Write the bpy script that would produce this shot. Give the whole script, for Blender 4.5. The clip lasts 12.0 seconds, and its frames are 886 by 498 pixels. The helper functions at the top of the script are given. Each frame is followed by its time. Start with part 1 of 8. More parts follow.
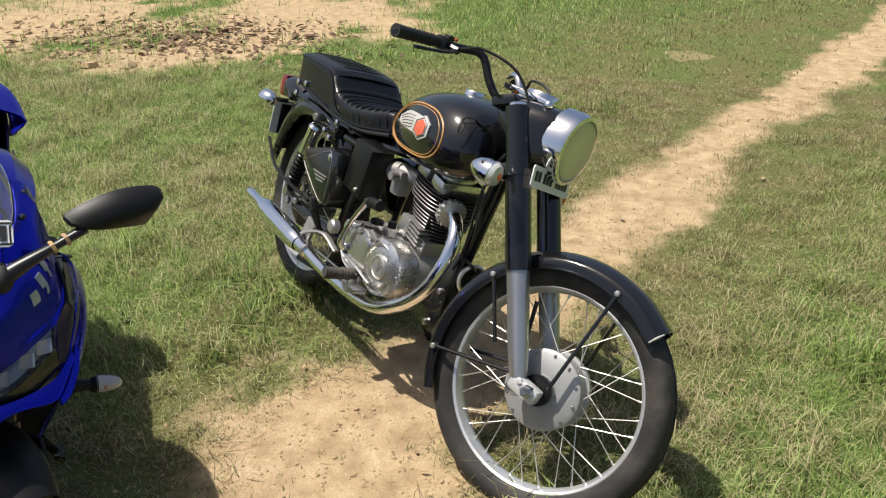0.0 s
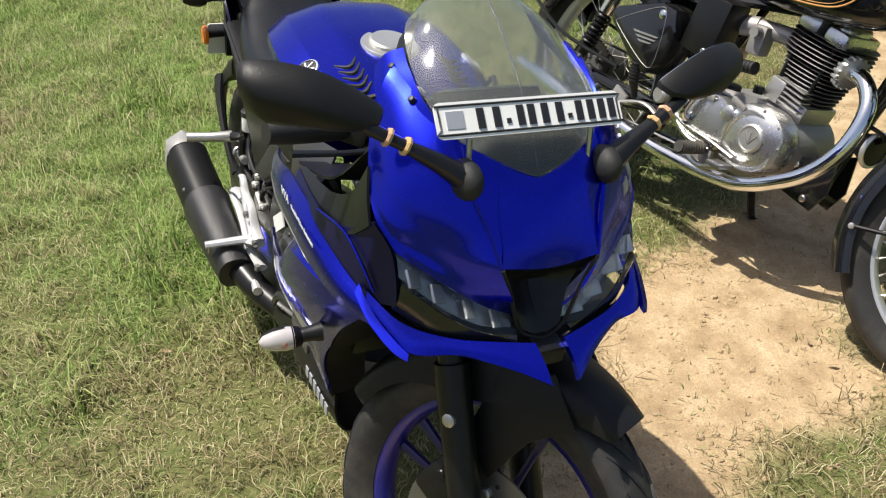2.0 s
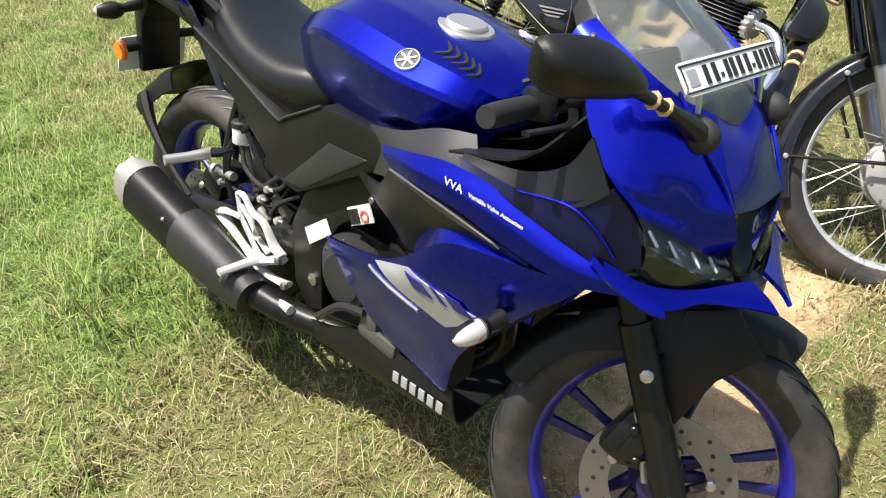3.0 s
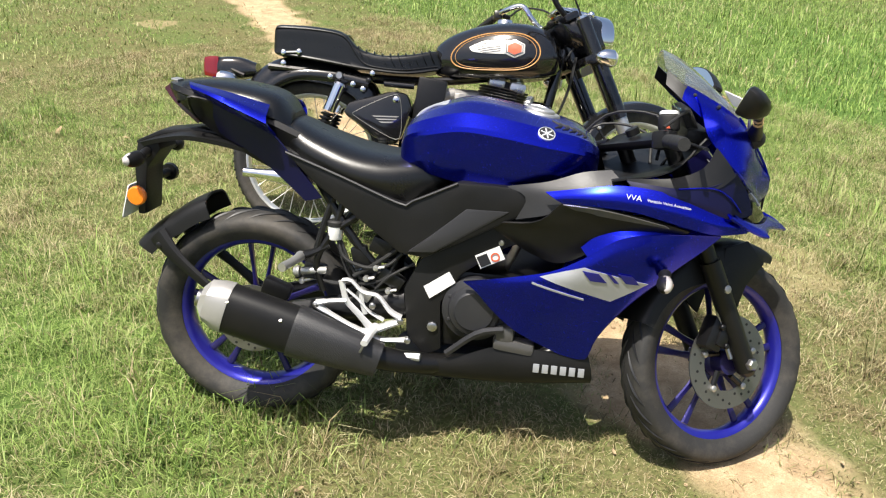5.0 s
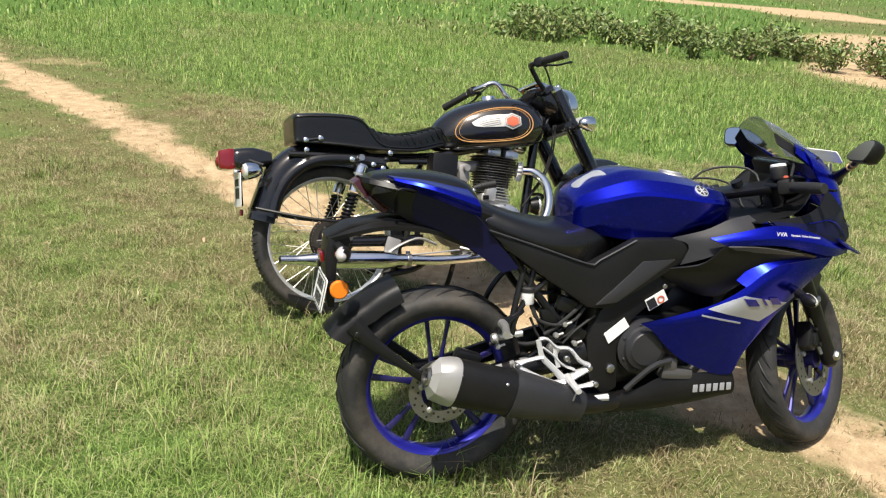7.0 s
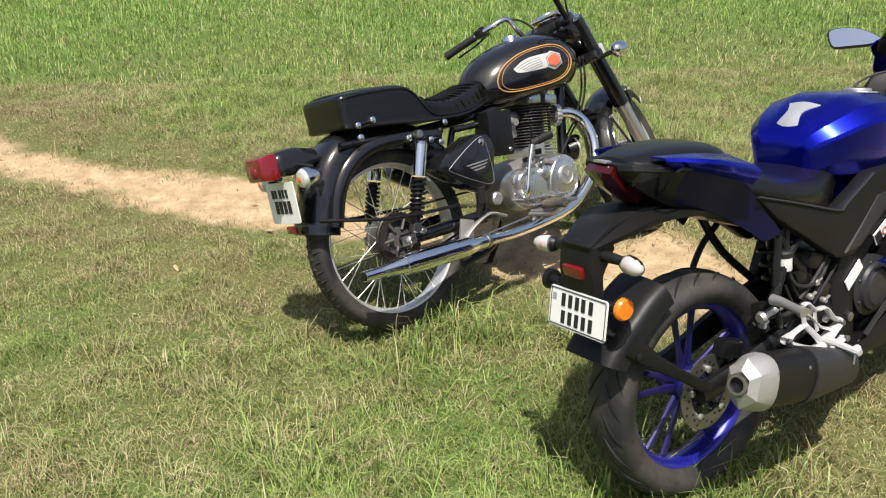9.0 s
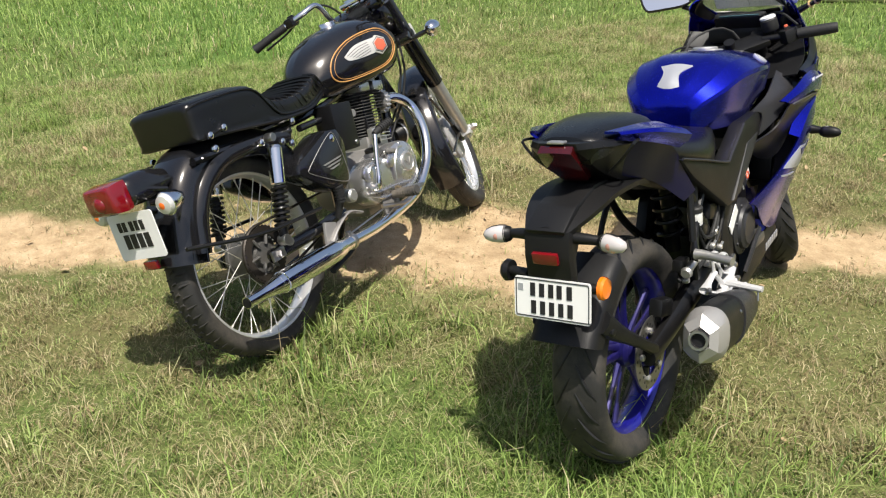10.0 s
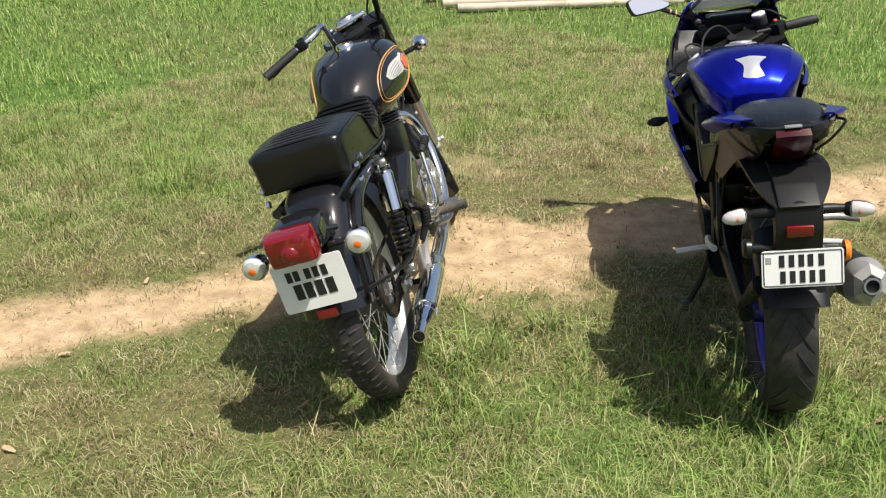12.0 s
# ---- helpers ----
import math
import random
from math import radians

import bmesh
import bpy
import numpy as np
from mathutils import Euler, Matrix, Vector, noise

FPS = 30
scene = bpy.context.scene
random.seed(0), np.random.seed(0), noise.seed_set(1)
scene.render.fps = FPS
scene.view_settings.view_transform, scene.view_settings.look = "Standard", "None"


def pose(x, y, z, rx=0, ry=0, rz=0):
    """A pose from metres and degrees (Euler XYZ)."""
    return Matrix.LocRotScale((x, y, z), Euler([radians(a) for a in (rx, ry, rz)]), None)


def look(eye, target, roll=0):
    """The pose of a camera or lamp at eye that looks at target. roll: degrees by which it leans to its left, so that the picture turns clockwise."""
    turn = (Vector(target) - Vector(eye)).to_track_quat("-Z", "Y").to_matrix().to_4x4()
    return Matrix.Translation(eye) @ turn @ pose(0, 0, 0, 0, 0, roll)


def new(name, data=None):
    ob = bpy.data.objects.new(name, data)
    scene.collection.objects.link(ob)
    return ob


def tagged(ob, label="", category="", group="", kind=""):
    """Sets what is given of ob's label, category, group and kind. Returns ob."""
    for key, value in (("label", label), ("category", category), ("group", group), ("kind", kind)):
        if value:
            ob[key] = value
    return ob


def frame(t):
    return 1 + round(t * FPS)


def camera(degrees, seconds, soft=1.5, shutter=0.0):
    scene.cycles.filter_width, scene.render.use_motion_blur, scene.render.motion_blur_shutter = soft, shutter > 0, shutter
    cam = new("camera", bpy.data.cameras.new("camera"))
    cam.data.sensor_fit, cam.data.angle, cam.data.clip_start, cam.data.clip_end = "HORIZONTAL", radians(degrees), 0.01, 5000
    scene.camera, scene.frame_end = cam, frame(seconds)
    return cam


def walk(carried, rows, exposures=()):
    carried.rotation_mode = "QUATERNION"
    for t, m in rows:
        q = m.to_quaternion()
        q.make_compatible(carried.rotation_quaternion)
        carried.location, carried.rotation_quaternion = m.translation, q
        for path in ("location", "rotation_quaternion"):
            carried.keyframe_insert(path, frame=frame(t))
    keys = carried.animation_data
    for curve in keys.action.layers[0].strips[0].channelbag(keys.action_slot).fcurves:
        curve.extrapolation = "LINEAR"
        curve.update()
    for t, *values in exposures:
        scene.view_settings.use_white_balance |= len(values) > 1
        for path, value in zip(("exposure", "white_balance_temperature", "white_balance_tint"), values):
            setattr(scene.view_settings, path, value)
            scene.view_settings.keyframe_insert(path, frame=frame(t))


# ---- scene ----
cam = camera(54.9, 12.0, 1.2)
PATH = [
    (0, (0.318, 0.222, 1.544), (0.052, 2.007, 0.681), 0.1),
    (0.5, (0.208, 0.19, 1.533), (-0.102, 1.962, 0.66), 0.2),
    (1, (-0.075, 0.128, 1.501), (-0.464, 1.848, 0.556), -0.3),
    (1.5, (-0.331, 0.166, 1.462), (-0.787, 1.821, 0.436), -1.7),
    (2, (-0.616, 0.32, 1.443), (-0.938, 1.948, 0.328), -3.0),
    (2.5, (-0.902, 0.334, 1.407), (-0.948, 1.954, 0.235), -2.0),
    (3, (-1.273, 0.318, 1.431), (-0.975, 1.939, 0.298), -0.8),
    (3.5, (-1.651, 0.387, 1.446), (-1.025, 1.957, 0.377), 0.3),
    (3.7, (-1.808, 0.392, 1.474), (-1.031, 1.927, 0.454), 1.3),
    (5.3, (-2.977, 0.59, 1.523), (-1.512, 1.67, 0.695), 3.9),
    (5.5, (-3.115, 0.655, 1.519), (-1.601, 1.673, 0.699), 4.5),
    (6, (-3.357, 0.875, 1.555), (-1.744, 1.747, 0.755), 2.9),
    (6.5, (-3.468, 1.196, 1.566), (-1.744, 1.91, 0.845), 3.4),
    (7, (-3.628, 1.544, 1.558), (-1.85, 2.146, 0.87), 3.9),
    (7.5, (-3.603, 1.905, 1.525), (-1.805, 2.421, 0.817), 2.9),
    (7.7, (-3.576, 2.054, 1.54), (-1.764, 2.514, 0.828), 2.8),
    (9.3, (-3.245, 3.012, 1.546), (-1.444, 2.907, 0.682), -2.5),
    (9.5, (-3.19, 3.122, 1.529), (-1.403, 2.895, 0.661), -2.4),
    (10, (-3.064, 3.383, 1.539), (-1.392, 2.743, 0.647), -1.5),
    (10.5, (-2.883, 3.632, 1.518), (-1.334, 2.725, 0.636), -1.6),
    (11, (-2.71, 3.955, 1.538), (-1.199, 2.936, 0.714), -1.6),
    (11.5, (-2.555, 4.308, 1.548), (-1.127, 3.184, 0.711), -0.4),
    (12, (-2.323, 4.513, 1.529), (-1.046, 3.235, 0.67), 0.1),
]
EXPOSURES = [(0, 0.20), (1, 0.24), (2, 0.42), (2.5, 0.74), (3, 0.93), (3.7, 1.0), (5.5, 0.68), (7, 0.50), (9.5, 0.46), (12, 0.42)]
walk(cam, [(t, look(eye, target, roll)) for t, eye, target, roll in PATH], EXPOSURES)

# ---------------------------------------------------------------- world, sun
SUN_WAY = Vector((0.395, 0.0, -1.0)).normalized()
world = bpy.data.worlds.new("world")
scene.world = world
world.use_nodes = True
wn = world.node_tree.nodes
sky = wn.new("ShaderNodeTexSky")
sky.sky_type = "NISHITA"
sky.sun_disc = False
sky.sun_elevation = math.asin(-SUN_WAY.z)
sky.sun_rotation = math.atan2(-SUN_WAY.x, -SUN_WAY.y)
sky.altitude, sky.air_density, sky.dust_density, sky.ozone_density = 220, 1.1, 4.5, 1.0
wn["Background"].inputs[1].default_value = 0.09
world.node_tree.links.new(sky.outputs[0], wn["Background"].inputs[0])
sun = new("sun", bpy.data.lights.new("sun", "SUN"))
sun.data.energy, sun.data.angle, sun.data.color = 4.8, radians(0.6), (1.0, 0.95, 0.86)
sun.matrix_world = look((0, 0, 12), Vector((0, 0, 12)) + SUN_WAY)

# ---------------------------------------------------------------- materials


class Nodes:
    """Short hand for a node tree of one material."""

    def __init__(self, name):
        self.m = bpy.data.materials.new(name)
        self.m.use_nodes = True
        self.t = self.m.node_tree
        self.b = self.t.nodes["Principled BSDF"]

    def add(self, kind):
        return self.t.nodes.new("ShaderNode" + kind)

    def attribute(self, name):
        n = self.add("Attribute")
        n.attribute_name = name
        sep = self.add("SeparateColor")
        self.put(n.outputs["Color"], sep.inputs[0])
        return sep.outputs

    def put(self, a, b):
        self.t.links.new(a, b)

    def coord(self, kind="Object"):
        return self.add("TexCoord").outputs[kind]

    def noise(self, scale, detail=4.0, rough=0.55, where=None, distort=0.0):
        n = self.add("TexNoise")
        n.inputs["Scale"].default_value, n.inputs["Detail"].default_value = scale, detail
        n.inputs["Roughness"].default_value, n.inputs["Distortion"].default_value = rough, distort
        self.put(where or self.coord(), n.inputs["Vector"])
        return n.outputs["Fac"]

    def ramp(self, fac, stops):
        n = self.add("ValToRGB")
        while len(n.color_ramp.elements) < len(stops):
            n.color_ramp.elements.new(0.5)
        for e, (p, c) in zip(n.color_ramp.elements, stops):
            e.position, e.color = p, (*(c if isinstance(c, tuple) else (c, c, c)), 1)
        self.put(fac, n.inputs[0])
        return n.outputs["Color"]

    def mix(self, fac, a, b, mode="MIX"):
        n = self.add("Mix")
        n.data_type, n.blend_type = "RGBA", mode
        for sock, v in ((n.inputs[0], fac), (n.inputs[6], a), (n.inputs[7], b)):
            if isinstance(v, (int, float)):
                sock.default_value = v
            elif isinstance(v, tuple):
                sock.default_value = (*v, 1)
            else:
                self.put(v, sock)
        return n.outputs[2]

    def bump(self, height, strength, distance):
        n = self.add("Bump")
        n.inputs["Strength"].default_value, n.inputs["Distance"].default_value = strength, distance
        self.put(height, n.inputs["Height"])
        self.put(n.outputs[0], self.b.inputs["Normal"])


def paint(name, base, rough=0.3, metal=0.0, vary=0.15, grain=60.0, coat=0.0, bump=0.0, dust=0.0, spec=0.5, flake=0.0):
    """A surface with broad and fine variation of colour and gloss, dust and light relief."""
    n = Nodes(name)
    dark = tuple(c * (1 - vary) for c in base)
    light = tuple(min(1, c * (1 + vary)) for c in base)
    broad, fine = n.noise(4.0, 3), n.noise(grain, 5, 0.65)
    col = n.mix(n.ramp(broad, [(0.3, 0.0), (0.7, 1.0)]), dark, light)
    col = n.mix(0.25, col, n.mix(fine, dark, light))
    if dust:
        d = n.ramp(n.noise(7.0, 6, 0.7), [(0.45, 0.0), (0.8, dust)])
        col = n.mix(d, col, (0.30, 0.25, 0.19))
    if flake:
        v = n.add("TexVoronoi")
        v.inputs["Scale"].default_value = 900
        n.put(n.coord(), v.inputs["Vector"])
        col = n.mix(flake, col, n.mix(v.outputs["Color"], dark, tuple(min(1, 2.2 * c + 0.02) for c in base)))
    n.put(col, n.b.inputs["Base Color"])
    r = n.add("MapRange")
    r.inputs[3].default_value, r.inputs[4].default_value = max(0.02, rough * 0.8), min(1, rough * 1.25)
    n.put(fine if not dust else n.noise(9.0, 6, 0.7), r.inputs[0])
    n.put(r.outputs[0], n.b.inputs["Roughness"])
    n.b.inputs["Metallic"].default_value = metal
    n.b.inputs["Specular IOR Level"].default_value = spec
    n.b.inputs["Coat Weight"].default_value = coat
    n.b.inputs["Coat Roughness"].default_value = 0.04
    if bump:
        n.bump(fine, bump, 0.002)
    return n.m


def clear(name, tint, rough=0.02, ior=1.45, mixed=0.0):
    n = Nodes(name)
    n.b.inputs["Base Color"].default_value = (*tint, 1)
    n.b.inputs["Transmission Weight"].default_value = 1.0 - mixed
    n.b.inputs["IOR"].default_value = ior
    n.put(n.ramp(n.noise(30, 4), [(0.3, rough), (0.8, rough + 0.05)]), n.b.inputs["Roughness"])
    return n.m


M = {
    "blue": paint("metallic_blue", (0.005, 0.012, 0.46), 0.25, 0.98, 0.10, 200, coat=0.35, flake=0.12),
    "blue_rim": paint("blue_rim", (0.016, 0.016, 0.28), 0.32, 0.5, 0.15, 80, coat=0.6, dust=0.08),
    "black_gloss": paint("black_enamel", (0.008, 0.008, 0.009), 0.13, 0.0, 0.3, 60, coat=0.45, dust=0.008),
    "black_satin": paint("satin_black", (0.006, 0.006, 0.0065), 0.33, 0.0, 0.3, 60, bump=0.05, dust=0.015, spec=0.36),
    "black_matte": paint("matte_black_plastic", (0.0075, 0.0075, 0.008), 0.44, 0.0, 0.25, 220, bump=0.15, dust=0.015, spec=0.28),
    "grey_plastic": paint("dark_grey_plastic", (0.020, 0.020, 0.023), 0.46, 0.0, 0.2, 200, bump=0.15, dust=0.03),
    "rubber": paint("tyre_rubber", (0.017, 0.0165, 0.016), 0.66, 0.0, 0.3, 90, bump=0.4, dust=0.24),
    "rubber_clean": paint("grip_rubber", (0.012, 0.012, 0.012), 0.65, 0.0, 0.3, 120, bump=0.3),
    "vinyl": paint("black_seat_vinyl", (0.0045, 0.0045, 0.0045), 0.28, 0.0, 0.25, 350, bump=0.18, dust=0.01),
    "chrome": paint("chrome", (0.84, 0.84, 0.85), 0.09, 1.0, 0.05, 40, dust=0.02),
    "disc_steel": paint("disc_steel", (0.24, 0.235, 0.225), 0.38, 0.9, 0.2, 90, dust=0.12),
    "vent_grey": paint("grey_satin_plastic", (0.085, 0.082, 0.080), 0.36, 0.25, 0.15, 160, bump=0.08),
    "steel": paint("steel", (0.46, 0.45, 0.44), 0.32, 1.0, 0.15, 90, bump=0.05, dust=0.1),
    "alloy": paint("cast_alloy", (0.55, 0.54, 0.52), 0.42, 0.85, 0.18, 140, bump=0.2, dust=0.15),
    "alloy_dull": paint("dull_alloy", (0.33, 0.32, 0.31), 0.55, 0.7, 0.25, 120, bump=0.25, dust=0.3),
    "silver": paint("silver_paint", (0.66, 0.66, 0.66), 0.38, 0.4, 0.1, 100, dust=0.12),
    "hub": paint("grey_hub", (0.36, 0.36, 0.36), 0.5, 0.3, 0.12, 100, dust=0.2),
    "silver_panel": paint("silver_decal", (0.42, 0.43, 0.46), 0.4, 0.4, 0.1, 100),
    "white": paint("white_paint", (0.78, 0.78, 0.76), 0.4, 0.0, 0.05, 60, dust=0.08),
    # Black for print, and for shade painted into grooves, holes and pipe mouths.
    "ink": paint("ink_and_recess_black", (0.012, 0.012, 0.014), 0.5, 0.0, 0.2, 60),
    "gold": paint("gold_line", (0.52, 0.26, 0.08), 0.4, 0.0, 0.15, 100),
    "red_badge": paint("red_badge", (0.60, 0.12, 0.06), 0.4, 0.0, 0.1, 100),
    "red_lens": paint("red_lens", (0.17, 0.004, 0.008), 0.12, 0.0, 0.15, 60, coat=0.8),
    "orange": paint("orange_reflector", (0.85, 0.20, 0.01), 0.25, 0.0, 0.2, 300, coat=0.6),
    "amber": paint("amber_bulb", (0.80, 0.16, 0.02), 0.25, 0.0, 0.2, 100),
    "brass": paint("string", (0.55, 0.36, 0.16), 0.8, 0.0, 0.25, 120, bump=0.4),
    "chain": paint("greasy_chain", (0.022, 0.018, 0.015), 0.5, 0.5, 0.4, 120, bump=0.4, dust=0.18),
    "mirror": paint("mirror_glass", (0.88, 0.90, 0.92), 0.02, 1.0, 0.02, 10),
    "dash": paint("dash_glass", (0.03, 0.06, 0.07), 0.08, 0.0, 0.2, 10, coat=1.0),
    "fork_silver": paint("fork_silver", (0.50, 0.50, 0.50), 0.30, 0.8, 0.1, 100, dust=0.06),
    "glass": clear("clear_lens", (0.95, 0.97, 0.96), 0.03, 1.30),
    "lens_white": paint("bright_lens", (0.60, 0.60, 0.58), 0.10, 0.25, 0.12, 120, coat=1.0),
    "screen": clear("smoked_screen", (0.58, 0.61, 0.60), 0.04, 1.34, 0.06),
}

# ---------------------------------------------------------------- geometry helpers


def catmull(pts, n, closed=False):
    """n points evenly along a smooth curve through pts."""
    p = np.array(pts, float)
    k = len(p)
    if k < 3:
        u = np.linspace(0, 1, n)[:, None]
        return p[0] * (1 - u) + p[-1] * u
    q = np.vstack([p[-1], p, p[0], p[1]]) if closed else np.vstack([2 * p[0] - p[1], p, 2 * p[-1] - p[-2]])
    spans = k if closed else k - 1
    u = np.linspace(0, spans, n * 6 + 1)
    i = np.minimum(u.astype(int), spans - 1)
    f = (u - i)[:, None]
    a, b, c, d = q[i], q[i + 1], q[i + 2], q[i + 3]
    cur = 0.5 * (2 * b + (c - a) * f + (2 * a - 5 * b + 4 * c - d) * f**2 + (3 * b - a - 3 * c + d) * f**3)
    s = np.r_[0, np.cumsum(np.linalg.norm(np.diff(cur, axis=0), axis=1))]
    want = np.linspace(0, s[-1], n + 1)[:-1] if closed else np.linspace(0, s[-1], n)
    return np.stack([np.interp(want, s, cur[:, j]) for j in range(p.shape[1])], 1)


def join(*geos):
    vs, fs, at = [], [], 0
    for v, f in geos:
        v = np.asarray(v, float)
        vs.append(v)
        fs += [tuple(i + at for i in face) for face in f]
        at += len(v)
    return np.vstack(vs), fs


def xf(geo, m):
    v = np.c_[np.asarray(geo[0], float), np.ones(len(geo[0]))] @ np.array(m).T
    return v[:, :3], geo[1]


def flip(geo):
    """The mirror image across the bike's middle plane."""
    return np.asarray(geo[0], float) * (1, -1, 1), [tuple(reversed(f)) for f in geo[1]]


def both(geo):
    return join(geo, flip(geo))


def loft(rings, caps=True, closed=False):
    """Closed rings of equal length, joined one to the next."""
    n, k = len(rings[0]), len(rings)
    v = np.vstack([np.asarray(r, float) for r in rings])
    f = []
    for a in range(k if closed else k - 1):
        b = (a + 1) % k
        for i in range(n):
            j = (i + 1) % n
            f.append((a * n + i, a * n + j, b * n + j, b * n + i))
    if caps and not closed:
        f += [tuple(reversed(range(n))), tuple(range((k - 1) * n, k * n))]
    return v, f


def frames_along(p, closed=False):
    tang = np.gradient(p, axis=0) if not closed else np.roll(p, -1, 0) - np.roll(p, 1, 0)
    tang /= np.linalg.norm(tang, axis=1)[:, None] + 1e-12
    side = np.cross(tang[0], (0, 0, 1) if abs(tang[0][2]) < 0.9 else (0, 1, 0))
    out = []
    for t in tang:
        side = side - t * (side @ t)
        side /= np.linalg.norm(side) + 1e-12
        out.append((side.copy(), np.cross(t, side)))
    return out


def tube(pts, r, n=10, steps=None, closed=False, flat=1.0):
    """A round bar along a smooth curve; r may be a list that runs along it."""
    steps = steps or max(2, 4 * (len(pts) - 1))
    p = catmull(pts, steps, closed) if len(pts) > 2 else np.array(pts, float)
    rr = np.interp(np.linspace(0, 1, len(p)), np.linspace(0, 1, np.size(r)), np.ravel(r)) if np.size(r) > 1 else np.full(len(p), float(r))
    a = np.linspace(0, 2 * np.pi, n, endpoint=False)
    rings = [c + q * (np.outer(np.cos(a), s) + flat * np.outer(np.sin(a), u)) for c, q, (s, u) in zip(p, rr, frames_along(p, closed))]
    return loft(rings, True, closed)


def bar(a, b, r, n=10, r2=None):
    return tube([a, b], [r, r if r2 is None else r2], n)


def lathe(profile, n=48, axis="y", at=(0, 0, 0), closed=False):
    """(radius, height) turned about an axis through at; closed: the profile is a loop."""
    a = np.linspace(0, 2 * np.pi, n, endpoint=False)
    v = []
    for r, h in profile:
        c, s, hh = r * np.cos(a), r * np.sin(a), np.full(n, h)
        v.append(np.stack({"y": (c, hh, -s), "x": (hh, c, s), "z": (c, s, hh)}[axis], 1))
    g = loft(v, not closed, closed)
    return g[0] + np.array(at), g[1]


def disc_along(a, b, profile, n=24, closed=False):
    """A turned shape whose axis runs from a towards b; profile of (radius, distance along)."""
    a, b = Vector(a), Vector(b)
    m = Matrix.Translation(a) @ (b - a).to_track_quat("Z", "Y").to_matrix().to_4x4()
    return xf(lathe(profile, n, "z", closed=closed), m)


def bolt(at, way, r=0.007, h=0.006):
    at, way = np.array(at, float), np.array(way, float)
    return disc_along(at - 0.004 * way, at + way, [(r, 0), (r, h + 0.002), (r * 0.75, h + 0.004), (r * 0.3, h + 0.0045)], 8)


def sheet(rows, thick=0.004, nu=16, nv=12, smooth_v=True):
    """A curved panel through rows of points, with a thickness, closed at its edges."""
    g = [catmull(r, nu) for r in rows]
    cols = [catmull([row[i] for row in g], nv) if smooth_v or len(rows) < 3 else np.array([row[i] for row in g]) for i in range(nu)]
    p = np.array(cols).transpose(1, 0, 2)
    nv = p.shape[0]
    du, dv = np.gradient(p, axis=1), np.gradient(p, axis=0)
    nrm = np.cross(du, dv)
    nrm /= np.linalg.norm(nrm, axis=2)[..., None] + 1e-12
    v = np.vstack([(p + nrm * thick / 2).reshape(-1, 3), (p - nrm * thick / 2).reshape(-1, 3)])
    h = nu * nv
    f = []
    for a in range(nv - 1):
        for b in range(nu - 1):
            q = (a * nu + b, a * nu + b + 1, (a + 1) * nu + b + 1, (a + 1) * nu + b)
            f.append(q)
            f.append(tuple(h + i for i in reversed(q)))
    edge = [b for b in range(nu)] + [a * nu + nu - 1 for a in range(1, nv)] + [(nv - 1) * nu + b for b in range(nu - 2, -1, -1)] + [a * nu for a in range(nv - 2, 0, -1)]
    for i, j in zip(edge, edge[1:] + edge[:1]):
        f.append((j, i, h + i, h + j))
    return v, f


def angular(pts, n):
    """Points along straight runs, with each given corner kept."""
    p = np.array(pts, float)
    k = max(1, n // (len(p) - 1))
    out = [p[i] + (p[i + 1] - p[i]) * j / k for i in range(len(p) - 1) for j in range(k)]
    return np.array(out + [p[-1]])


def surface_of(rows, nu=60, nv=60):
    """A lookup of y at (x, z) on the smooth panel through rows."""
    g = [catmull(r, nu) for r in rows]
    p = np.array([catmull([row[i] for row in g], nv) for i in range(nu)]).reshape(-1, 3)

    def at(x, z):
        d = (p[:, 0] - x) ** 2 + (p[:, 2] - z) ** 2
        i = np.argsort(d)[:6]
        w = 1 / (d[i] + 1e-7)
        return float((p[i, 1] * w).sum() / w.sum())

    return at


def decal(corners, skin, lift, thick=0.002, nu=8, nv=6):
    """A thin four-cornered patch of (x, z) laid on a skin; lift is signed along y."""
    a, b, c, d = (np.array(q, float) for q in corners)
    rows = []
    for v in np.linspace(0, 1, nv):
        l, r = a + (d - a) * v, b + (c - b) * v
        rows.append([(*(q := l + (r - l) * u)[:1], skin(q[0], q[1]) + lift, q[1]) for u in np.linspace(0, 1, nu)])
    return sheet(rows, thick, nu, nv)


def outward(geo, p):
    """The place on a closed shape nearest to p, and the way that leads out of it there."""
    v, f = np.array(geo[0], float), geo[1]
    c = np.array([v[list(q)].mean(0) for q in f])
    i = int(np.argmin(((c - p) ** 2).sum(1)))
    a, b, d = v[f[i][0]], v[f[i][1]], v[f[i][2]]
    n = np.cross(b - a, d - a)
    n /= np.linalg.norm(n)
    if n @ (c[i] - v.mean(0)) < 0:
        n = -n
    return np.array(p) - n * ((np.array(p) - c[i]) @ n), n


def loose(geo):
    """The separate pieces of a joined shape."""
    v, f = geo
    root = list(range(len(v)))

    def top(i):
        while root[i] != i:
            root[i] = root[root[i]]
            i = root[i]
        return i

    for face in f:
        a = top(face[0])
        for i in face[1:]:
            root[top(i)] = a
    groups = {}
    for face in f:
        groups.setdefault(top(face[0]), []).append(face)
    out = []
    for faces in groups.values():
        ids = sorted({i for face in faces for i in face})
        to = {i: k for k, i in enumerate(ids)}
        out.append((np.asarray(v)[ids], [tuple(to[i] for i in face) for face in faces]))
    return out


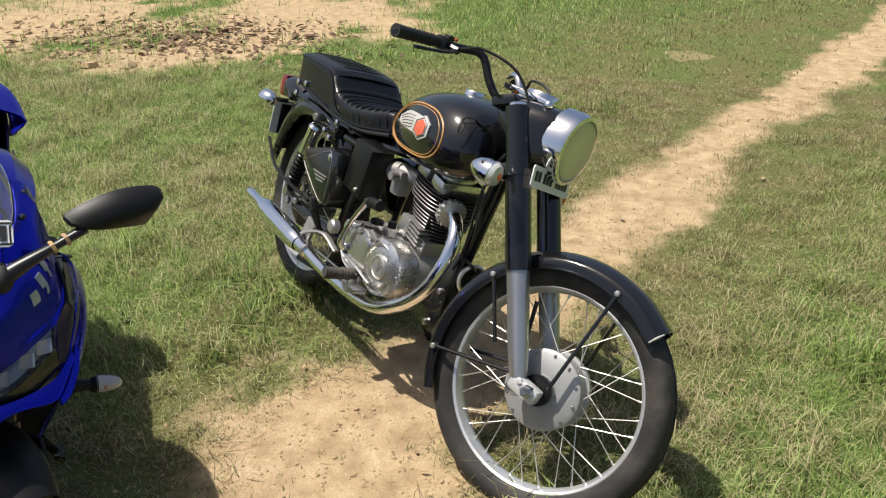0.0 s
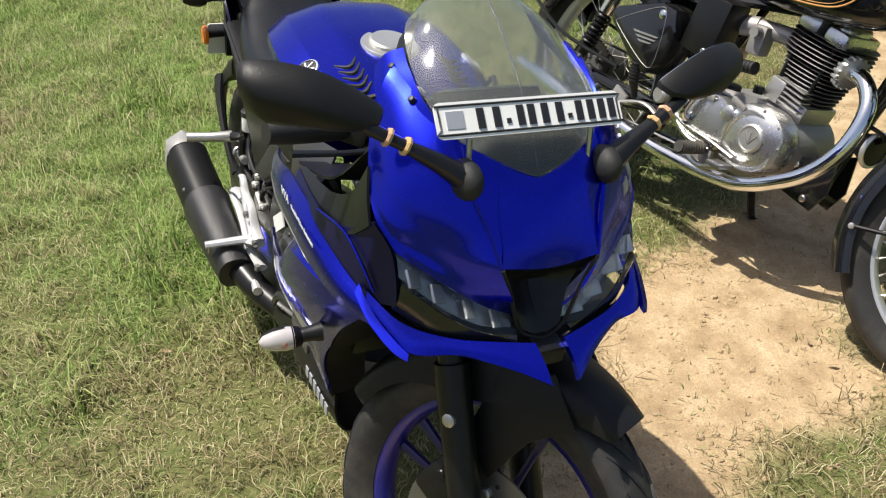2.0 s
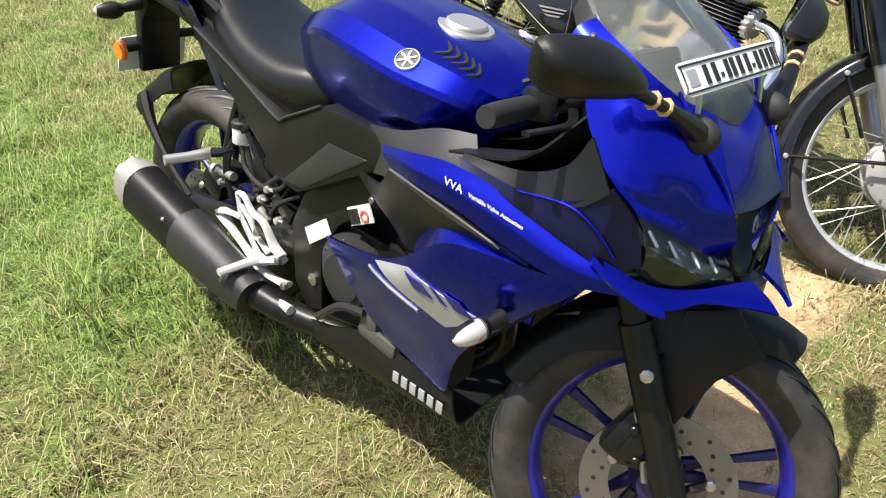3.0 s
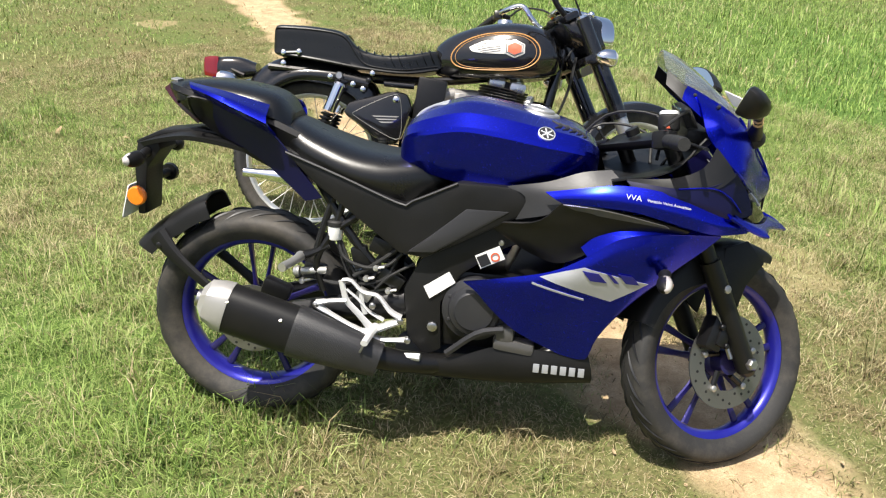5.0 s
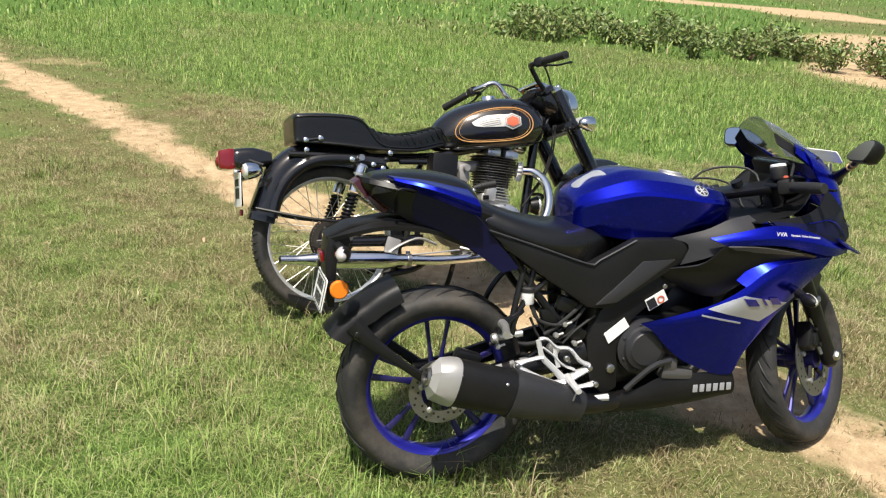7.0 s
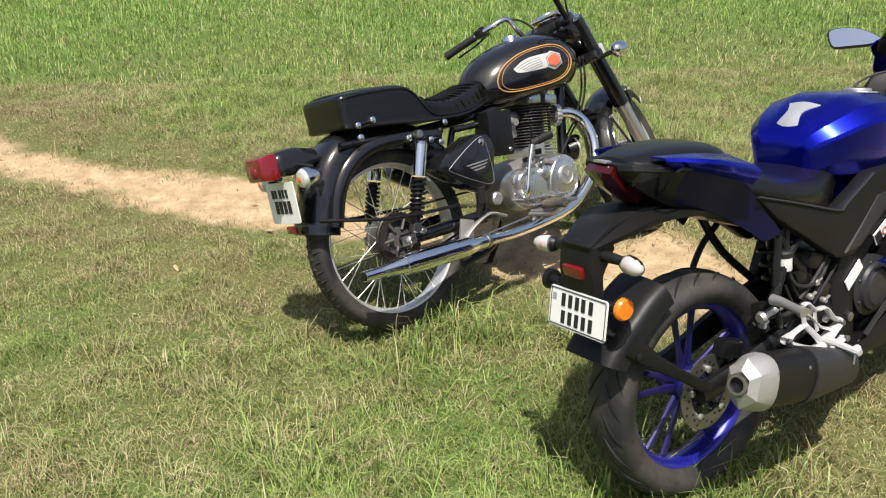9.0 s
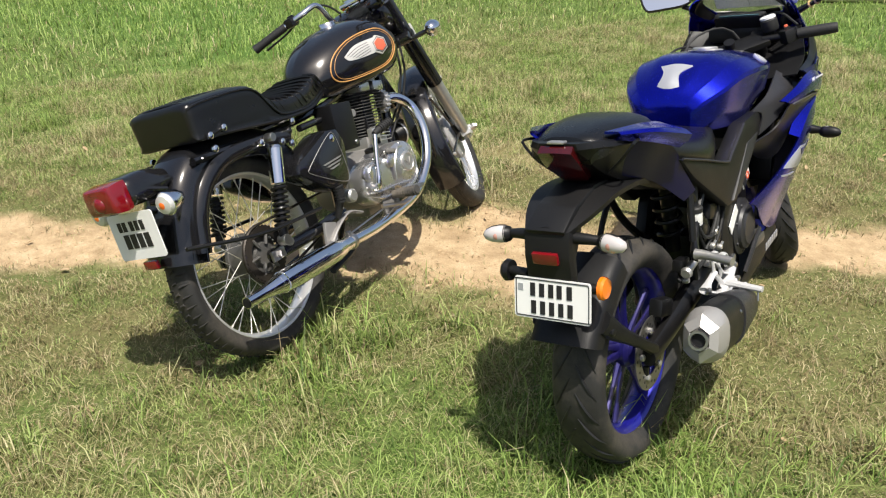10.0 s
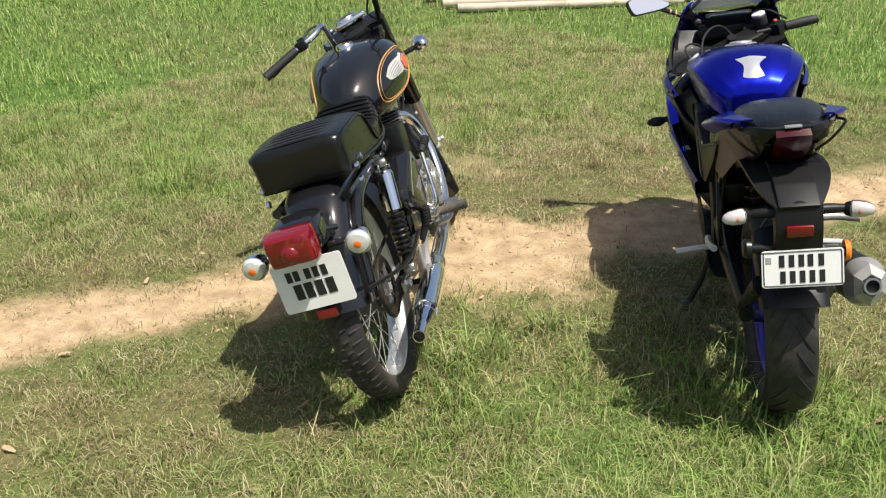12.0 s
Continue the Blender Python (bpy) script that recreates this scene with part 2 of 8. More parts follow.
def body(sections, n=28, m=24, linear=False):
    """A rounded form, the same on both sides: sections of (x, half outline from the top's middle round the right side to the bottom)."""
    half = [(angular if linear else catmull)([(y, z) for y, z in o], n) for _, o in sections]
    n = len(half[0])
    half = np.array([np.c_[np.full(n, x), h] for (x, _), h in zip(sections, half)])
    along = np.array([catmull(half[:, i], m) for i in range(n)]).transpose(1, 0, 2)
    rings = []
    for r in along:
        r = r.copy()
        r[0, 1] = r[-1, 1] = 0
        other = r[-2:0:-1] * (1, -1, 1)
        rings.append(np.vstack([r, other]))
    return loft(rings)


def prism(outline, y0, y1, bevel=0.004, curve=None):
    """An outline of (x, z) given depth from y0 to y1, with rounded edges; curve(x, z) shifts y."""
    bm = bmesh.new()
    a = [bm.verts.new((x, y0, z)) for x, z in outline]
    face = bm.faces.new(a)
    got = bmesh.ops.extrude_face_region(bm, geom=[face])
    for e in got["geom"]:
        if isinstance(e, bmesh.types.BMVert):
            e.co.y = y1
    bmesh.ops.recalc_face_normals(bm, faces=bm.faces)
    if bevel:
        bmesh.ops.bevel(bm, geom=list(bm.edges), offset=bevel, segments=2, affect="EDGES", profile=0.6, clamp_overlap=True)
    if curve:
        bmesh.ops.triangulate(bm, faces=[f for f in bm.faces if len(f.verts) > 4])
        for _ in range(2):
            bmesh.ops.subdivide_edges(bm, edges=[e for e in bm.edges if e.calc_length() > 0.05], cuts=1, use_grid_fill=False)
        bmesh.ops.triangulate(bm, faces=[f for f in bm.faces if len(f.verts) > 4])
        for w in bm.verts:
            w.co.y += curve(w.co.x, w.co.z)
    g = from_bm(bm)
    return g


def from_bm(bm):
    bm.verts.index_update()
    v = np.array([w.co[:] for w in bm.verts])
    f = [tuple(w.index for w in face.verts) for face in bm.faces]
    bm.free()
    return v, f


def box(at, size, bevel=0.004, turn=(0, 0, 0)):
    bm = bmesh.new()
    bmesh.ops.create_cube(bm, size=1.0)
    for w in bm.verts:
        w.co = Vector([c * s for c, s in zip(w.co, size)])
    if bevel:
        bmesh.ops.bevel(bm, geom=list(bm.edges), offset=bevel, segments=2, affect="EDGES", profile=0.6, clamp_overlap=True)
    return xf(from_bm(bm), pose(*at, *turn))


def ball(at, radii, n=20, m=12):
    prof = [(max(1e-4, math.sin(math.pi * i / m)), -math.cos(math.pi * i / m)) for i in range(m + 1)]
    v, f = lathe(prof, n, "z")
    return v * np.array(radii) + np.array(at), f


def mesh_of(name, geo, material, sharp=38.0):
    me = bpy.data.meshes.new(name)
    me.from_pydata([tuple(p) for p in geo[0]], [], geo[1])
    bm = bmesh.new()
    bm.from_mesh(me)
    bmesh.ops.remove_doubles(bm, verts=bm.verts, dist=1e-5)
    bmesh.ops.recalc_face_normals(bm, faces=bm.faces)
    limit = radians(sharp)
    for f in bm.faces:
        f.smooth = True
    for e in bm.edges:
        e.smooth = e.is_manifold and e.calc_face_angle(0.0) < limit
    bm.to_mesh(me)
    bm.free()
    me.materials.append(M[material] if isinstance(material, str) else material)
    return me


SINGLE = ("bolt", "character_bar", "disc_hole", "lamp_reflector", "fitting", "brake_part", "reflector_mount", "frame_rail", "plate_stay", "plate_mount", "pilot_lamp", "ignition_knob", "maker_shape", "engine_plate", "control_cable", "emblem_shape", "screw", "box_decal", "blue_emblem_bar", "air_hose", "subframe_tube", "hose_fitting", "head_bolt", "centre_stand", "badge_star", "chain", "seat_piping", "knee_rib", "cover_boss", "cover_slot", "oil_cap")


def part(name, geo, material, parent, label="", m=None, sharp=38.0):
    if m is not None:
        geo = xf(geo, m)
    if name.endswith(SINGLE):
        pieces = loose(geo)
        for piece in pieces[1:]:
            tagged(new(name, mesh_of(name, piece, material, sharp)), label).parent = parent
        geo = pieces[0]
    ob = new(name, mesh_of(name, geo, material, sharp))
    ob.parent = parent
    return tagged(ob, label)


def thing(name, m, label, category, group="", kind=""):
    ob = new(name)
    ob.empty_display_size = 0.1
    ob.matrix_basis = m
    return tagged(ob, label, category, group, kind)


def turned(angle, foot, rake):
    """The steering's turn to the left, about the axis that meets the ground at x = foot."""
    a = Vector((-math.sin(radians(rake)), 0, math.cos(radians(rake))))
    return Matrix.Translation((foot, 0, 0)) @ Matrix.Rotation(radians(angle), 4, a) @ Matrix.Translation((-foot, 0, 0))

# ---------------------------------------------------------------- ground, path, grass
PATH_LINE = [(-2.1, -2.6), (-1.55, -1.2), (-1.12, 0.0), (-0.80, 0.85), (-0.30, 2.0), (-0.10, 2.45), (0.33, 3.4), (0.66, 4.05), (1.05, 4.75), (1.5, 5.55), (2.35, 7.1), (3.7, 9.75), (6.2, 14.0), (12.0, 24.0)]
_line = catmull(PATH_LINE, 40)


def path_gap(x, y):
    """Distance from the trodden path's middle line."""
    d = np.full(np.shape(x), 1e9)
    for a, b in zip(_line[:-1], _line[1:]):
        ab = b - a
        t = np.clip(((x - a[0]) * ab[0] + (y - a[1]) * ab[1]) / (ab @ ab), 0, 1)
        d = np.minimum(d, np.hypot(x - a[0] - t * ab[0], y - a[1] - t * ab[1]))
    return d


_rng = np.random.default_rng(5)
_waves = [(_rng.normal(size=2) * f, _rng.uniform(0, 6.28), 1.0 / f**0.6) for f in (0.35, 0.6, 0.9, 1.4, 2.1, 3.2, 4.6, 6.5, 9.0, 13.0) for _ in range(3)]


def ripple(x, y, low=0.0, high=99.0):
    """Smooth noise in about -1..1 from waves with lengths within a band."""
    out, total = np.zeros(np.shape(x)), 0.0
    for k, p, a in _waves:
        f = math.hypot(*k)
        if low <= f <= high:
            out += a * np.sin(k[0] * x + k[1] * y + p + 1.3 * np.sin(0.7 * k[1] * x - 0.6 * k[0] * y + p))
            total += a * a
    return out / math.sqrt(total / 2 + 1e-9) / 1.6


def bareness(x, y):
    """1 on trodden soil, 0 in full grass."""
    d = path_gap(x, y) + 0.065 * ripple(x, y, 2.0) + 0.05 * ripple(x * 3, y * 3, 2.0)
    b = np.clip((0.36 - d) / 0.32, 0, 1)
    near = np.hypot(x + 0.25, y - 2.1)
    b = np.maximum(b, np.clip((0.50 + 0.10 * ripple(x, y, 2.0) + 0.07 * ripple(x * 3, y * 3, 2.0) - near) / 0.32, 0, 1))
    spots = np.clip((ripple(x * 1.3, y * 1.3, 1.0) - 1.0) / 0.6, 0, 0.40) * np.clip(2.2 - path_gap(x, y), 0, 1)
    soil = np.clip((3.0 - np.hypot((x + 4.3) / 1.4, (y - 8.6)) + 0.5 * ripple(x, y, 0.5)) / 0.5, 0, 1)
    soil = soil * np.clip(0.72 + 0.40 * ripple(x * 2.2, y * 2.2, 1.0), 0.15, 1)
    track = np.clip((1.7 - np.abs(x - 26.5 - 0.35 * (y - 1)) + 0.4 * ripple(x * 0.5, y * 0.5, 0.3, 3)) / 0.5, 0, 1)
    sandy = np.clip((3.6 - np.hypot((x - 14.5) / 1.6, (y + 2.2)) + 0.9 * ripple(x * 0.7, y * 0.7, 0.3, 3)) / 0.8, 0, 0.9)
    return np.maximum.reduce([b, spots, soil, track, sandy])


def parched(x, y):
    """Where the sward is browner (positive) or fresher (negative) than elsewhere."""
    blob = lambda cx, cy, wx, wy: np.exp(-(((x - cx) / wx) ** 2) - ((y - cy) / wy) ** 2)
    return 0.30 * blob(0.3, 1.4, 1.0, 1.0) + 0.25 * blob(-1.7, 1.6, 0.8, 0.7) - 0.62 * blob(-1.9, 3.1, 0.9, 0.8) - 0.34 * blob(-1.0, 5.0, 1.6, 1.1) + 0.12 * blob(-0.8, 3.2, 0.5, 0.5)


def lushness(x, y):
    """How green and tall the grass is: more so beyond the path."""
    side = np.interp(y, [p[1] for p in PATH_LINE], [p[0] for p in PATH_LINE])
    return np.clip(0.38 - 0.24 * np.clip((2.2 - y) / 1.0, 0, 1) + 0.5 * np.clip((x - side - 0.5) / 1.2, 0, 1) + 0.3 * ripple(x, y, 0.0, 2.2) + 0.40 * np.clip((side - 2.3 - x) / 1.2, 0, 1) * np.clip((y - 2.6) / 1.5, 0, 1) - 0.28 * np.clip(1.25 - np.abs(x - side), 0, 1) - 0.6 * parched(x, y), 0, 1)


def ground_height(x, y):
    dip = -0.010 * np.clip((0.45 - path_gap(x, y)) / 0.3, 0, 1)
    hump = 0.030 * np.exp(-((np.hypot(x + 0.81, y - 1.15) / 0.28) ** 2))
    return dip + hump + 0.008 * ripple(x, y, 1.0, 5.0) + 0.004 * ripple(x * 3, y * 3, 3.0)


def axis_steps(lo, hi, step, far, grow):
    a = list(np.arange(lo, hi, step))
    s, p = step, a[-1]
    while p < far:
        s *= grow
        p += s
        a.append(p)
    s, p = step, lo
    while p > -far:
        s *= grow
        p -= s
        a.insert(0, p)
    return np.array(a)


def ground_material():
    n = Nodes("soil_and_turf")
    cover = n.attribute("cover")
    w = n.coord()
    bare, lush = cover[0], cover[1]
    soil = n.ramp(n.noise(9, 8, 0.7, w), [(0.28, (0.25, 0.17, 0.095)), (0.5, (0.46, 0.34, 0.20)), (0.72, (0.62, 0.485, 0.315))])
    grit = n.noise(160, 3, 0.7, w)
    soil = n.mix(n.ramp(grit, [(0.35, 0.55), (0.62, 0.0)]), soil, (0.27, 0.19, 0.11))
    straw = n.ramp(n.noise(50, 6, 0.75, w), [(0.3, (0.055, 0.052, 0.020)), (0.55, (0.16, 0.14, 0.062)), (0.8, (0.30, 0.25, 0.125))])
    green = n.ramp(n.noise(38, 6, 0.75, w), [(0.3, (0.035, 0.070, 0.013)), (0.55, (0.085, 0.155, 0.032)), (0.8, (0.19, 0.26, 0.075))])
    turf = n.mix(n.ramp(n.noise(2.2, 5, 0.6, w), [(0.35, 0.05), (0.65, 0.60)]), straw, green)
    turf = n.mix(n.ramp(lush, [(0.3, 0.0), (0.9, 1.0)]), turf, green)
    edge = n.mix(0.35, bare, n.noise(26, 6, 0.8, w), "OVERLAY")
    n.put(n.mix(n.ramp(edge, [(0.25, 0.0), (0.62, 1.0)]), turf, soil), n.b.inputs["Base Color"])
    n.b.inputs["Roughness"].default_value = 0.95
    n.b.inputs["Specular IOR Level"].default_value = 0.15
    n.bump(n.mix(0.45, n.mix(0.5, n.noise(70, 6, 0.75, w), n.noise(22, 5, 0.7, w)), grit), 0.7, 0.013)
    return n.m


def build_ground():
    xs, ys = axis_steps(-4.5, 3.5, 0.045, 420, 1.09), axis_steps(-2.2, 7.5, 0.045, 420, 1.09)
    gx, gy = np.meshgrid(xs, ys, indexing="ij")
    z = ground_height(gx, gy) * np.clip(30 / (1 + np.hypot(gx, gy)), 0, 1)
    v = np.stack([gx, gy, z], -1).reshape(-1, 3)
    nx, ny = gx.shape
    i = np.arange(nx * ny).reshape(nx, ny)
    f = np.stack([i[:-1, :-1], i[1:, :-1], i[1:, 1:], i[:-1, 1:]], -1).reshape(-1, 4)
    me = bpy.data.meshes.new("ground")
    me.from_pydata(v.tolist(), [], f.tolist())
    col = me.color_attributes.new("cover", "FLOAT_COLOR", "POINT")
    c = np.ones((len(v), 4), np.float32)
    c[:, 0], c[:, 1], c[:, 2] = bareness(v[:, 0], v[:, 1]), lushness(v[:, 0], v[:, 1]), 0
    col.data.foreach_set("color", c.ravel())
    me.polygons.foreach_set("use_smooth", np.ones(len(f), bool))
    me.materials.append(ground_material())
    return tagged(new("ground", me), "sandy soil under uneven sunlit pasture grass", "ground", kind="structure")


def blade_material():
    n = Nodes("grass_blades")
    tint = n.attribute("tint")
    green = n.ramp(tint[1], [(0.0, (0.066, 0.122, 0.022)), (0.5, (0.172, 0.268, 0.054)), (1.0, (0.33, 0.44, 0.12))])
    dry = n.ramp(tint[1], [(0.0, (0.15, 0.115, 0.055)), (0.5, (0.34, 0.275, 0.145)), (1.0, (0.58, 0.50, 0.31))])
    n.put(n.mix(tint[0], green, dry), n.b.inputs["Base Color"])
    n.b.inputs["Roughness"].default_value = 0.55
    n.b.inputs["Specular IOR Level"].default_value = 0.3
    soft = n.add("BsdfTranslucent")
    n.put(n.mix(tint[0], green, dry), soft.inputs[0])
    m = n.add("MixShader")
    m.inputs[0].default_value = 0.3
    n.put(n.b.outputs[0], m.inputs[1])
    n.put(soft.outputs[0], m.inputs[2])
    n.put(m.outputs[0], n.t.nodes["Material Output"].inputs[0])
    return n.m


BLADES = blade_material()


def grass(name, label, x, y, size, width, seed, dryness=0.5, bend=(0.35, 1.5)):
    """Bent blades of grass at the given places."""
    r = np.random.default_rng(seed)
    n = len(x)
    lush = lushness(x, y)
    tuft = np.clip(0.5 + 0.45 * ripple(x * 3.1 + 5, y * 3.1, 2.0) + 0.40 * ripple(x * 8 + 1, y * 8, 2.5), 0, 1.6) ** 1.5
    h = size * (0.30 + 0.75 * lush) * (0.55 + 0.95 * tuft) * r.lognormal(0, 0.38, n)
    w = width * r.uniform(0.7, 1.3, n)
    a, lean = r.uniform(0, 6.283, n), np.clip(r.uniform(*bend, n) - 0.35 * lush, 0.1, 2)
    side = np.stack([-np.sin(a), np.cos(a), np.zeros(n)], 1) * w[:, None] / 2
    out = np.stack([np.cos(a), np.sin(a), np.zeros(n)], 1)
    base = np.stack([x, y, ground_height(x, y) - 0.004], 1)
    up = np.array([0, 0, 1.0])
    mid = base + out * (h * 0.30 * lean)[:, None] + up * (h * 0.55)[:, None]
    tip = base + out * (h * 0.85 * lean)[:, None] + up * (h * np.maximum(0.12, 1.02 - 0.48 * lean))[:, None]
    v = np.stack([base - side, base + side, mid + side * 0.75, mid - side * 0.75, tip], 1).reshape(-1, 3)
    k = np.arange(n)[:, None] * 5
    loops = np.hstack([k + [0, 1, 2, 3], k + [3, 2, 4]]).ravel()
    me = bpy.data.meshes.new(name)
    me.vertices.add(5 * n)
    me.vertices.foreach_set("co", v.ravel())
    me.loops.add(7 * n)
    me.loops.foreach_set("vertex_index", loops.astype(np.int32))
    me.polygons.add(2 * n)
    me.polygons.foreach_set("loop_start", (np.arange(n)[:, None] * 7 + [0, 4]).ravel().astype(np.int32))
    me.polygons.foreach_set("loop_total", np.tile([4, 3], n).astype(np.int32))
    me.update(calc_edges=True)
    dry = np.clip(dryness + 0.35 + 0.6 * parched(x, y) - 0.85 * lush + 0.30 * ripple(x * 2, y * 2, 1.0) + 0.24 * ripple(x * 5.5 + 3, y * 5.5, 2.0) + r.normal(0, 0.22, n), 0, 1)
    dry = np.where(r.random(n) < 0.06, 1.0, dry)
    tone = np.clip(r.normal(0.32, 0.40, n) + 0.40 * lush + 0.16 * ripple(x * 6 + 4, y * 6, 2.5), 0, 1)
    c = np.ones((n, 5, 4), np.float32)
    c[:, :, 0], c[:, :, 1] = dry[:, None], tone[:, None]
    c[:, 4, 1] += 0.15
    me.color_attributes.new("tint", "FLOAT_COLOR", "POINT").data.foreach_set("color", c.ravel())
    me.materials.append(BLADES)
    return tagged(new(name, me), label, "grass", kind="stuff")


def scatter(n, x0, x1, y0, y1, seed, keep=1.0, clump=0.5):
    r = np.random.default_rng(seed)
    x, y = r.uniform(x0, x1, n), r.uniform(y0, y1, n)
    c = 0.5 + 0.5 * np.clip(ripple(x * 4, y * 4, 2.5), -1, 1)
    ok = r.random(n) > np.clip(bareness(x, y) * 1.12, 0, 0.972)
    fine = 0.5 + 0.5 * np.clip(ripple(x * 9 + 2, y * 9, 2.5), -1, 1)
    ok &= r.random(n) > clump * (1 - 0.55 * c - 0.45 * fine)
    return x[ok], y[ok]


def build_grass():
    x, y = scatter(760000, -4.6, 3.2, -1.6, 6.4, 11, clump=0.60)
    grass("near_grass", "short mixed green and straw coloured pasture grass", x, y, 0.056, 0.0027, 21, 0.46, (0.7, 1.9))
    x, y = scatter(300000, -4.6, 3.2, -1.6, 6.4, 15, clump=0.1)
    grass("dry_thatch", "flattened straw between the grass blades", x, y, 0.050, 0.0024, 25, 1.0, (1.45, 1.95))
    x, y = scatter(390000, -6.0, 10.5, -5.5, 12.0, 12, clump=0.35)
    out = ~((x > -4.6) & (x < 3.2) & (y > -1.6) & (y < 6.4))
    grass("outer_grass", "taller bright green pasture grass beyond the path", x[out], y[out], 0.074, 0.0064, 22, 0.16, (0.6, 1.8))
    r = np.random.default_rng(19)
    spots = [(-0.70, 3.02, 0.16, 1500), (-1.51, 2.25, 0.20, 1800)]
    spots += [(r.uniform(-4.4, 3.0), r.uniform(-1.4, 6.2), r.uniform(0.05, 0.12), 260) for _ in range(70)]
    x = np.concatenate([a + r.normal(0, w, n) for a, b, w, n in spots])
    y = np.concatenate([r.normal(b, w, n) for a, b, w, n in spots])
    ok = r.random(len(x)) > bareness(x, y) * 1.1
    grass("grass_tufts", "longer tangled green tufts round the tyres", x[ok], y[ok], 0.105, 0.0042, 29, 0.30, (0.4, 1.6))
    r = np.random.default_rng(13)
    d, a = 9 + 45 * r.random(70000) ** 1.6, r.uniform(-1.2, 2.3, 70000)
    x, y = d * np.cos(a), 2 + d * np.sin(a)
    ok = (r.random(len(x)) > bareness(x, y)) & ~((x > -6.0) & (x < 10.5) & (y > -5.5) & (y < 12.0))
    grass("far_grass", "distant green meadow grass", x[ok], y[ok], 0.11, 0.03, 23, 0.30)


build_ground()
build_grass()

# ---------------------------------------------------------------- wheels


def tyre_geo(r, w, rim, n=64):
    """A tyre's section: rounded crown, shoulders and bead."""
    h = w / 2
    prof = [(rim, -h * 0.62), (rim + 0.012, -h * 0.80), (rim + (r - rim) * 0.45, -h * 0.98), (rim + (r - rim) * 0.70, -h * 0.97), (r - (r - rim) * 0.14, -h * 0.78), (r - (r - rim) * 0.035, -h * 0.45), (r, 0)]
    prof = prof + [(a, -b) for a, b in reversed(prof[:-1])]
    return lathe(catmull(prof, 25).tolist(), n, closed=True)


def sport_wheel(parent, name, at, m, r, w, tread, disc_r, disc_y):
    """Cast alloy wheel with ten slim spokes, grooved road tyre and a drilled disc on the right."""
    rim = 0.218
    at = np.array(at, float)
    place = Matrix.Translation(at) if m is None else m @ Matrix.Translation(at)
    tyre = part("tyre", tyre_geo(r, w, rim), "rubber", parent, "dusty grooved road tyre", place)
    h = w / 2
    cut = []
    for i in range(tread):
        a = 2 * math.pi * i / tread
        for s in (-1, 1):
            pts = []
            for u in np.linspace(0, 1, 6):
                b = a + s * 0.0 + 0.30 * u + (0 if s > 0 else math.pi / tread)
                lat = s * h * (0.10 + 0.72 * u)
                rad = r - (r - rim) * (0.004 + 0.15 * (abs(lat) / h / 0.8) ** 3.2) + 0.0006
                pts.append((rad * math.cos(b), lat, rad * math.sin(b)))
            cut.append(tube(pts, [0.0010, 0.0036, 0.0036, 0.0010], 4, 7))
    # Nothing is cut: thin black tubes on the crown paint the grooves' shade.
    part("tread_groove", join(*cut), "ink", tyre, "tread grooves as black lines laid on the tyre", place)
    prof = [(rim + 0.010, -h * 0.66), (rim + 0.008, -h * 0.60), (rim - 0.003, -h * 0.56), (rim - 0.014, -h * 0.40), (rim - 0.020, -h * 0.1), (rim - 0.020, h * 0.1), (rim - 0.014, h * 0.40), (rim - 0.003, h * 0.56), (rim + 0.008, h * 0.60), (rim + 0.010, h * 0.66), (rim - 0.004, h * 0.3), (rim - 0.004, -h * 0.3)]
    part("rim", lathe(prof, 64, closed=True), "blue_rim", parent, "blue painted alloy rim", place)
    for i in range(10):
        a = 2 * math.pi * (i // 2) / 5 + (0.17 if i % 2 else -0.17) + 0.3
        b = 2 * math.pi * (i // 2) / 5 + (0.26 if i % 2 else -0.26) + 0.3
        p0, p1 = np.array((0.035 * math.cos(b), 0, 0.035 * math.sin(b))), np.array(((rim - 0.022) * math.cos(a), 0, (rim - 0.022) * math.sin(a)))
        # Spokes and hub take a darker blue with the wheel's inner shade painted in.
        part("spoke", tube([p0, (p0 + p1) / 2, p1], [0.011, 0.0055, 0.008], 8, 6, flat=1.4), "blue_dark", parent, "", place)
    part("hub", lathe([(0.012, -0.07), (0.034, -0.068), (0.038, -0.03), (0.048, -0.02), (0.048, 0.02), (0.038, 0.03), (0.034, 0.068), (0.012, 0.07)], 24), "blue_dark", parent, "", place)
    holes = []
    ring = [(disc_r * 0.62, -0.002), (disc_r, -0.002), (disc_r, 0.002), (disc_r * 0.62, 0.002)]
    disc = part("brake_disc", lathe(ring, 48, at=(0, disc_y, 0), closed=True), "disc_steel", parent, "drilled steel brake disc", place)
    for i in range(30):
        a = 2 * math.pi * i / 30
        rr = disc_r * (0.72, 0.81, 0.90)[i % 3]
        holes.append(lathe([(0.004, -0.0026), (0.004, 0.0026)], 8, at=(rr * math.cos(a), disc_y, rr * math.sin(a))))
    # Black plugs stand for the shaded drillings; the disc itself is solid.
    part("disc_hole", join(*holes), "ink", disc, "", place)
    for i in range(5):
        a = 2 * math.pi * i / 5
        part("disc_bolt", bolt((disc_r * 0.66 * math.cos(a + 0.34), disc_y - 0.006, disc_r * 0.66 * math.sin(a + 0.34)), (0, -1, 0), 0.009, 0.005), "alloy", disc, "", place)
        part("disc_arm", tube([(0.04 * math.cos(a), disc_y, 0.04 * math.sin(a)), (disc_r * 0.68 * math.cos(a + 0.35), disc_y, disc_r * 0.68 * math.sin(a + 0.35))], 0.008, 6), "black_satin", parent, "", place)


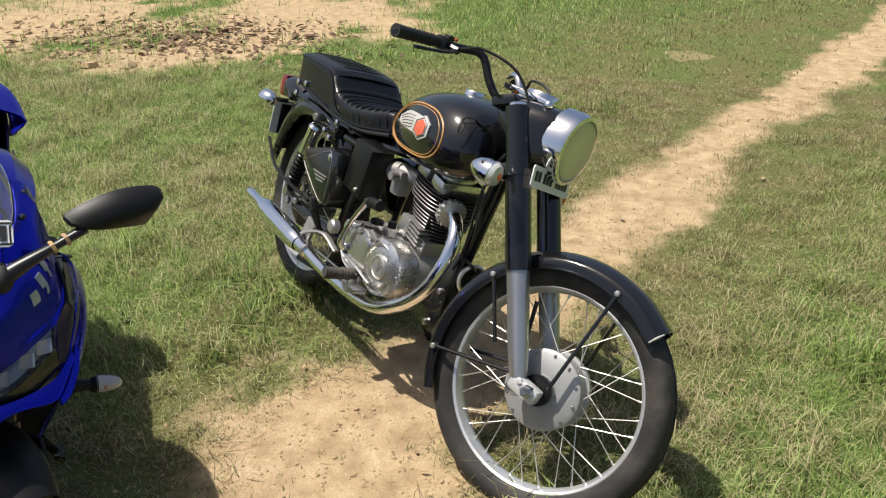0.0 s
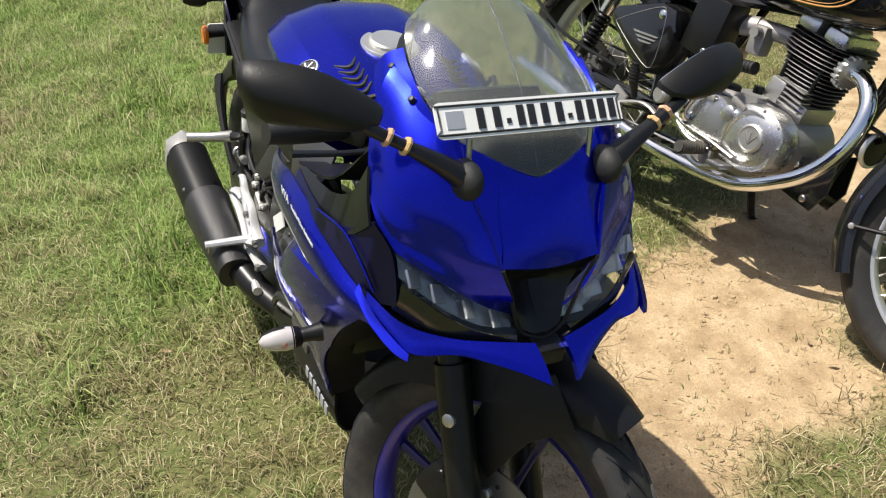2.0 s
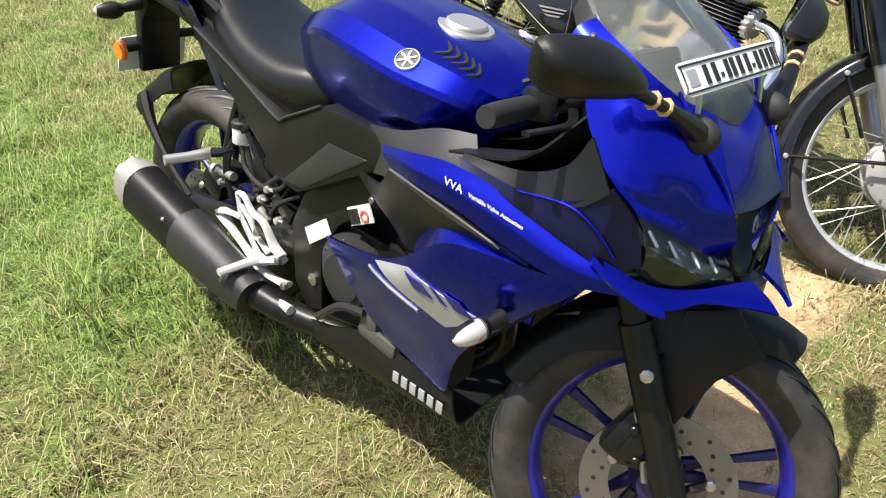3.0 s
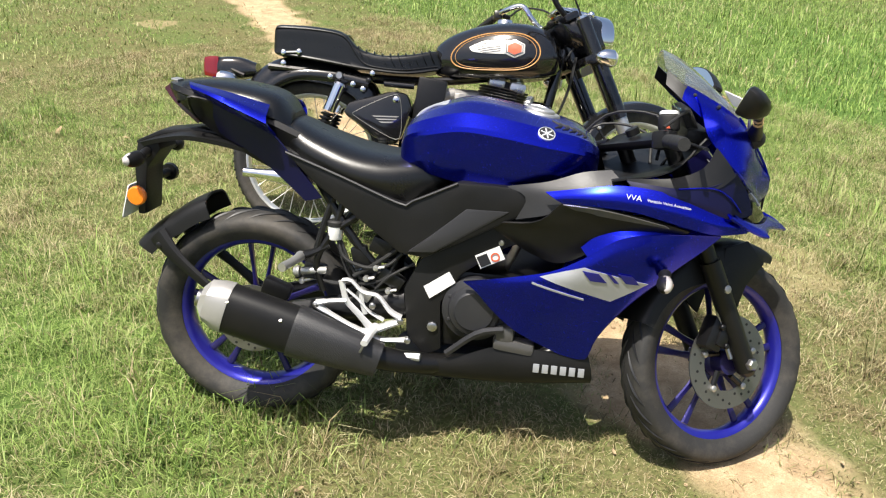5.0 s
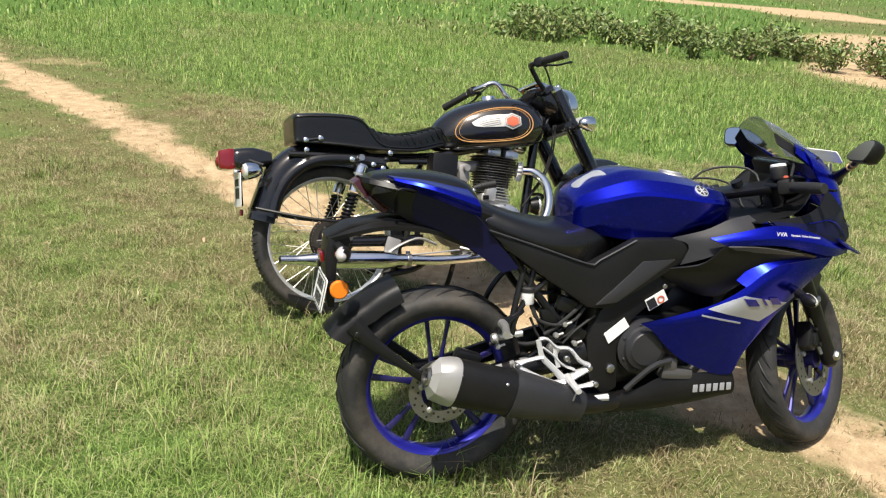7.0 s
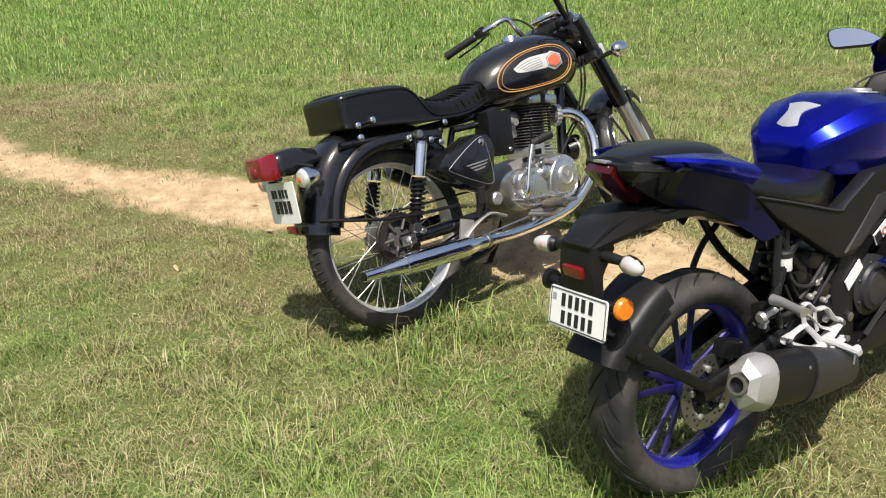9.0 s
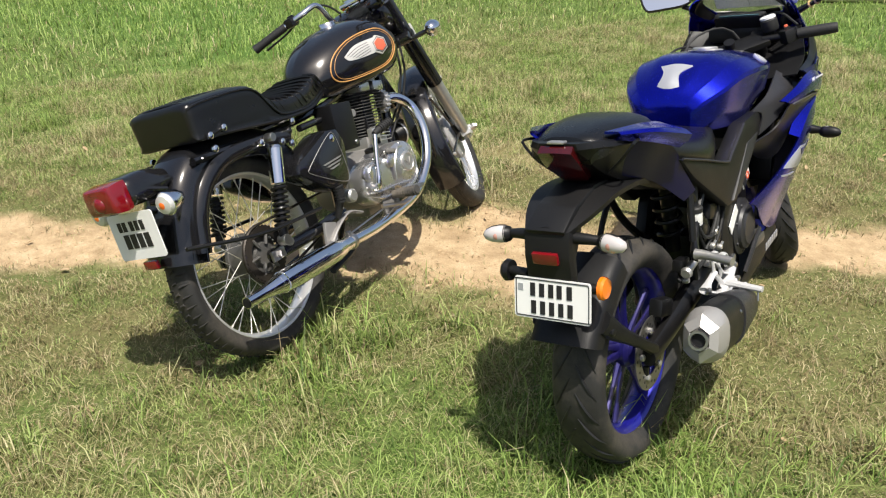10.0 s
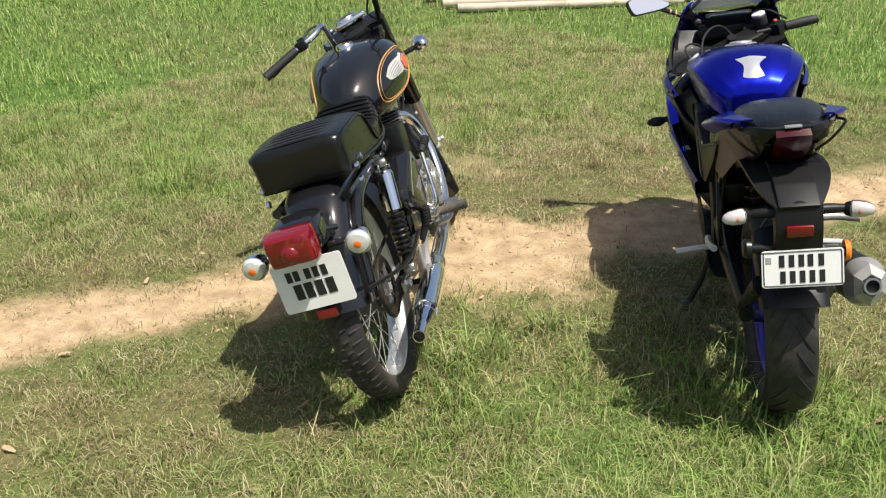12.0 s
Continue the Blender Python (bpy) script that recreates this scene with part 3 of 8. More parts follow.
def text_geo(words, size, depth=0.0006):
    cu = bpy.data.curves.new("words", "FONT")
    cu.body, cu.size, cu.extrude, cu.resolution_u = words, size, depth, 2
    ob = bpy.data.objects.new("words", cu)
    me = bpy.data.meshes.new_from_object(ob)
    v = np.array([w.co[:] for w in me.vertices])
    f = [tuple(p.vertices) for p in me.polygons]
    bpy.data.objects.remove(ob)
    bpy.data.curves.remove(cu)
    bpy.data.meshes.remove(me)
    return v, f


def bars(rows, depth=0.0016):
    """Plain bars of (x, y, width, height) in the plane of a plate, a little proud of it."""
    return join(*[box((x, y, depth / 2), (w, h, depth), 0) for x, y, w, h in rows])


def plate(name, parent, m, w, h, rows, label, mark=True):
    """A white plate with a black rim line; the characters stand as plain bars."""
    c = 0.008
    corner = [(sx * (w / 2 - c) + c * math.cos(a), sy * (h / 2 - c) + c * math.sin(a)) for sx, sy, a0 in ((1, 1, 0), (-1, 1, 90), (-1, -1, 180), (1, -1, 270)) for a in np.radians([a0, a0 + 30, a0 + 60, a0 + 90])]
    slab = loft([[(x, y, -0.003) for x, y in corner], [(x, y, 0.0) for x, y in corner]])
    ob = part(name, slab, "white", parent, label, m)
    edge = [np.array((x * (1 - 0.010 / w), y * (1 - 0.010 / h), 0.0006)) for x, y in corner]
    if mark:
        part("plate_rim", tube([tuple(e) for e in edge], 0.0014, 4, 40, closed=True), "ink", ob, "", m)
    part("character_bar", bars(rows), "ink", ob, "black bar for a character", m)
    return ob


# ---------------------------------------------------------------- blue sport motorcycle
SPORT = Matrix.Translation((-1.136, 1.709, 0.0)) @ Matrix.Rotation(radians(-55.4), 4, "Z") @ Matrix.Rotation(radians(-9.0), 4, "X")
SPORT_TURN = turned(32, 0.757, 26)


def sport_bike():
    bike = thing("sport_motorcycle", SPORT, "blue faired sport motorcycle leaning on its side stand in grass", "motorcycle")
    P = lambda name, geo, mat, label="", m=None, sharp=38.0, under=None: part(name, geo, mat, under or bike, label, m, sharp)
    T = SPORT_TURN
    sport_wheel(bike, "rear", (-0.652, 0, 0.297), None, 0.295, 0.135, 26, 0.098, -0.075)
    sport_wheel(bike, "front", (0.625, 0, 0.294), T, 0.287, 0.098, 30, 0.128, -0.056)
    # fork, mudguard, brake
    up = np.array((-0.438, 0, 0.899))
    ax = np.array((0.644, 0, 0.298))
    for s in (-1, 1):
        o = np.array((0, 0.098 * s, 0))
        P("fork_leg", join(bar(ax + o - 0.02 * up, ax + o + 0.30 * up, 0.027, 16), bar(ax + o - 0.035 * up, ax + o - 0.02 * up, 0.018, 16, 0.027)), "black_satin", "black fork leg", T)
        P("fork_tube", bar(ax + o + 0.28 * up, ax + o + 0.66 * up, 0.0205, 16), "black_satin", "", T)
        P("axle_nut", disc_along(ax + o * 1.2, ax + o * 2, [(0.017, 0), (0.017, 0.012), (0.012, 0.018), (0.004, 0.018)], 6), "steel", "", T)
        P("fork_reflector_bolt", bolt(ax + o * 1.28 + 0.22 * up + np.array((0.004, 0, 0)), (0, s, 0), 0.011, 0.004), "alloy", "", T)
    fend = []
    for a in np.linspace(radians(63), radians(160), 18):
        rr = 0.322
        c = np.array((0.634 + rr * math.cos(a), 0, 0.298 + rr * math.sin(a)))
        wide = (0.062 + 0.012 * math.sin(a)) * (0.45 + 0.55 * min(1.0, (a - radians(58)) / radians(30)) ** 0.6)
        drop = (0.04 if a > radians(80) else 0.04 * (a - radians(40)) / radians(40) + 0.006) + 0.05 * math.exp(-((a - 1.9) / 0.45) ** 2)
        inn = np.array((math.cos(a), 0, math.sin(a)))
        fend.append([c - inn * drop + (0, -wide, 0), c - inn * 0.012 + (0, -wide * 0.9, 0), c + (0, -wide * 0.45, 0), c + inn * 0.004, c + (0, wide * 0.45, 0), c - inn * 0.012 + (0, wide * 0.9, 0), c - inn * drop + (0, wide, 0)])
    P("front_mudguard", sheet(fend, 0.003, 20, 30), "black_matte", "matte black plastic front mudguard", T)
    for s in (-1, 1):
        P("mudguard_cheek", prism([(0.56, 0.46), (0.585, 0.60), (0.66, 0.62), (0.72, 0.56), (0.66, 0.50), (0.62, 0.41)], 0.066 * s, 0.074 * s, 0.003), "black_matte", "", T)
    P("brake_caliper", join(box((0.555, -0.072, 0.375), (0.055, 0.05, 0.09), 0.012, (0, 25, 0)), box((0.57, -0.097, 0.37), (0.035, 0.014, 0.06), 0.006, (0, 25, 0)), bolt((0.56, -0.104, 0.395), (0, -1, 0), 0.008), bolt((0.575, -0.104, 0.345), (0, -1, 0), 0.008)), "black_satin", "black front brake caliper", T)
    P("brake_hose", tube([(0.56, -0.085, 0.42), (0.53, -0.10, 0.50), (0.50, -0.10, 0.62), (0.42, -0.06, 0.74)], 0.005, 6), "rubber_clean", "", T)
    P("hose_fitting", join(bar((0.562, -0.09, 0.405), (0.552, -0.095, 0.455), 0.008, 8), bar((0.59, -0.09, 0.34), (0.60, -0.095, 0.31), 0.007, 8)), "steel", "", T)
    P("triple_clamp", join(box((0.335, 0, 0.868), (0.07, 0.24, 0.025), 0.010, (0, -26, 0)), box((0.44, 0, 0.66), (0.08, 0.24, 0.03), 0.010, (0, -26, 0)), bar((0.33, 0, 0.885), (0.322, 0, 0.90), 0.018, 12)), "black_satin", "", T)
    for s in (-1, 1):
        a, b = np.array((0.322, 0.10 * s, 0.870)), np.array((0.248, 0.302 * s, 0.838))
        P("clip_on_bar", bar(a, b, 0.011), "black_satin", "", T)
        P("hand_grip", tube([a + (b - a) * 0.48, a + (b - a) * 0.52, b, b + (b - a) * 0.01], [0.016, 0.0175, 0.0175, 0.015], 14, 10), "rubber_clean", "black rubber hand grip", T)
        P("switch_box", join(box(a + (b - a) * 0.36, (0.045, 0.05, 0.045), 0.010, (0, 0, -20 * s)), box(a + (b - a) * 0.36 + (0.005, 0, 0.022), (0.02, 0.02, 0.012), 0.004)), "black_matte", "", T)
        P("hand_lever", tube([a + (b - a) * 0.30 + (0.045, 0, 0), a + (b - a) * 0.6 + (0.07, 0, -0.005), b + (0.055, 0.01 * s, -0.008)], [0.008, 0.006, 0.007], 8, 12, flat=0.6), "black_satin", "black hand lever", T)
    P("kill_switch", box((0.300, -0.172, 0.888), (0.012, 0.012, 0.010), 0.003), "red_badge", "red switch", T)
    P("fluid_cup", join(disc_along((0.335, -0.135, 0.885), (0.335, -0.135, 1), [(0.022, 0), (0.026, 0.006), (0.026, 0.035), (0.022, 0.040)], 20)), "rubber_clean", "", T)
    P("cup_lid", disc_along((0.335, -0.135, 0.925), (0.335, -0.135, 1), [(0.024, 0), (0.024, 0.006), (0.020, 0.009)], 20), "white", "pale lid", T)
    P("control_cable", join(*[tube([(0.27, s * 0.2, 0.885), (0.36, s * 0.17, 0.93), (0.43, s * 0.08, 0.90), (0.40, s * 0.02, 0.80)], 0.004, 6) for s in (-1, 1)], tube([(0.27, 0.18, 0.88), (0.33, 0.10, 0.95), (0.40, -0.02, 0.93), (0.36, -0.06, 0.82)], 0.004, 6)), "rubber_clean", "", T)
    # fuel tank
    neg = lambda sec: [(x, [(-y, z) for y, z in oo]) for x, oo in sec]
    tk = lambda top, hw, mid, bot: [(0, top), (-hw * 0.40, top - 0.003), (-hw * 0.78, top - 0.6 * (top - mid) + 0.012), (-hw * 0.985, mid + 0.006), (-hw, mid - 0.006), (-hw * 0.90, mid - 0.07), (-hw * 0.74, bot + 0.006), (-hw * 0.6, bot), (0, bot)]
    tank_geo = body([(x, tk(*q)) for x, *q in ((-0.262, 0.838, 0.070, 0.815, 0.775), (-0.245, 0.878, 0.100, 0.842, 0.765), (-0.19, 0.915, 0.140, 0.865, 0.752), (-0.10, 0.946, 0.168, 0.885, 0.738), (0.0, 0.940, 0.182, 0.880, 0.735), (0.10, 0.920, 0.180, 0.866, 0.745), (0.18, 0.900, 0.162, 0.855, 0.765), (0.222, 0.874, 0.132, 0.842, 0.785), (0.24, 0.852, 0.10, 0.832, 0.79))], 40, 40, True)
    tank = P("fuel_tank", tank_geo, "blue", "metallic blue fuel tank with sharp creases", sharp=20)
    P("tank_cap", lathe([(0.001, 0.012), (0.034, 0.012), (0.037, 0.009), (0.037, 0.004), (0.050, 0.004), (0.053, 0.0), (0.053, -0.02)], 32, "z", (0.085, 0, 0.921)), "alloy", "round aluminium filler cap", Matrix.Translation((0.085, 0, 0.921)) @ Matrix.Rotation(radians(9), 4, "Y") @ Matrix.Translation((-0.085, 0, -0.921)), under=tank)
    for i in range(5):
        x = 0.128 + 0.019 * i
        for s in (-1, 1):
            pts = [outward(tank_geo, q)[0] for q in ((x - 0.012, 0.074 * s, 0.91), (x + 0.010, 0.092 * s, 0.90), (x - 0.006, 0.112 * s, 0.89))]
            P("tank_vent", tube(pts, [0.002, 0.0048, 0.002], 6, 10), "ink", "black tank vent slot", under=tank)
    for s in (-1, 1):
        at, way = outward(tank_geo, (0.102, 0.149 * s, 0.882))
        P("round_badge", disc_along(at, at + way, [(0.0215, -0.006), (0.0215, 0.004), (0.0195, 0.005), (0.0195, 0.002)], 28), "silver_badge_ring", "round metal badge with a star shape", under=tank)
        P("badge_face", disc_along(at, at + way, [(0.0195, -0.002), (0.0195, 0.003), (0.002, 0.0032)], 28), "ink", under=tank)
        m = Matrix.Translation(at) @ Vector(way).to_track_quat("Z", "Y").to_matrix().to_4x4()
        P("badge_star", xf(join(*[box((0.008 * math.cos(a), 0.008 * math.sin(a), 0.0042), (0.017, 0.0030, 0.002), 0, (0, 0, math.degrees(a))) for a in np.radians([30, 90, 150, 210, 270, 330])]), m), "silver_badge_ring", under=tank)
    P("tank_sticker", sheet([[(-0.243, -0.040, 0.868), (-0.245, 0.0, 0.871), (-0.243, 0.040, 0.868)], [(-0.222, -0.028, 0.896), (-0.223, 0, 0.900), (-0.222, 0.030, 0.895)], [(-0.190, -0.022, 0.917), (-0.19, 0, 0.919), (-0.190, 0.026, 0.916)], [(-0.152, -0.050, 0.927), (-0.150, 0, 0.934), (-0.152, 0.046, 0.928)]], 0.003, 12, 12), "silver_panel", "torn white sticker", under=tank)
    # seats and tail
    s_o = lambda top, hw, bot: [(0, top), (hw * 0.5, top - 0.003), (hw * 0.85, top - 0.018), (hw, top - 0.05), (hw * 0.97, bot + 0.012), (hw * 0.88, bot), (0, bot)]
    P("rider_seat", body(neg([(-0.57, s_o(0.835, 0.075, 0.79)), (-0.55, s_o(0.858, 0.105, 0.775)), (-0.48, s_o(0.832, 0.130, 0.745)), (-0.38, s_o(0.802, 0.145, 0.71)), (-0.29, s_o(0.790, 0.140, 0.69)), (-0.22, s_o(0.792, 0.120, 0.675)), (-0.16, s_o(0.79, 0.095, 0.70)), (-0.13, s_o(0.765, 0.080, 0.72))]), 26, 36), "vinyl", "worn black vinyl rider seat")
    P("pillion_seat", body(neg([(-0.862, s_o(0.922, 0.062, 0.908)), (-0.848, s_o(0.934, 0.088, 0.902)), (-0.76, s_o(0.941, 0.106, 0.893)), (-0.66, s_o(0.933, 0.116, 0.876)), (-0.59, s_o(0.914, 0.108, 0.852)), (-0.552, s_o(0.872, 0.084, 0.830))]), 24, 28), "vinyl", "small flat black pillion seat")
    t_o = lambda top, hw, low, bot: [(0, top), (-hw * 0.92, top), (-hw, top - 0.014), (-low, bot), (0, bot - 0.004)]
    P("tail_cowl", body([(x, t_o(*q)) for x, *q in ((-0.888, 0.926, 0.048, 0.044, 0.910), (-0.868, 0.925, 0.078, 0.058, 0.886), (-0.82, 0.916, 0.100, 0.060, 0.846), (-0.76, 0.904, 0.112, 0.070, 0.808), (-0.65, 0.882, 0.116, 0.088, 0.752), (-0.50, 0.824, 0.108, 0.088, 0.690))], 24, 26, True), "black_satin", "angular black tail cowl", sharp=22)
    for s in (-1, 1):
        P("tail_side_panel", sheet([[(-0.822, 0.082 * s, 0.932), (-0.72, 0.108 * s, 0.920), (-0.600, 0.108 * s, 0.894)], [(-0.806, 0.110 * s, 0.926), (-0.71, 0.160 * s, 0.906), (-0.585, 0.186 * s, 0.864)], [(-0.800, 0.096 * s, 0.910), (-0.705, 0.136 * s, 0.880), (-0.570, 0.150 * s, 0.826)]], 0.006, 16, 9), "blue", "narrow bright blue tail panel that stands out like a wing")
        # Same blue bodywork facing down; its shade is painted in as dark navy.
        P("tail_lower_panel", sheet([[(-0.796, 0.088 * s, 0.910), (-0.70, 0.132 * s, 0.879), (-0.585, 0.140 * s, 0.830), (-0.52, 0.136 * s, 0.758), (-0.450, 0.140 * s, 0.675)], [(-0.785, 0.082 * s, 0.868), (-0.70, 0.112 * s, 0.838), (-0.61, 0.120 * s, 0.797), (-0.54, 0.126 * s, 0.735), (-0.47, 0.134 * s, 0.668)], [(-0.772, 0.064 * s, 0.824), (-0.70, 0.090 * s, 0.790), (-0.625, 0.102 * s, 0.755), (-0.56, 0.114 * s, 0.710), (-0.495, 0.126 * s, 0.660)]], 0.005, 22, 10), "navy", "blue lower tail panel, its shade put into a dark navy colour")
        P("grab_hook", tube([(-0.72, 0.120 * s, 0.890), (-0.790, 0.137 * s, 0.904), (-0.804, 0.134 * s, 0.897), (-0.806, 0.104 * s, 0.862), (-0.796, 0.070 * s, 0.832)], 0.0036, 6, 18), "black_satin", "thin black luggage hook")
        P("seat_edge", tube([(-0.848, 0.086 * s, 0.908), (-0.76, 0.107 * s, 0.902), (-0.66, 0.116 * s, 0.886), (-0.59, 0.108 * s, 0.862)], 0.004, 6, 20), "black_matte")
    lamp = P("tail_lamp", sheet([[(-0.899, -0.040, 0.915), (-0.904, 0, 0.917), (-0.899, 0.040, 0.915)], [(-0.866, -0.042, 0.876), (-0.878, 0, 0.878), (-0.866, 0.042, 0.876)], [(-0.812, -0.034, 0.828), (-0.818, 0, 0.828), (-0.812, 0.034, 0.828)]], 0.020, 14, 12), "red_dark", "dark red wedge shaped tail lamp")
    P("lamp_bar", tube([(-0.886, -0.036, 0.893), (-0.896, 0, 0.895), (-0.886, 0.036, 0.893)], 0.004, 6, 12), "red_lens", "brighter red lamp strip", under=lamp)
    P("tail_badge", box((-0.888, 0, 0.929), (0.020, 0.040, 0.006), 0.002, (0, 8, 0)), "alloy", "small silver badge")
    # long rear bracket, lamps and plate
    P("rear_bracket", join(sheet([[(-0.60, -0.098, 0.752), (-0.60, 0, 0.765), (-0.60, 0.098, 0.752)], [(-0.70, -0.100, 0.778), (-0.70, 0, 0.790), (-0.70, 0.100, 0.778)], [(-0.82, -0.098, 0.790), (-0.82, 0, 0.800), (-0.82, 0.098, 0.790)], [(-0.90, -0.084, 0.776), (-0.90, 0, 0.786), (-0.90, 0.084, 0.776)], [(-0.975, -0.052, 0.752), (-0.978, 0, 0.762), (-0.975, 0.052, 0.752)]], 0.012, 12, 16)), "black_matte", "black plate bracket")
    P("bracket_spine", prism([(-0.66, 0.795), (-0.82, 0.812), (-0.92, 0.796), (-0.988, 0.762), (-0.982, 0.750), (-0.90, 0.782), (-0.80, 0.796), (-0.66, 0.780)], -0.048, 0.048, 0.008), "black_matte", "raised spine of the bracket")
    P("plate_hanger", prism([(-0.925, 0.770), (-0.980, 0.760), (-0.990, 0.70), (-0.983, 0.56), (-0.963, 0.56), (-0.955, 0.69), (-0.915, 0.745)], -0.055, 0.055, 0.006), "black_matte", "black plate hanger")
    for s in (-1, 1):
        P("indicator_arm", tube([(-0.955, 0.03 * s, 0.737), (-0.95, 0.08 * s, 0.735), (-0.945, 0.115 * s, 0.731)], [0.014, 0.013, 0.010], 10), "black_matte")
        turn_lamp(bike, (-0.945, 0.112 * s, 0.730), (-0.25, 0.97 * s, -0.02), 0.024, 0.068, -1)
    P("rear_reflector", box((-0.994, 0, 0.700), (0.012, 0.062, 0.028), 0.004, (0, -8, 0)), "red_lens", "red rear reflector")
    P("side_reflector_mount", join(bar((-0.972, -0.06, 0.628), (-0.965, -0.115, 0.626), 0.012, 10), bar((-0.972, 0.06, 0.648), (-0.965, 0.115, 0.648), 0.012, 10)), "black_matte")
    P("side_reflector", disc_along((-0.958, -0.108, 0.626), (-0.96, -0.30, 0.626), [(0.026, 0), (0.026, 0.008), (0.022, 0.013), (0.001, 0.014)], 24), "orange", "round orange reflector")
    P("horn_cap", disc_along((-0.965, 0.108, 0.648), (-0.965, 0.30, 0.648), [(0.024, 0), (0.026, 0.012), (0.020, 0.02), (0.001, 0.021)], 24), "black_satin")
    rows = [(x, 0.021, 0.013, 0.032) for x in (-0.050, -0.026, -0.002, 0.020, 0.046)] + [(x, -0.022, 0.013, 0.032) for x in (-0.048, -0.024, 0.000, 0.024, 0.048)]
    m = Matrix.Translation((-0.999, -0.006, 0.603)) @ Matrix.Rotation(radians(-90), 4, "Z") @ Matrix.Rotation(radians(78), 4, "X")
    pl = plate("rear_number_plate", bike, m @ Matrix.Scale(0.94, 4), 0.20, 0.10, rows, "white rear number plate with black bars")
    part("plate_mark", bars([(-0.083, 0.024, 0.014, 0.017)], 0.001), "silver_panel", pl, "", m @ Matrix.Scale(0.94, 4))
    # rear hugger
    hug = []
    for a in np.radians(np.linspace(152, 112, 12)):
        rr = 0.338
        inn = np.array((math.cos(a), 0, math.sin(a)))
        c = np.array((-0.662, 0, 0.312)) + inn * rr
        hug.append([c - inn * 0.055 + (0, -0.082, 0), c - inn * 0.012 + (0, -0.074, 0), c + (0, -0.035, 0), c + inn * 0.003, c + (0, 0.035, 0), c - inn * 0.012 + (0, 0.074, 0), c - inn * 0.055 + (0, 0.082, 0)])
    P("rear_hugger", sheet([[np.array(q) + (-0.022 * (1 - k / 6), 0, 0.012 * (1 - k / 6)) for q in r] for k, r in enumerate(hug[:7])] + hug[7:], 0.006, 18, 22), "black_matte", "black rear tyre hugger")
    for s in (-1, 1):
        P("hugger_arm", tube([(-0.915, 0.080 * s, 0.515), (-0.86, 0.096 * s, 0.462), (-0.76, 0.105 * s, 0.385), (-0.68, 0.10 * s, 0.325)], [0.020, 0.012, 0.009, 0.011], 8, 12, flat=1.5), "black_matte", "black hugger arm")
        P("hugger_bolt", bolt((-0.905, 0.098 * s, 0.49), (0, s, 0), 0.010), "black_satin")
    # swingarm, frame, engine
    for s in (-1, 1):
        P("swingarm", tube([(-0.70, 0.088 * s, 0.312), (-0.60, 0.09 * s, 0.322), (-0.40, 0.10 * s, 0.365), (-0.22, 0.095 * s, 0.40)], [0.022, 0.026, 0.030, 0.036], 10, 14, flat=1.25), "black_satin", "black swingarm")
        P("subframe_tube", join(tube([(-0.16, 0.11 * s, 0.60), (-0.40, 0.115 * s, 0.73), (-0.70, 0.09 * s, 0.82)], 0.013, 8), tube([(-0.24, 0.11 * s, 0.44), (-0.36, 0.12 * s, 0.56), (-0.47, 0.115 * s, 0.72)], 0.012, 8), tube([(-0.44, 0.13 * s, 0.42), (-0.46, 0.135 * s, 0.50), (-0.42, 0.13 * s, 0.58), (-0.36, 0.125 * s, 0.63)], 0.009, 8)), "black_satin", "black frame tubes")
        P("main_frame", prism([(0.14, 0.70), (0.04, 0.675), (-0.10, 0.60), (-0.185, 0.535), (-0.225, 0.45), (-0.21, 0.32), (-0.16, 0.265), (-0.115, 0.29), (-0.125, 0.42), (-0.075, 0.505), (0.03, 0.585), (0.16, 0.64)], 0.098 * s, 0.132 * s, 0.008), "black_matte", "black delta box frame")
    for x, k in ((-0.425, 0.0), (-0.395, 0.03)):
        P("seat_strut", tube([(x, -0.118, 0.672), (x - 0.02, -0.126, 0.60), (x - 0.035, -0.132, 0.535 + k)], 0.0095, 8, 8), "black_satin", "black tube strut")
    P("rear_shock", join(bar((-0.26, 0, 0.42), (-0.30, 0, 0.70), 0.022, 12), tube([(-0.27 + 0.035 * math.cos(a) - 0.003 * a / 2, 0.035 * math.sin(a), 0.46 + 0.0065 * a) for a in np.linspace(0, 28, 70)], 0.006, 6, 140)), "black_satin", "")
    P("reservoir", join(disc_along((-0.415, -0.125, 0.565), (-0.415, -0.125, 1), [(0.018, 0), (0.019, 0.002), (0.019, 0.035), (0.016, 0.036)], 16)), "white", "cloudy brake fluid cup")
    P("reservoir_cap", disc_along((-0.415, -0.125, 0.60), (-0.415, -0.125, 1), [(0.020, 0), (0.021, 0.012), (0.017, 0.016)], 16), "rubber_clean")
    P("engine_block", join(box((-0.02, 0, 0.40), (0.26, 0.22, 0.22), 0.03), box((0.10, 0, 0.50), (0.13, 0.18, 0.20), 0.03, (0, 25, 0)), box((-0.14, 0, 0.36), (0.12, 0.2, 0.16), 0.03)), "black_satin", "dark engine block")
    P("clutch_cover", join(lathe([(0.002, -0.156), (0.050, -0.155), (0.054, -0.151), (0.058, -0.150), (0.066, -0.147), (0.070, -0.138), (0.086, -0.132), (0.088, -0.10)], 36, at=(-0.035, 0, 0.412)), *[bolt((-0.035 + 0.073 * math.cos(a), -0.133, 0.412 + 0.073 * math.sin(a)), (0, -1, 0), 0.006) for a in np.linspace(0, 6.283, 8)[:-1]]), "grey_plastic", "round dark engine cover")
    P("silencer_guard", tube([(-0.10, -0.155, 0.29), (-0.02, -0.165, 0.36), (0.045, -0.16, 0.375)], 0.006, 6, flat=1.6), "grey_plastic", "")
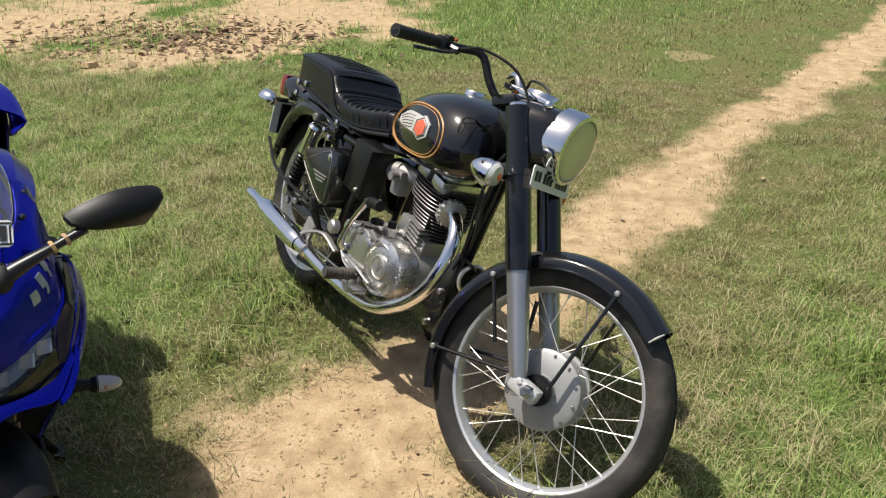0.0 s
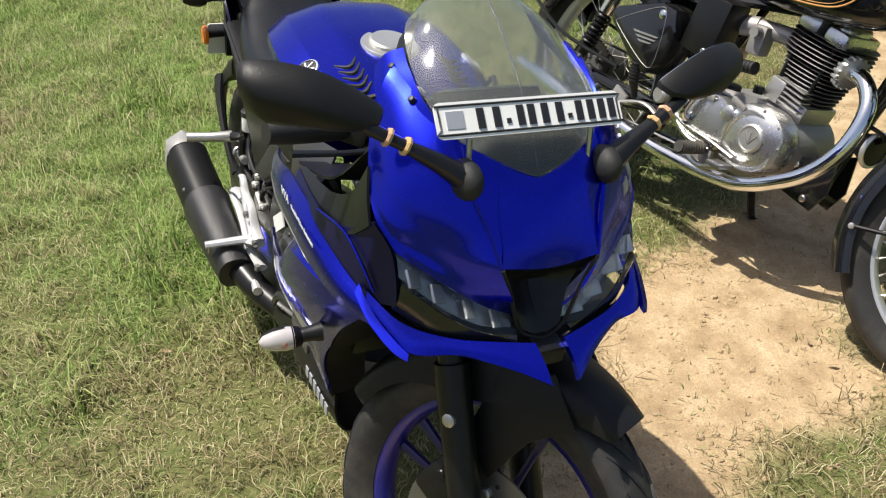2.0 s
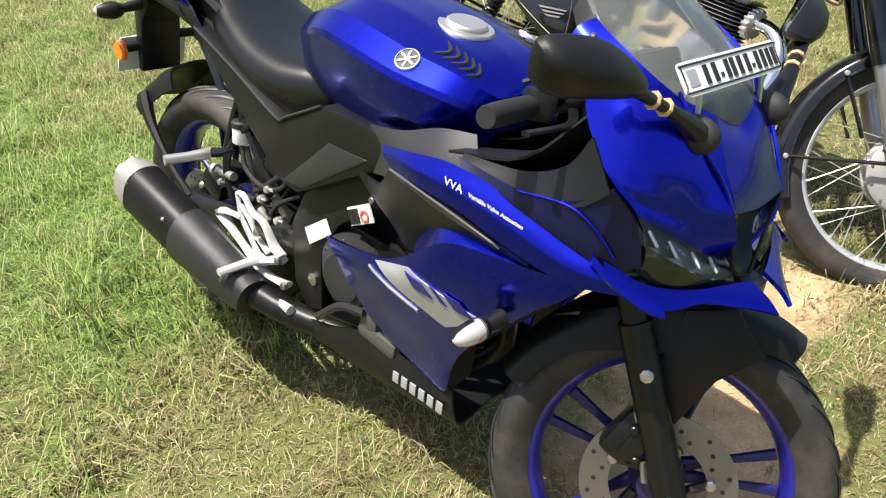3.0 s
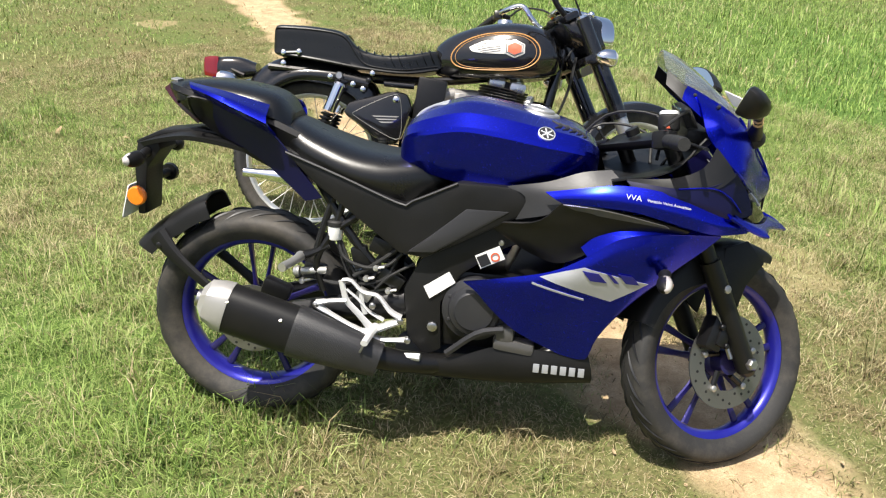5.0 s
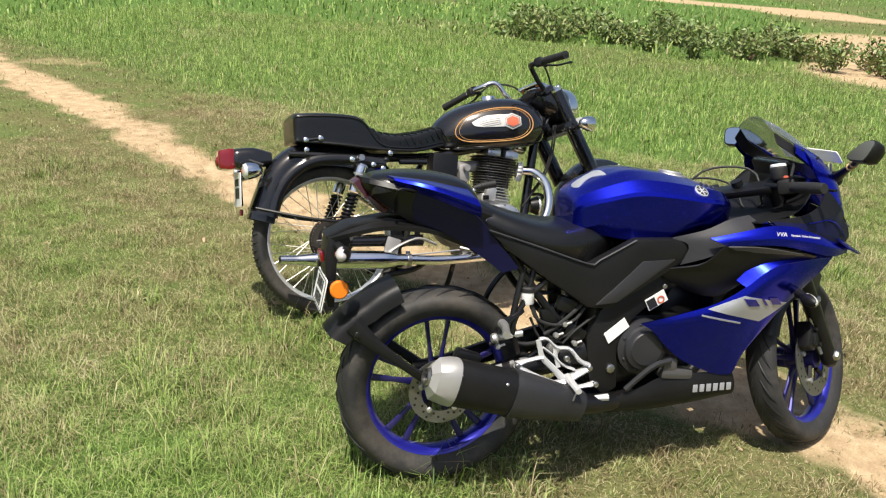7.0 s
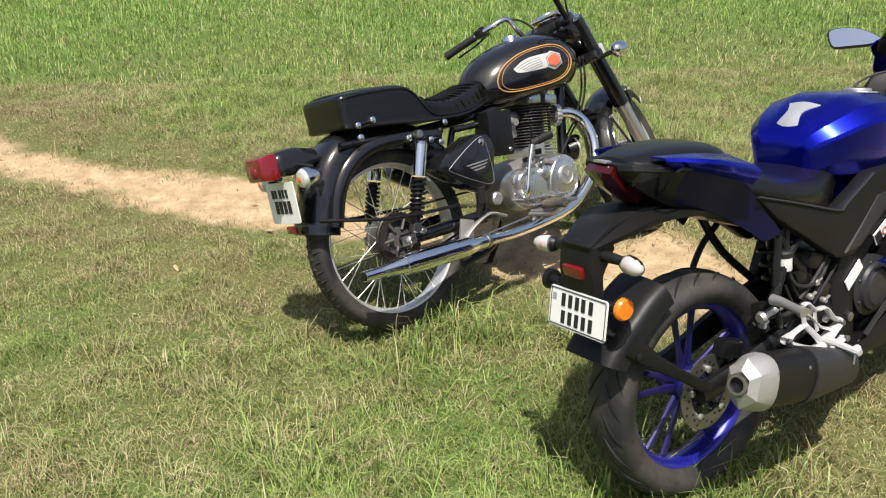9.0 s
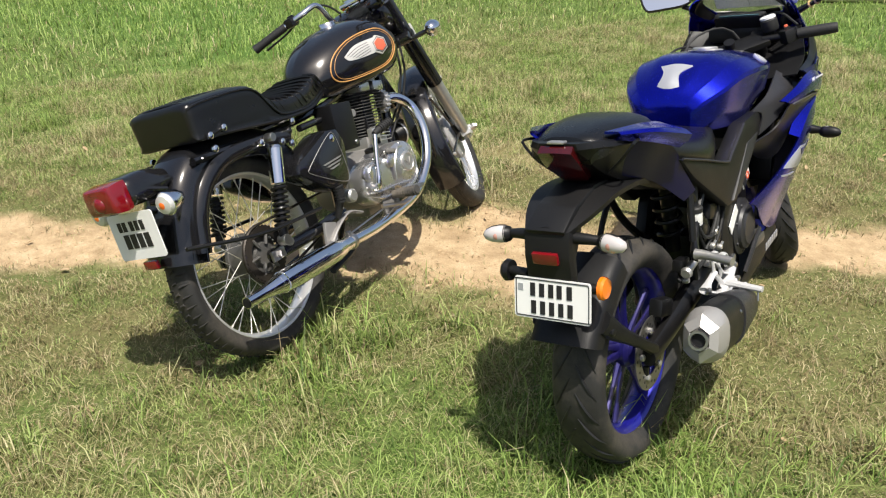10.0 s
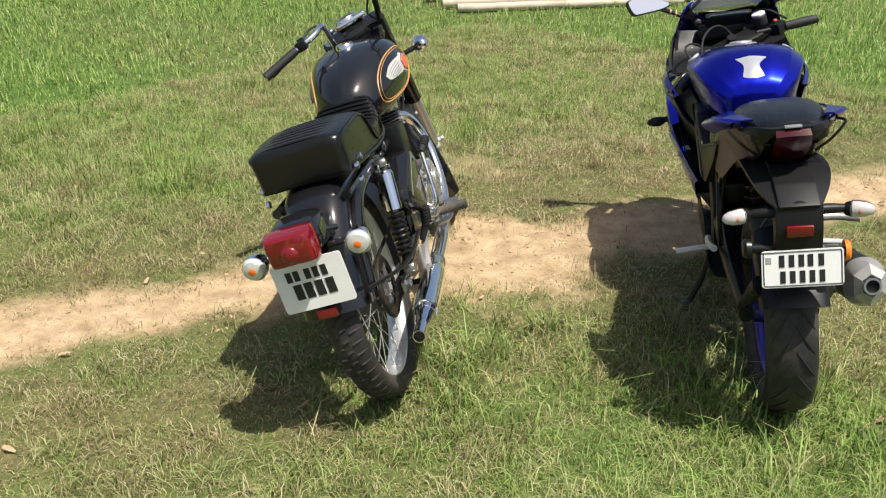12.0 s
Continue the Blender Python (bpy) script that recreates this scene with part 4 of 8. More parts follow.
    P("water_pump", join(box((0.075, -0.13, 0.325), (0.11, 0.05, 0.035), 0.014, (0, 6, 0)), box((0.05, -0.13, 0.355), (0.05, 0.05, 0.05), 0.015)), "vent_grey", "dark grey engine side fitting")
    P("radiator", box((0.33, 0, 0.55), (0.03, 0.26, 0.22), 0.006, (0, 15, 0)), "black_satin")
    P("air_hose", join(tube([(-0.22, -0.10, 0.58), (-0.30, -0.115, 0.52), (-0.26, -0.11, 0.45)], 0.007, 8), tube([(-0.40, -0.12, 0.56), (-0.36, -0.125, 0.48), (-0.30, -0.12, 0.44)], 0.005, 8), tube([(-0.24, -0.115, 0.54), (-0.28, -0.13, 0.47), (-0.36, -0.12, 0.45), (-0.40, -0.115, 0.52)], 0.004, 6)), "rubber_clean")
    P("rear_brake_part", join(box((-0.58, -0.082, 0.395), (0.08, 0.04, 0.05), 0.012, (0, 20, 0)), box((-0.32, -0.10, 0.47), (0.05, 0.03, 0.07), 0.01), bar((-0.40, -0.115, 0.40), (-0.30, -0.115, 0.48), 0.007, 8)), "black_satin", "")
    P("loose_fitting", join(box((-0.33, -0.125, 0.42), (0.04, 0.02, 0.03), 0.006, (0, 30, 0)), bar((-0.50, -0.13, 0.47), (-0.43, -0.135, 0.48), 0.010, 10), disc_along((-0.505, -0.13, 0.468), (-0.55, -0.13, 0.464), [(0.014, 0), (0.016, 0.006), (0.012, 0.016)], 12)), "alloy", "pale metal fittings")
    for pts, r in (([(-0.20, -0.120, 0.60), (-0.26, -0.132, 0.545), (-0.31, -0.134, 0.505), (-0.36, -0.130, 0.470)], 0.006), ([(-0.405, -0.128, 0.560), (-0.385, -0.136, 0.520), (-0.33, -0.138, 0.500), (-0.27, -0.134, 0.510), (-0.235, -0.128, 0.545)], 0.005), ([(-0.52, -0.110, 0.445), (-0.47, -0.125, 0.455), (-0.41, -0.130, 0.445), (-0.35, -0.132, 0.455)], 0.006), ([(-0.30, -0.130, 0.44), (-0.27, -0.136, 0.475), (-0.235, -0.134, 0.50), (-0.20, -0.128, 0.52)], 0.004)):
        P("rubber_hose", tube(pts, r, 8, 22), "rubber_clean", "black rubber hose")
    for at, size, turn in (((-0.29, -0.118, 0.555), (0.060, 0.030, 0.045), (0, 20, 0)), ((-0.345, -0.115, 0.520), (0.045, 0.030, 0.060), (0, -15, 0)), ((-0.26, -0.116, 0.470), (0.070, 0.030, 0.040), (0, 30, 0)), ((-0.47, -0.100, 0.470), (0.060, 0.030, 0.035), (0, 10, 0))):
        P("mounting_block", box(at, size, 0.008, turn), "black_satin", "black bracket behind the foot rest")
    for at in ((-0.325, -0.138, 0.468), (-0.265, -0.138, 0.440), (-0.300, -0.138, 0.500), (-0.50, -0.125, 0.440)):
        P("pale_fitting", join(disc_along(at, (at[0], -1, at[2]), [(0.008, -0.01), (0.009, 0.0), (0.007, 0.006), (0.002, 0.007)], 10), bar(at, (at[0] + 0.022, at[1], at[2] + 0.006), 0.004, 6)), "alloy", "pale metal fitting")
    # foot rest hanger
    for pts, r in (([(-0.451, 0.393), (-0.431, 0.400), (-0.400, 0.406), (-0.370, 0.410)], [0.017, 0.010, 0.009, 0.010]), ([(-0.451, 0.390), (-0.436, 0.379), (-0.380, 0.351), (-0.321, 0.324)], [0.017, 0.011, 0.010, 0.014]), ([(-0.325, 0.326), (-0.300, 0.332), (-0.255, 0.354), (-0.222, 0.368)], [0.016, 0.020, 0.018, 0.015]), ([(-0.315, 0.318), (-0.278, 0.311), (-0.235, 0.312), (-0.202, 0.317)], [0.016, 0.012, 0.011, 0.014]), ([(-0.387, 0.463), (-0.380, 0.435), (-0.370, 0.407), (-0.335, 0.372), (-0.300, 0.335)], [0.008, 0.008, 0.009, 0.009, 0.012]), ([(-0.384, 0.465), (-0.362, 0.466), (-0.330, 0.438), (-0.288, 0.430), (-0.254, 0.392), (-0.224, 0.376)], [0.008, 0.008, 0.009, 0.010, 0.012, 0.014]), ([(-0.372, 0.440), (-0.340, 0.415), (-0.310, 0.385), (-0.270, 0.365)], [0.006, 0.006, 0.007, 0.009]), ([(-0.332, 0.436), (-0.330, 0.410), (-0.320, 0.376)], [0.007, 0.006, 0.007])):
        P("foot_rest_hanger", tube([(x, -0.155, z) for x, z in pts], r, 8, 16, flat=0.55), "silver", "silver cast foot rest hanger")
    P("hanger_bolt", join(*[bolt((x, -0.165, z), (0, -1, 0), 0.009) for x, z in ((-0.451, 0.392), (-0.225, 0.370), (-0.203, 0.318), (-0.300, 0.405))]), "steel")
    P("foot_peg", tube([(-0.29, -0.155, 0.345), (-0.295, -0.20, 0.342), (-0.300, -0.262, 0.338)], [0.013, 0.011, 0.010], 8, 8, flat=0.8), "silver", "silver foot peg")
    P("peg_feeler", bar((-0.300, -0.25, 0.338), (-0.312, -0.252, 0.308), 0.003, 6), "steel")
    P("brake_pedal", tube([(-0.30, -0.16, 0.310), (-0.285, -0.163, 0.288), (-0.242, -0.168, 0.277), (-0.165, -0.175, 0.279)], [0.009, 0.009, 0.008, 0.011], 8, 14), "silver", "silver brake pedal")
    P("frame_bolt", bolt((-0.143, -0.134, 0.353), (0, -1, 0), 0.014), "steel")
    P("lower_bolt", join(bolt((-0.10, -0.14, 0.262), (0, -1, 0), 0.009), bolt((0.02, -0.132, 0.60), (0, -1, 0), 0.008)), "steel")
    P("left_foot_peg", join(tube([(-0.29, 0.155, 0.345), (-0.30, 0.26, 0.338)], 0.011, 8), tube([(-0.43, 0.15, 0.402), (-0.30, 0.155, 0.36), (-0.21, 0.15, 0.34)], 0.011, 8)), "silver", "silver foot peg")
    # silencer
    a, b = np.array((-0.73, -0.235, 0.402)), np.array((-0.34, -0.205, 0.290))
    axis = b - a
    def ringed(f, rx, rz):
        c = a + axis * f
        k = np.linspace(0, 2 * np.pi, 24, endpoint=False)
        e = 0.82
        u = np.sign(np.cos(k)) * np.abs(np.cos(k)) ** e * rx
        w = np.sign(np.sin(k)) * np.abs(np.sin(k)) ** e * rz
        nx = np.array((0.28, 0, 0.96))
        return c + np.outer(u, (0.07, -0.995, 0.02)) + np.outer(w, nx)
    def faceted(f, rx, rz):
        """A six-sided ring across the silencer's axis."""
        k = np.linspace(0, 2 * np.pi, 24, endpoint=False)
        q = math.cos(math.pi / 6) / np.cos((k + math.pi / 6) % (math.pi / 3) - math.pi / 6) * 1.07
        return a + axis * f + np.outer(q * np.cos(k) * rx, (0.07, -0.995, 0.02)) + np.outer(q * np.sin(k) * rz, (0.28, 0, 0.96))
    P("silencer_body", loft([ringed(0.166, 0.049, 0.062), ringed(0.172, 0.053, 0.067), ringed(0.5, 0.053, 0.067), ringed(0.78, 0.050, 0.062), ringed(1.0, 0.042, 0.052), ringed(1.15, 0.036, 0.042)]), "black_matte", "matte black silencer")
    cap = P("silencer_cap", loft([faceted(0.012, 0.020, 0.024), faceted(-0.012, 0.026, 0.031), faceted(-0.004, 0.030, 0.036), faceted(0.030, 0.045, 0.057), ringed(0.110, 0.0525, 0.0665), ringed(0.165, 0.0550, 0.0690), ringed(0.172, 0.0550, 0.0690)]), "cap_metal", "faceted brushed steel silencer cap", sharp=24)
    P("silencer_outlet", join(disc_along(a + (-0.004, 0, 0.001), a - axis, [(0.024, -0.01), (0.024, 0.010), (0.018, 0.010), (0.018, -0.03)], 20, True)), "steel", under=cap)
    # Black disc paints the dark inside of the outlet.
    P("outlet_dark", disc_along(a, a - axis, [(0.0178, 0.004), (0.001, 0.004), (0.001, -0.01)], 16), "ink", under=cap)
    P("silencer_bolt", join(*[bolt(a + axis * f + (0, -0.045, 0.035), (0, -0.7, 0.7), 0.006) for f in (0.2, 0.55)]), "steel")
    P("silencer_heat_shield", loft([ringed(0.60, 0.056, 0.070), ringed(0.62, 0.057, 0.071), ringed(1.0, 0.046, 0.055), ringed(1.18, 0.040, 0.046)]), "carbon", "carbon patterned heat shield")
    P("exhaust_pipe", tube([(-0.30, -0.19, 0.277), (-0.20, -0.16, 0.255), (-0.05, -0.10, 0.245), (0.15, -0.04, 0.26), (0.27, 0, 0.36), (0.24, 0, 0.48)], [0.034, 0.028, 0.023, 0.020, 0.020, 0.020], 12), "black_satin", "")
    P("pillion_peg", tube([(-0.498, -0.150, 0.517), (-0.501, -0.185, 0.517), (-0.519, -0.252, 0.514)], [0.014, 0.011, 0.012], 10, 10), "alloy", "short alloy pillion foot peg")
    P("peg_mount", tube([(-0.43, -0.128, 0.548), (-0.465, -0.138, 0.528), (-0.498, -0.150, 0.517)], [0.010, 0.010, 0.013], 8, 10), "black_satin", "black peg bracket")
    # side panels
    for s in (-1, 1):
        P("under_seat_panel", prism([(-0.551, 0.788), (-0.235, 0.680), (-0.095, 0.752), (0.02, 0.752), (0.137, 0.722), (0.018, 0.655), (-0.174, 0.546), (-0.238, 0.552), (-0.471, 0.715)], 0.110 * s, 0.152 * s, 0.008, lambda x, z: s * (0.012 * math.exp(-((x + 0.05) / 0.2) ** 2) - 0.02 * max(0, -x - 0.3))), "black_matte", "angular textured black side panel", sharp=25)
        P("panel_ridge", prism([(-0.218, 0.560), (-0.165, 0.605), (-0.075, 0.688), (0.035, 0.690), (-0.02, 0.652), (-0.150, 0.565)], 0.140 * s, 0.1665 * s, 0.006), "grey_plastic", "raised grey panel", sharp=25)
        P("panel_edge", tube([(-0.545, 0.150 * s, 0.787), (-0.40, 0.153 * s, 0.738), (-0.245, 0.160 * s, 0.684), (-0.215, 0.161 * s, 0.692), (-0.10, 0.164 * s, 0.750)], 0.0035, 6, 24), "grey_plastic")
        P("panel_bolt", bolt((0.08, 0.162 * s, 0.700), (0, s, 0), 0.009), "steel")
        P("tank_side_cover", sheet([[(0.02, 0.150 * s, 0.752), (0.12, 0.165 * s, 0.775), (0.20, 0.165 * s, 0.805), (0.27, 0.155 * s, 0.815)], [(0.07, 0.165 * s, 0.730), (0.14, 0.185 * s, 0.745), (0.22, 0.195 * s, 0.765), (0.30, 0.185 * s, 0.782)], [(0.05, 0.160 * s, 0.672), (0.12, 0.185 * s, 0.695), (0.20, 0.205 * s, 0.728), (0.28, 0.205 * s, 0.745)]], 0.005, 16, 10), "grey_plastic", "grey plastic tank side cover")
        # fairing
        P("upper_fairing_strip", sheet([[(0.115, 0.205 * s, 0.757), (0.20, 0.228 * s, 0.778), (0.30, 0.236 * s, 0.795), (0.42, 0.234 * s, 0.782), (0.52, 0.218 * s, 0.742), (0.60, 0.190 * s, 0.722)], [(0.135, 0.220 * s, 0.748), (0.22, 0.244 * s, 0.762), (0.31, 0.252 * s, 0.768), (0.42, 0.250 * s, 0.752), (0.52, 0.232 * s, 0.724), (0.60, 0.196 * s, 0.712)], [(0.16, 0.226 * s, 0.738), (0.24, 0.246 * s, 0.742), (0.33, 0.252 * s, 0.738), (0.43, 0.247 * s, 0.716), (0.52, 0.228 * s, 0.697), (0.60, 0.194 * s, 0.700)]], 0.005, 28, 12), "blue", "blue upper fairing")
        P("fairing_vent_panel", sheet([[(0.155, 0.224 * s, 0.738), (0.25, 0.244 * s, 0.738), (0.36, 0.246 * s, 0.725), (0.46, 0.236 * s, 0.702)], [(0.10, 0.195 * s, 0.68), (0.20, 0.210 * s, 0.675), (0.31, 0.222 * s, 0.675), (0.45, 0.225 * s, 0.690)], [(-0.01, 0.15 * s, 0.655), (0.12, 0.17 * s, 0.61), (0.22, 0.19 * s, 0.615), (0.33, 0.215 * s, 0.668)], [(0.03, 0.145 * s, 0.62), (0.10, 0.150 * s, 0.585), (0.17, 0.175 * s, 0.575), (0.25, 0.20 * s, 0.62)]], 0.005, 18, 12), "black_satin", "black fairing vent panel")
        P("fairing_vent_blade", sheet([[(0.16, 0.232 * s, 0.737), (0.26, 0.249 * s, 0.735), (0.40, 0.247 * s, 0.712)], [(0.20, 0.228 * s, 0.722), (0.29, 0.242 * s, 0.716), (0.41, 0.244 * s, 0.706)]], 0.004, 14, 4), "vent_grey", "grey vent blade")
        low = [[(0.54, 0.205 * s, 0.688), (0.42, 0.236 * s, 0.690), (0.31, 0.240 * s, 0.672), (0.23, 0.230 * s, 0.612), (0.15, 0.212 * s, 0.562), (0.04, 0.190 * s, 0.527), (-0.068, 0.165 * s, 0.498)], [(0.50, 0.212 * s, 0.650), (0.41, 0.236 * s, 0.640), (0.31, 0.242 * s, 0.615), (0.23, 0.234 * s, 0.570), (0.15, 0.216 * s, 0.530), (0.05, 0.194 * s, 0.500), (-0.03, 0.172 * s, 0.475)], [(0.455, 0.208 * s, 0.607), (0.37, 0.220 * s, 0.560), (0.30, 0.215 * s, 0.520), (0.22, 0.205 * s, 0.485), (0.15, 0.195 * s, 0.460), (0.08, 0.182 * s, 0.445), (0.01, 0.168 * s, 0.432)], [(0.385, 0.196 * s, 0.530), (0.325, 0.195 * s, 0.470), (0.285, 0.185 * s, 0.435), (0.24, 0.178 * s, 0.410), (0.18, 0.170 * s, 0.395), (0.13, 0.165 * s, 0.385), (0.08, 0.160 * s, 0.375)], [(0.285, 0.172 * s, 0.420), (0.275, 0.160 * s, 0.360), (0.270, 0.152 * s, 0.330), (0.262, 0.148 * s, 0.315), (0.24, 0.146 * s, 0.312), (0.22, 0.145 * s, 0.315), (0.19, 0.145 * s, 0.322)]]
        P("lower_fairing", sheet(low, 0.006, 30, 24), "blue", "deep blue lower fairing")
        P("fairing_fold", sheet([[(0.215, 0.205 * s, 0.628), (0.280, 0.212 * s, 0.688), (0.370, 0.210 * s, 0.706), (0.530, 0.190 * s, 0.706)], [(0.232, 0.233 * s, 0.612), (0.310, 0.243 * s, 0.670), (0.420, 0.239 * s, 0.688), (0.540, 0.208 * s, 0.688)]], 0.004, 20, 5), "blue", "bright folded upper edge of the fairing")
        P("fairing_inner", sheet([[(0.53, 0.20 * s, 0.69), (0.455, 0.205 * s, 0.605), (0.385, 0.193 * s, 0.53), (0.285, 0.168 * s, 0.42), (0.268, 0.148 * s, 0.315)], [(0.50, 0.10 * s, 0.69), (0.44, 0.12 * s, 0.60), (0.36, 0.11 * s, 0.52), (0.28, 0.09 * s, 0.42), (0.26, 0.08 * s, 0.32)]], 0.004, 16, 8), "black_matte")
        P("belly_pan", sheet([[(0.272, 0.140 * s, 0.318), (0.15, 0.142 * s, 0.322), (0.03, 0.142 * s, 0.318), (-0.06, 0.145 * s, 0.285), (-0.15, 0.148 * s, 0.262)], [(0.285, 0.142 * s, 0.275), (0.15, 0.150 * s, 0.272), (0.03, 0.150 * s, 0.262), (-0.08, 0.150 * s, 0.245), (-0.20, 0.150 * s, 0.232)], [(0.285, 0.115 * s, 0.235), (0.15, 0.120 * s, 0.220), (0.03, 0.120 * s, 0.210), (-0.10, 0.120 * s, 0.208), (-0.26, 0.125 * s, 0.215)], [(0.26, 0.0, 0.225), (0.15, 0.0, 0.205), (0.03, 0.0, 0.195), (-0.10, 0.0, 0.195), (-0.26, 0.0, 0.21)]], 0.005, 20, 14), "black_matte", "black belly pan")
        m = Matrix.Translation((0.13, 0.1535 * s, 0.262)) @ Matrix.Rotation(radians(90 if s < 0 else -90), 4, "X")
        if s < 0:
            P("maker_shape", xf(join(*[box((0.010 + 0.0235 * i, 0.013, 0), (0.016, 0.024, 0.003), 0.001) for i in range(6)]), m), "silver_panel", "pale plain maker shapes")
        skin = surface_of(low)
        P("silver_flash", decal([(0.122, 0.546), (0.226, 0.588), (0.385, 0.556), (0.300, 0.500)], skin, 0.0045 * s, 0.002, 14, 10), "silver_panel", "silver fairing decal")
        for x0, x1, w in ((0.222, 0.226, 0.040), (0.280, 0.284, 0.012), (0.308, 0.312, 0.034)):
            P("blue_emblem_bar", decal([(x0, 0.580), (x0 + w, 0.576), (x1 + w + 0.018, 0.553), (x1 + 0.018, 0.555)], skin, 0.0062 * s, 0.002, 6, 6), "blue_rim", "plain blue emblem shape")
        P("pale_line", decal([(0.105, 0.530), (0.235, 0.500), (0.236, 0.495), (0.104, 0.525)], skin, 0.0045 * s, 0.002, 10, 3), "silver_panel")
        front_turn(bike, s)
    # nose
    nose_rows = [
        [(0.602, 0, 0.909), (0.592, -0.055, 0.930), (0.560, -0.108, 0.955), (0.495, -0.135, 0.990), (0.440, -0.146, 1.012)],
        [(0.622, 0, 0.892), (0.612, -0.065, 0.905), (0.582, -0.130, 0.920), (0.525, -0.158, 0.950), (0.455, -0.166, 0.985)],
        [(0.640, 0, 0.865), (0.632, -0.070, 0.868), (0.597, -0.140, 0.875), (0.550, -0.180, 0.895), (0.475, -0.186, 0.925)],
        [(0.655, 0, 0.834), (0.651, -0.070, 0.838), (0.603, -0.142, 0.843), (0.566, -0.188, 0.852), (0.520, -0.200, 0.872)],
        [(0.664, 0, 0.808), (0.662, -0.074, 0.816), (0.614, -0.130, 0.811), (0.580, -0.178, 0.826), (0.550, -0.203, 0.846)],
    ]
    P("nose_cowl", sheet([[r[1], r[0], (r[1][0], -r[1][1], r[1][2])] for r in nose_rows], 0.004, 15, 22), "blue", "metallic blue nose cowl", sharp=60)
    cheek = [[(0.668, -0.056, 0.776), (0.634, -0.106, 0.780), (0.602, -0.156, 0.804), (0.568, -0.195, 0.830)], [(0.656, -0.036, 0.736), (0.643, -0.078, 0.749), (0.620, -0.130, 0.778), (0.582, -0.186, 0.813)]]
    cowl_side = sheet([r[1:] for r in nose_rows] + cheek, 0.004, 22, 34)
    P("cowl_side", cowl_side, "blue", "blue cowl side over the headlight", sharp=60)
    P("cowl_side", flip(cowl_side), "blue", "blue cowl side over the headlight", sharp=60)
    for s in (-1, 1):
        P("cowl_crease", tube([(0.560, 0.108 * s, 0.962), (0.604, 0.102 * s, 0.906), (0.640, 0.084 * s, 0.856), (0.662, 0.074 * s, 0.816)], 0.003, 6, 16), "blue")
        P("cowl_inner", sheet([[(0.500, 0.196 * s, 0.898), (0.475, 0.206 * s, 0.850), (0.41, 0.214 * s, 0.820), (0.30, 0.216 * s, 0.808)], [(0.528, 0.206 * s, 0.868), (0.49, 0.214 * s, 0.828), (0.42, 0.224 * s, 0.805), (0.305, 0.228 * s, 0.801)], [(0.550, 0.210 * s, 0.838), (0.51, 0.222 * s, 0.805), (0.43, 0.232 * s, 0.790), (0.31, 0.237 * s, 0.793)]], 0.004, 14, 8), "black_satin", "black inner cowl")
        P("cowl_filler", sheet([[(0.30, 0.226 * s, 0.806), (0.42, 0.232 * s, 0.800), (0.50, 0.222 * s, 0.812), (0.551, 0.205 * s, 0.844)], [(0.31, 0.234 * s, 0.797), (0.43, 0.236 * s, 0.784), (0.53, 0.216 * s, 0.785), (0.576, 0.189 * s, 0.813)], [(0.32, 0.238 * s, 0.790), (0.44, 0.236 * s, 0.772), (0.545, 0.214 * s, 0.752), (0.596, 0.187 * s, 0.778)], [(0.33, 0.236 * s, 0.780), (0.45, 0.230 * s, 0.758), (0.555, 0.210 * s, 0.734), (0.606, 0.188 * s, 0.745)]], 0.004, 20, 12), "navy", "dark navy panel behind the headlight")
        P("filler_line", tube([(0.42, 0.2365 * s, 0.800), (0.50, 0.2265 * s, 0.806), (0.545, 0.219 * s, 0.785), (0.575, 0.209 * s, 0.752)], 0.002, 5, 20), "blue")
        lens = [[(0.580, 0.186 * s, 0.812), (0.617, 0.132 * s, 0.777), (0.639, 0.080 * s, 0.748), (0.653, 0.038 * s, 0.734)], [(0.594, 0.184 * s, 0.793), (0.634, 0.131 * s, 0.757), (0.655, 0.082 * s, 0.731), (0.664, 0.038 * s, 0.722)], [(0.602, 0.184 * s, 0.776), (0.644, 0.129 * s, 0.740), (0.663, 0.084 * s, 0.720), (0.670, 0.040 * s, 0.713)]]
        back = [[(x - 0.020, y * 0.97, z - 0.002) for x, y, z in r] for r in lens]
        P("headlight_bowl", sheet(back, 0.003, 18, 8), "lamp_grey", "grey lamp housing")
        for x, y, z, w in ((0.597, 0.166, 0.780, 0.030), (0.613, 0.136, 0.762, 0.034), (0.630, 0.096, 0.740, 0.030), (0.642, 0.062, 0.727, 0.024)):
            P("headlamp_reflector", xf(box((0, 0, 0), (0.005, w, 0.026), 0.003), Matrix.Translation((x + 0.004, y * s, z)) @ Matrix.Rotation(radians(-30 * s), 4, "Z") @ Matrix.Rotation(radians(28 * s), 4, "X") @ Matrix.Rotation(radians(-38), 4, "Y")), "white_lamp", "bright lamp reflector")
        lens_ob = P("headlight_lens", sheet(lens, 0.003, 18, 10), "glass", "clear swept headlight lens")
        lens_ob.visible_shadow = False
        P("lamp_surround", sheet([[(x + 0.001, y, z) for x, y, z in lens[2]], [(0.606, 0.188 * s, 0.752), (0.640, 0.138 * s, 0.722), (0.660, 0.090 * s, 0.710), (0.676, 0.042 * s, 0.706)], [(0.596, 0.192 * s, 0.738), (0.634, 0.146 * s, 0.710), (0.656, 0.095 * s, 0.702), (0.676, 0.030 * s, 0.698)]], 0.003, 18, 6), "black_gloss", "gloss black strip under the lamp")
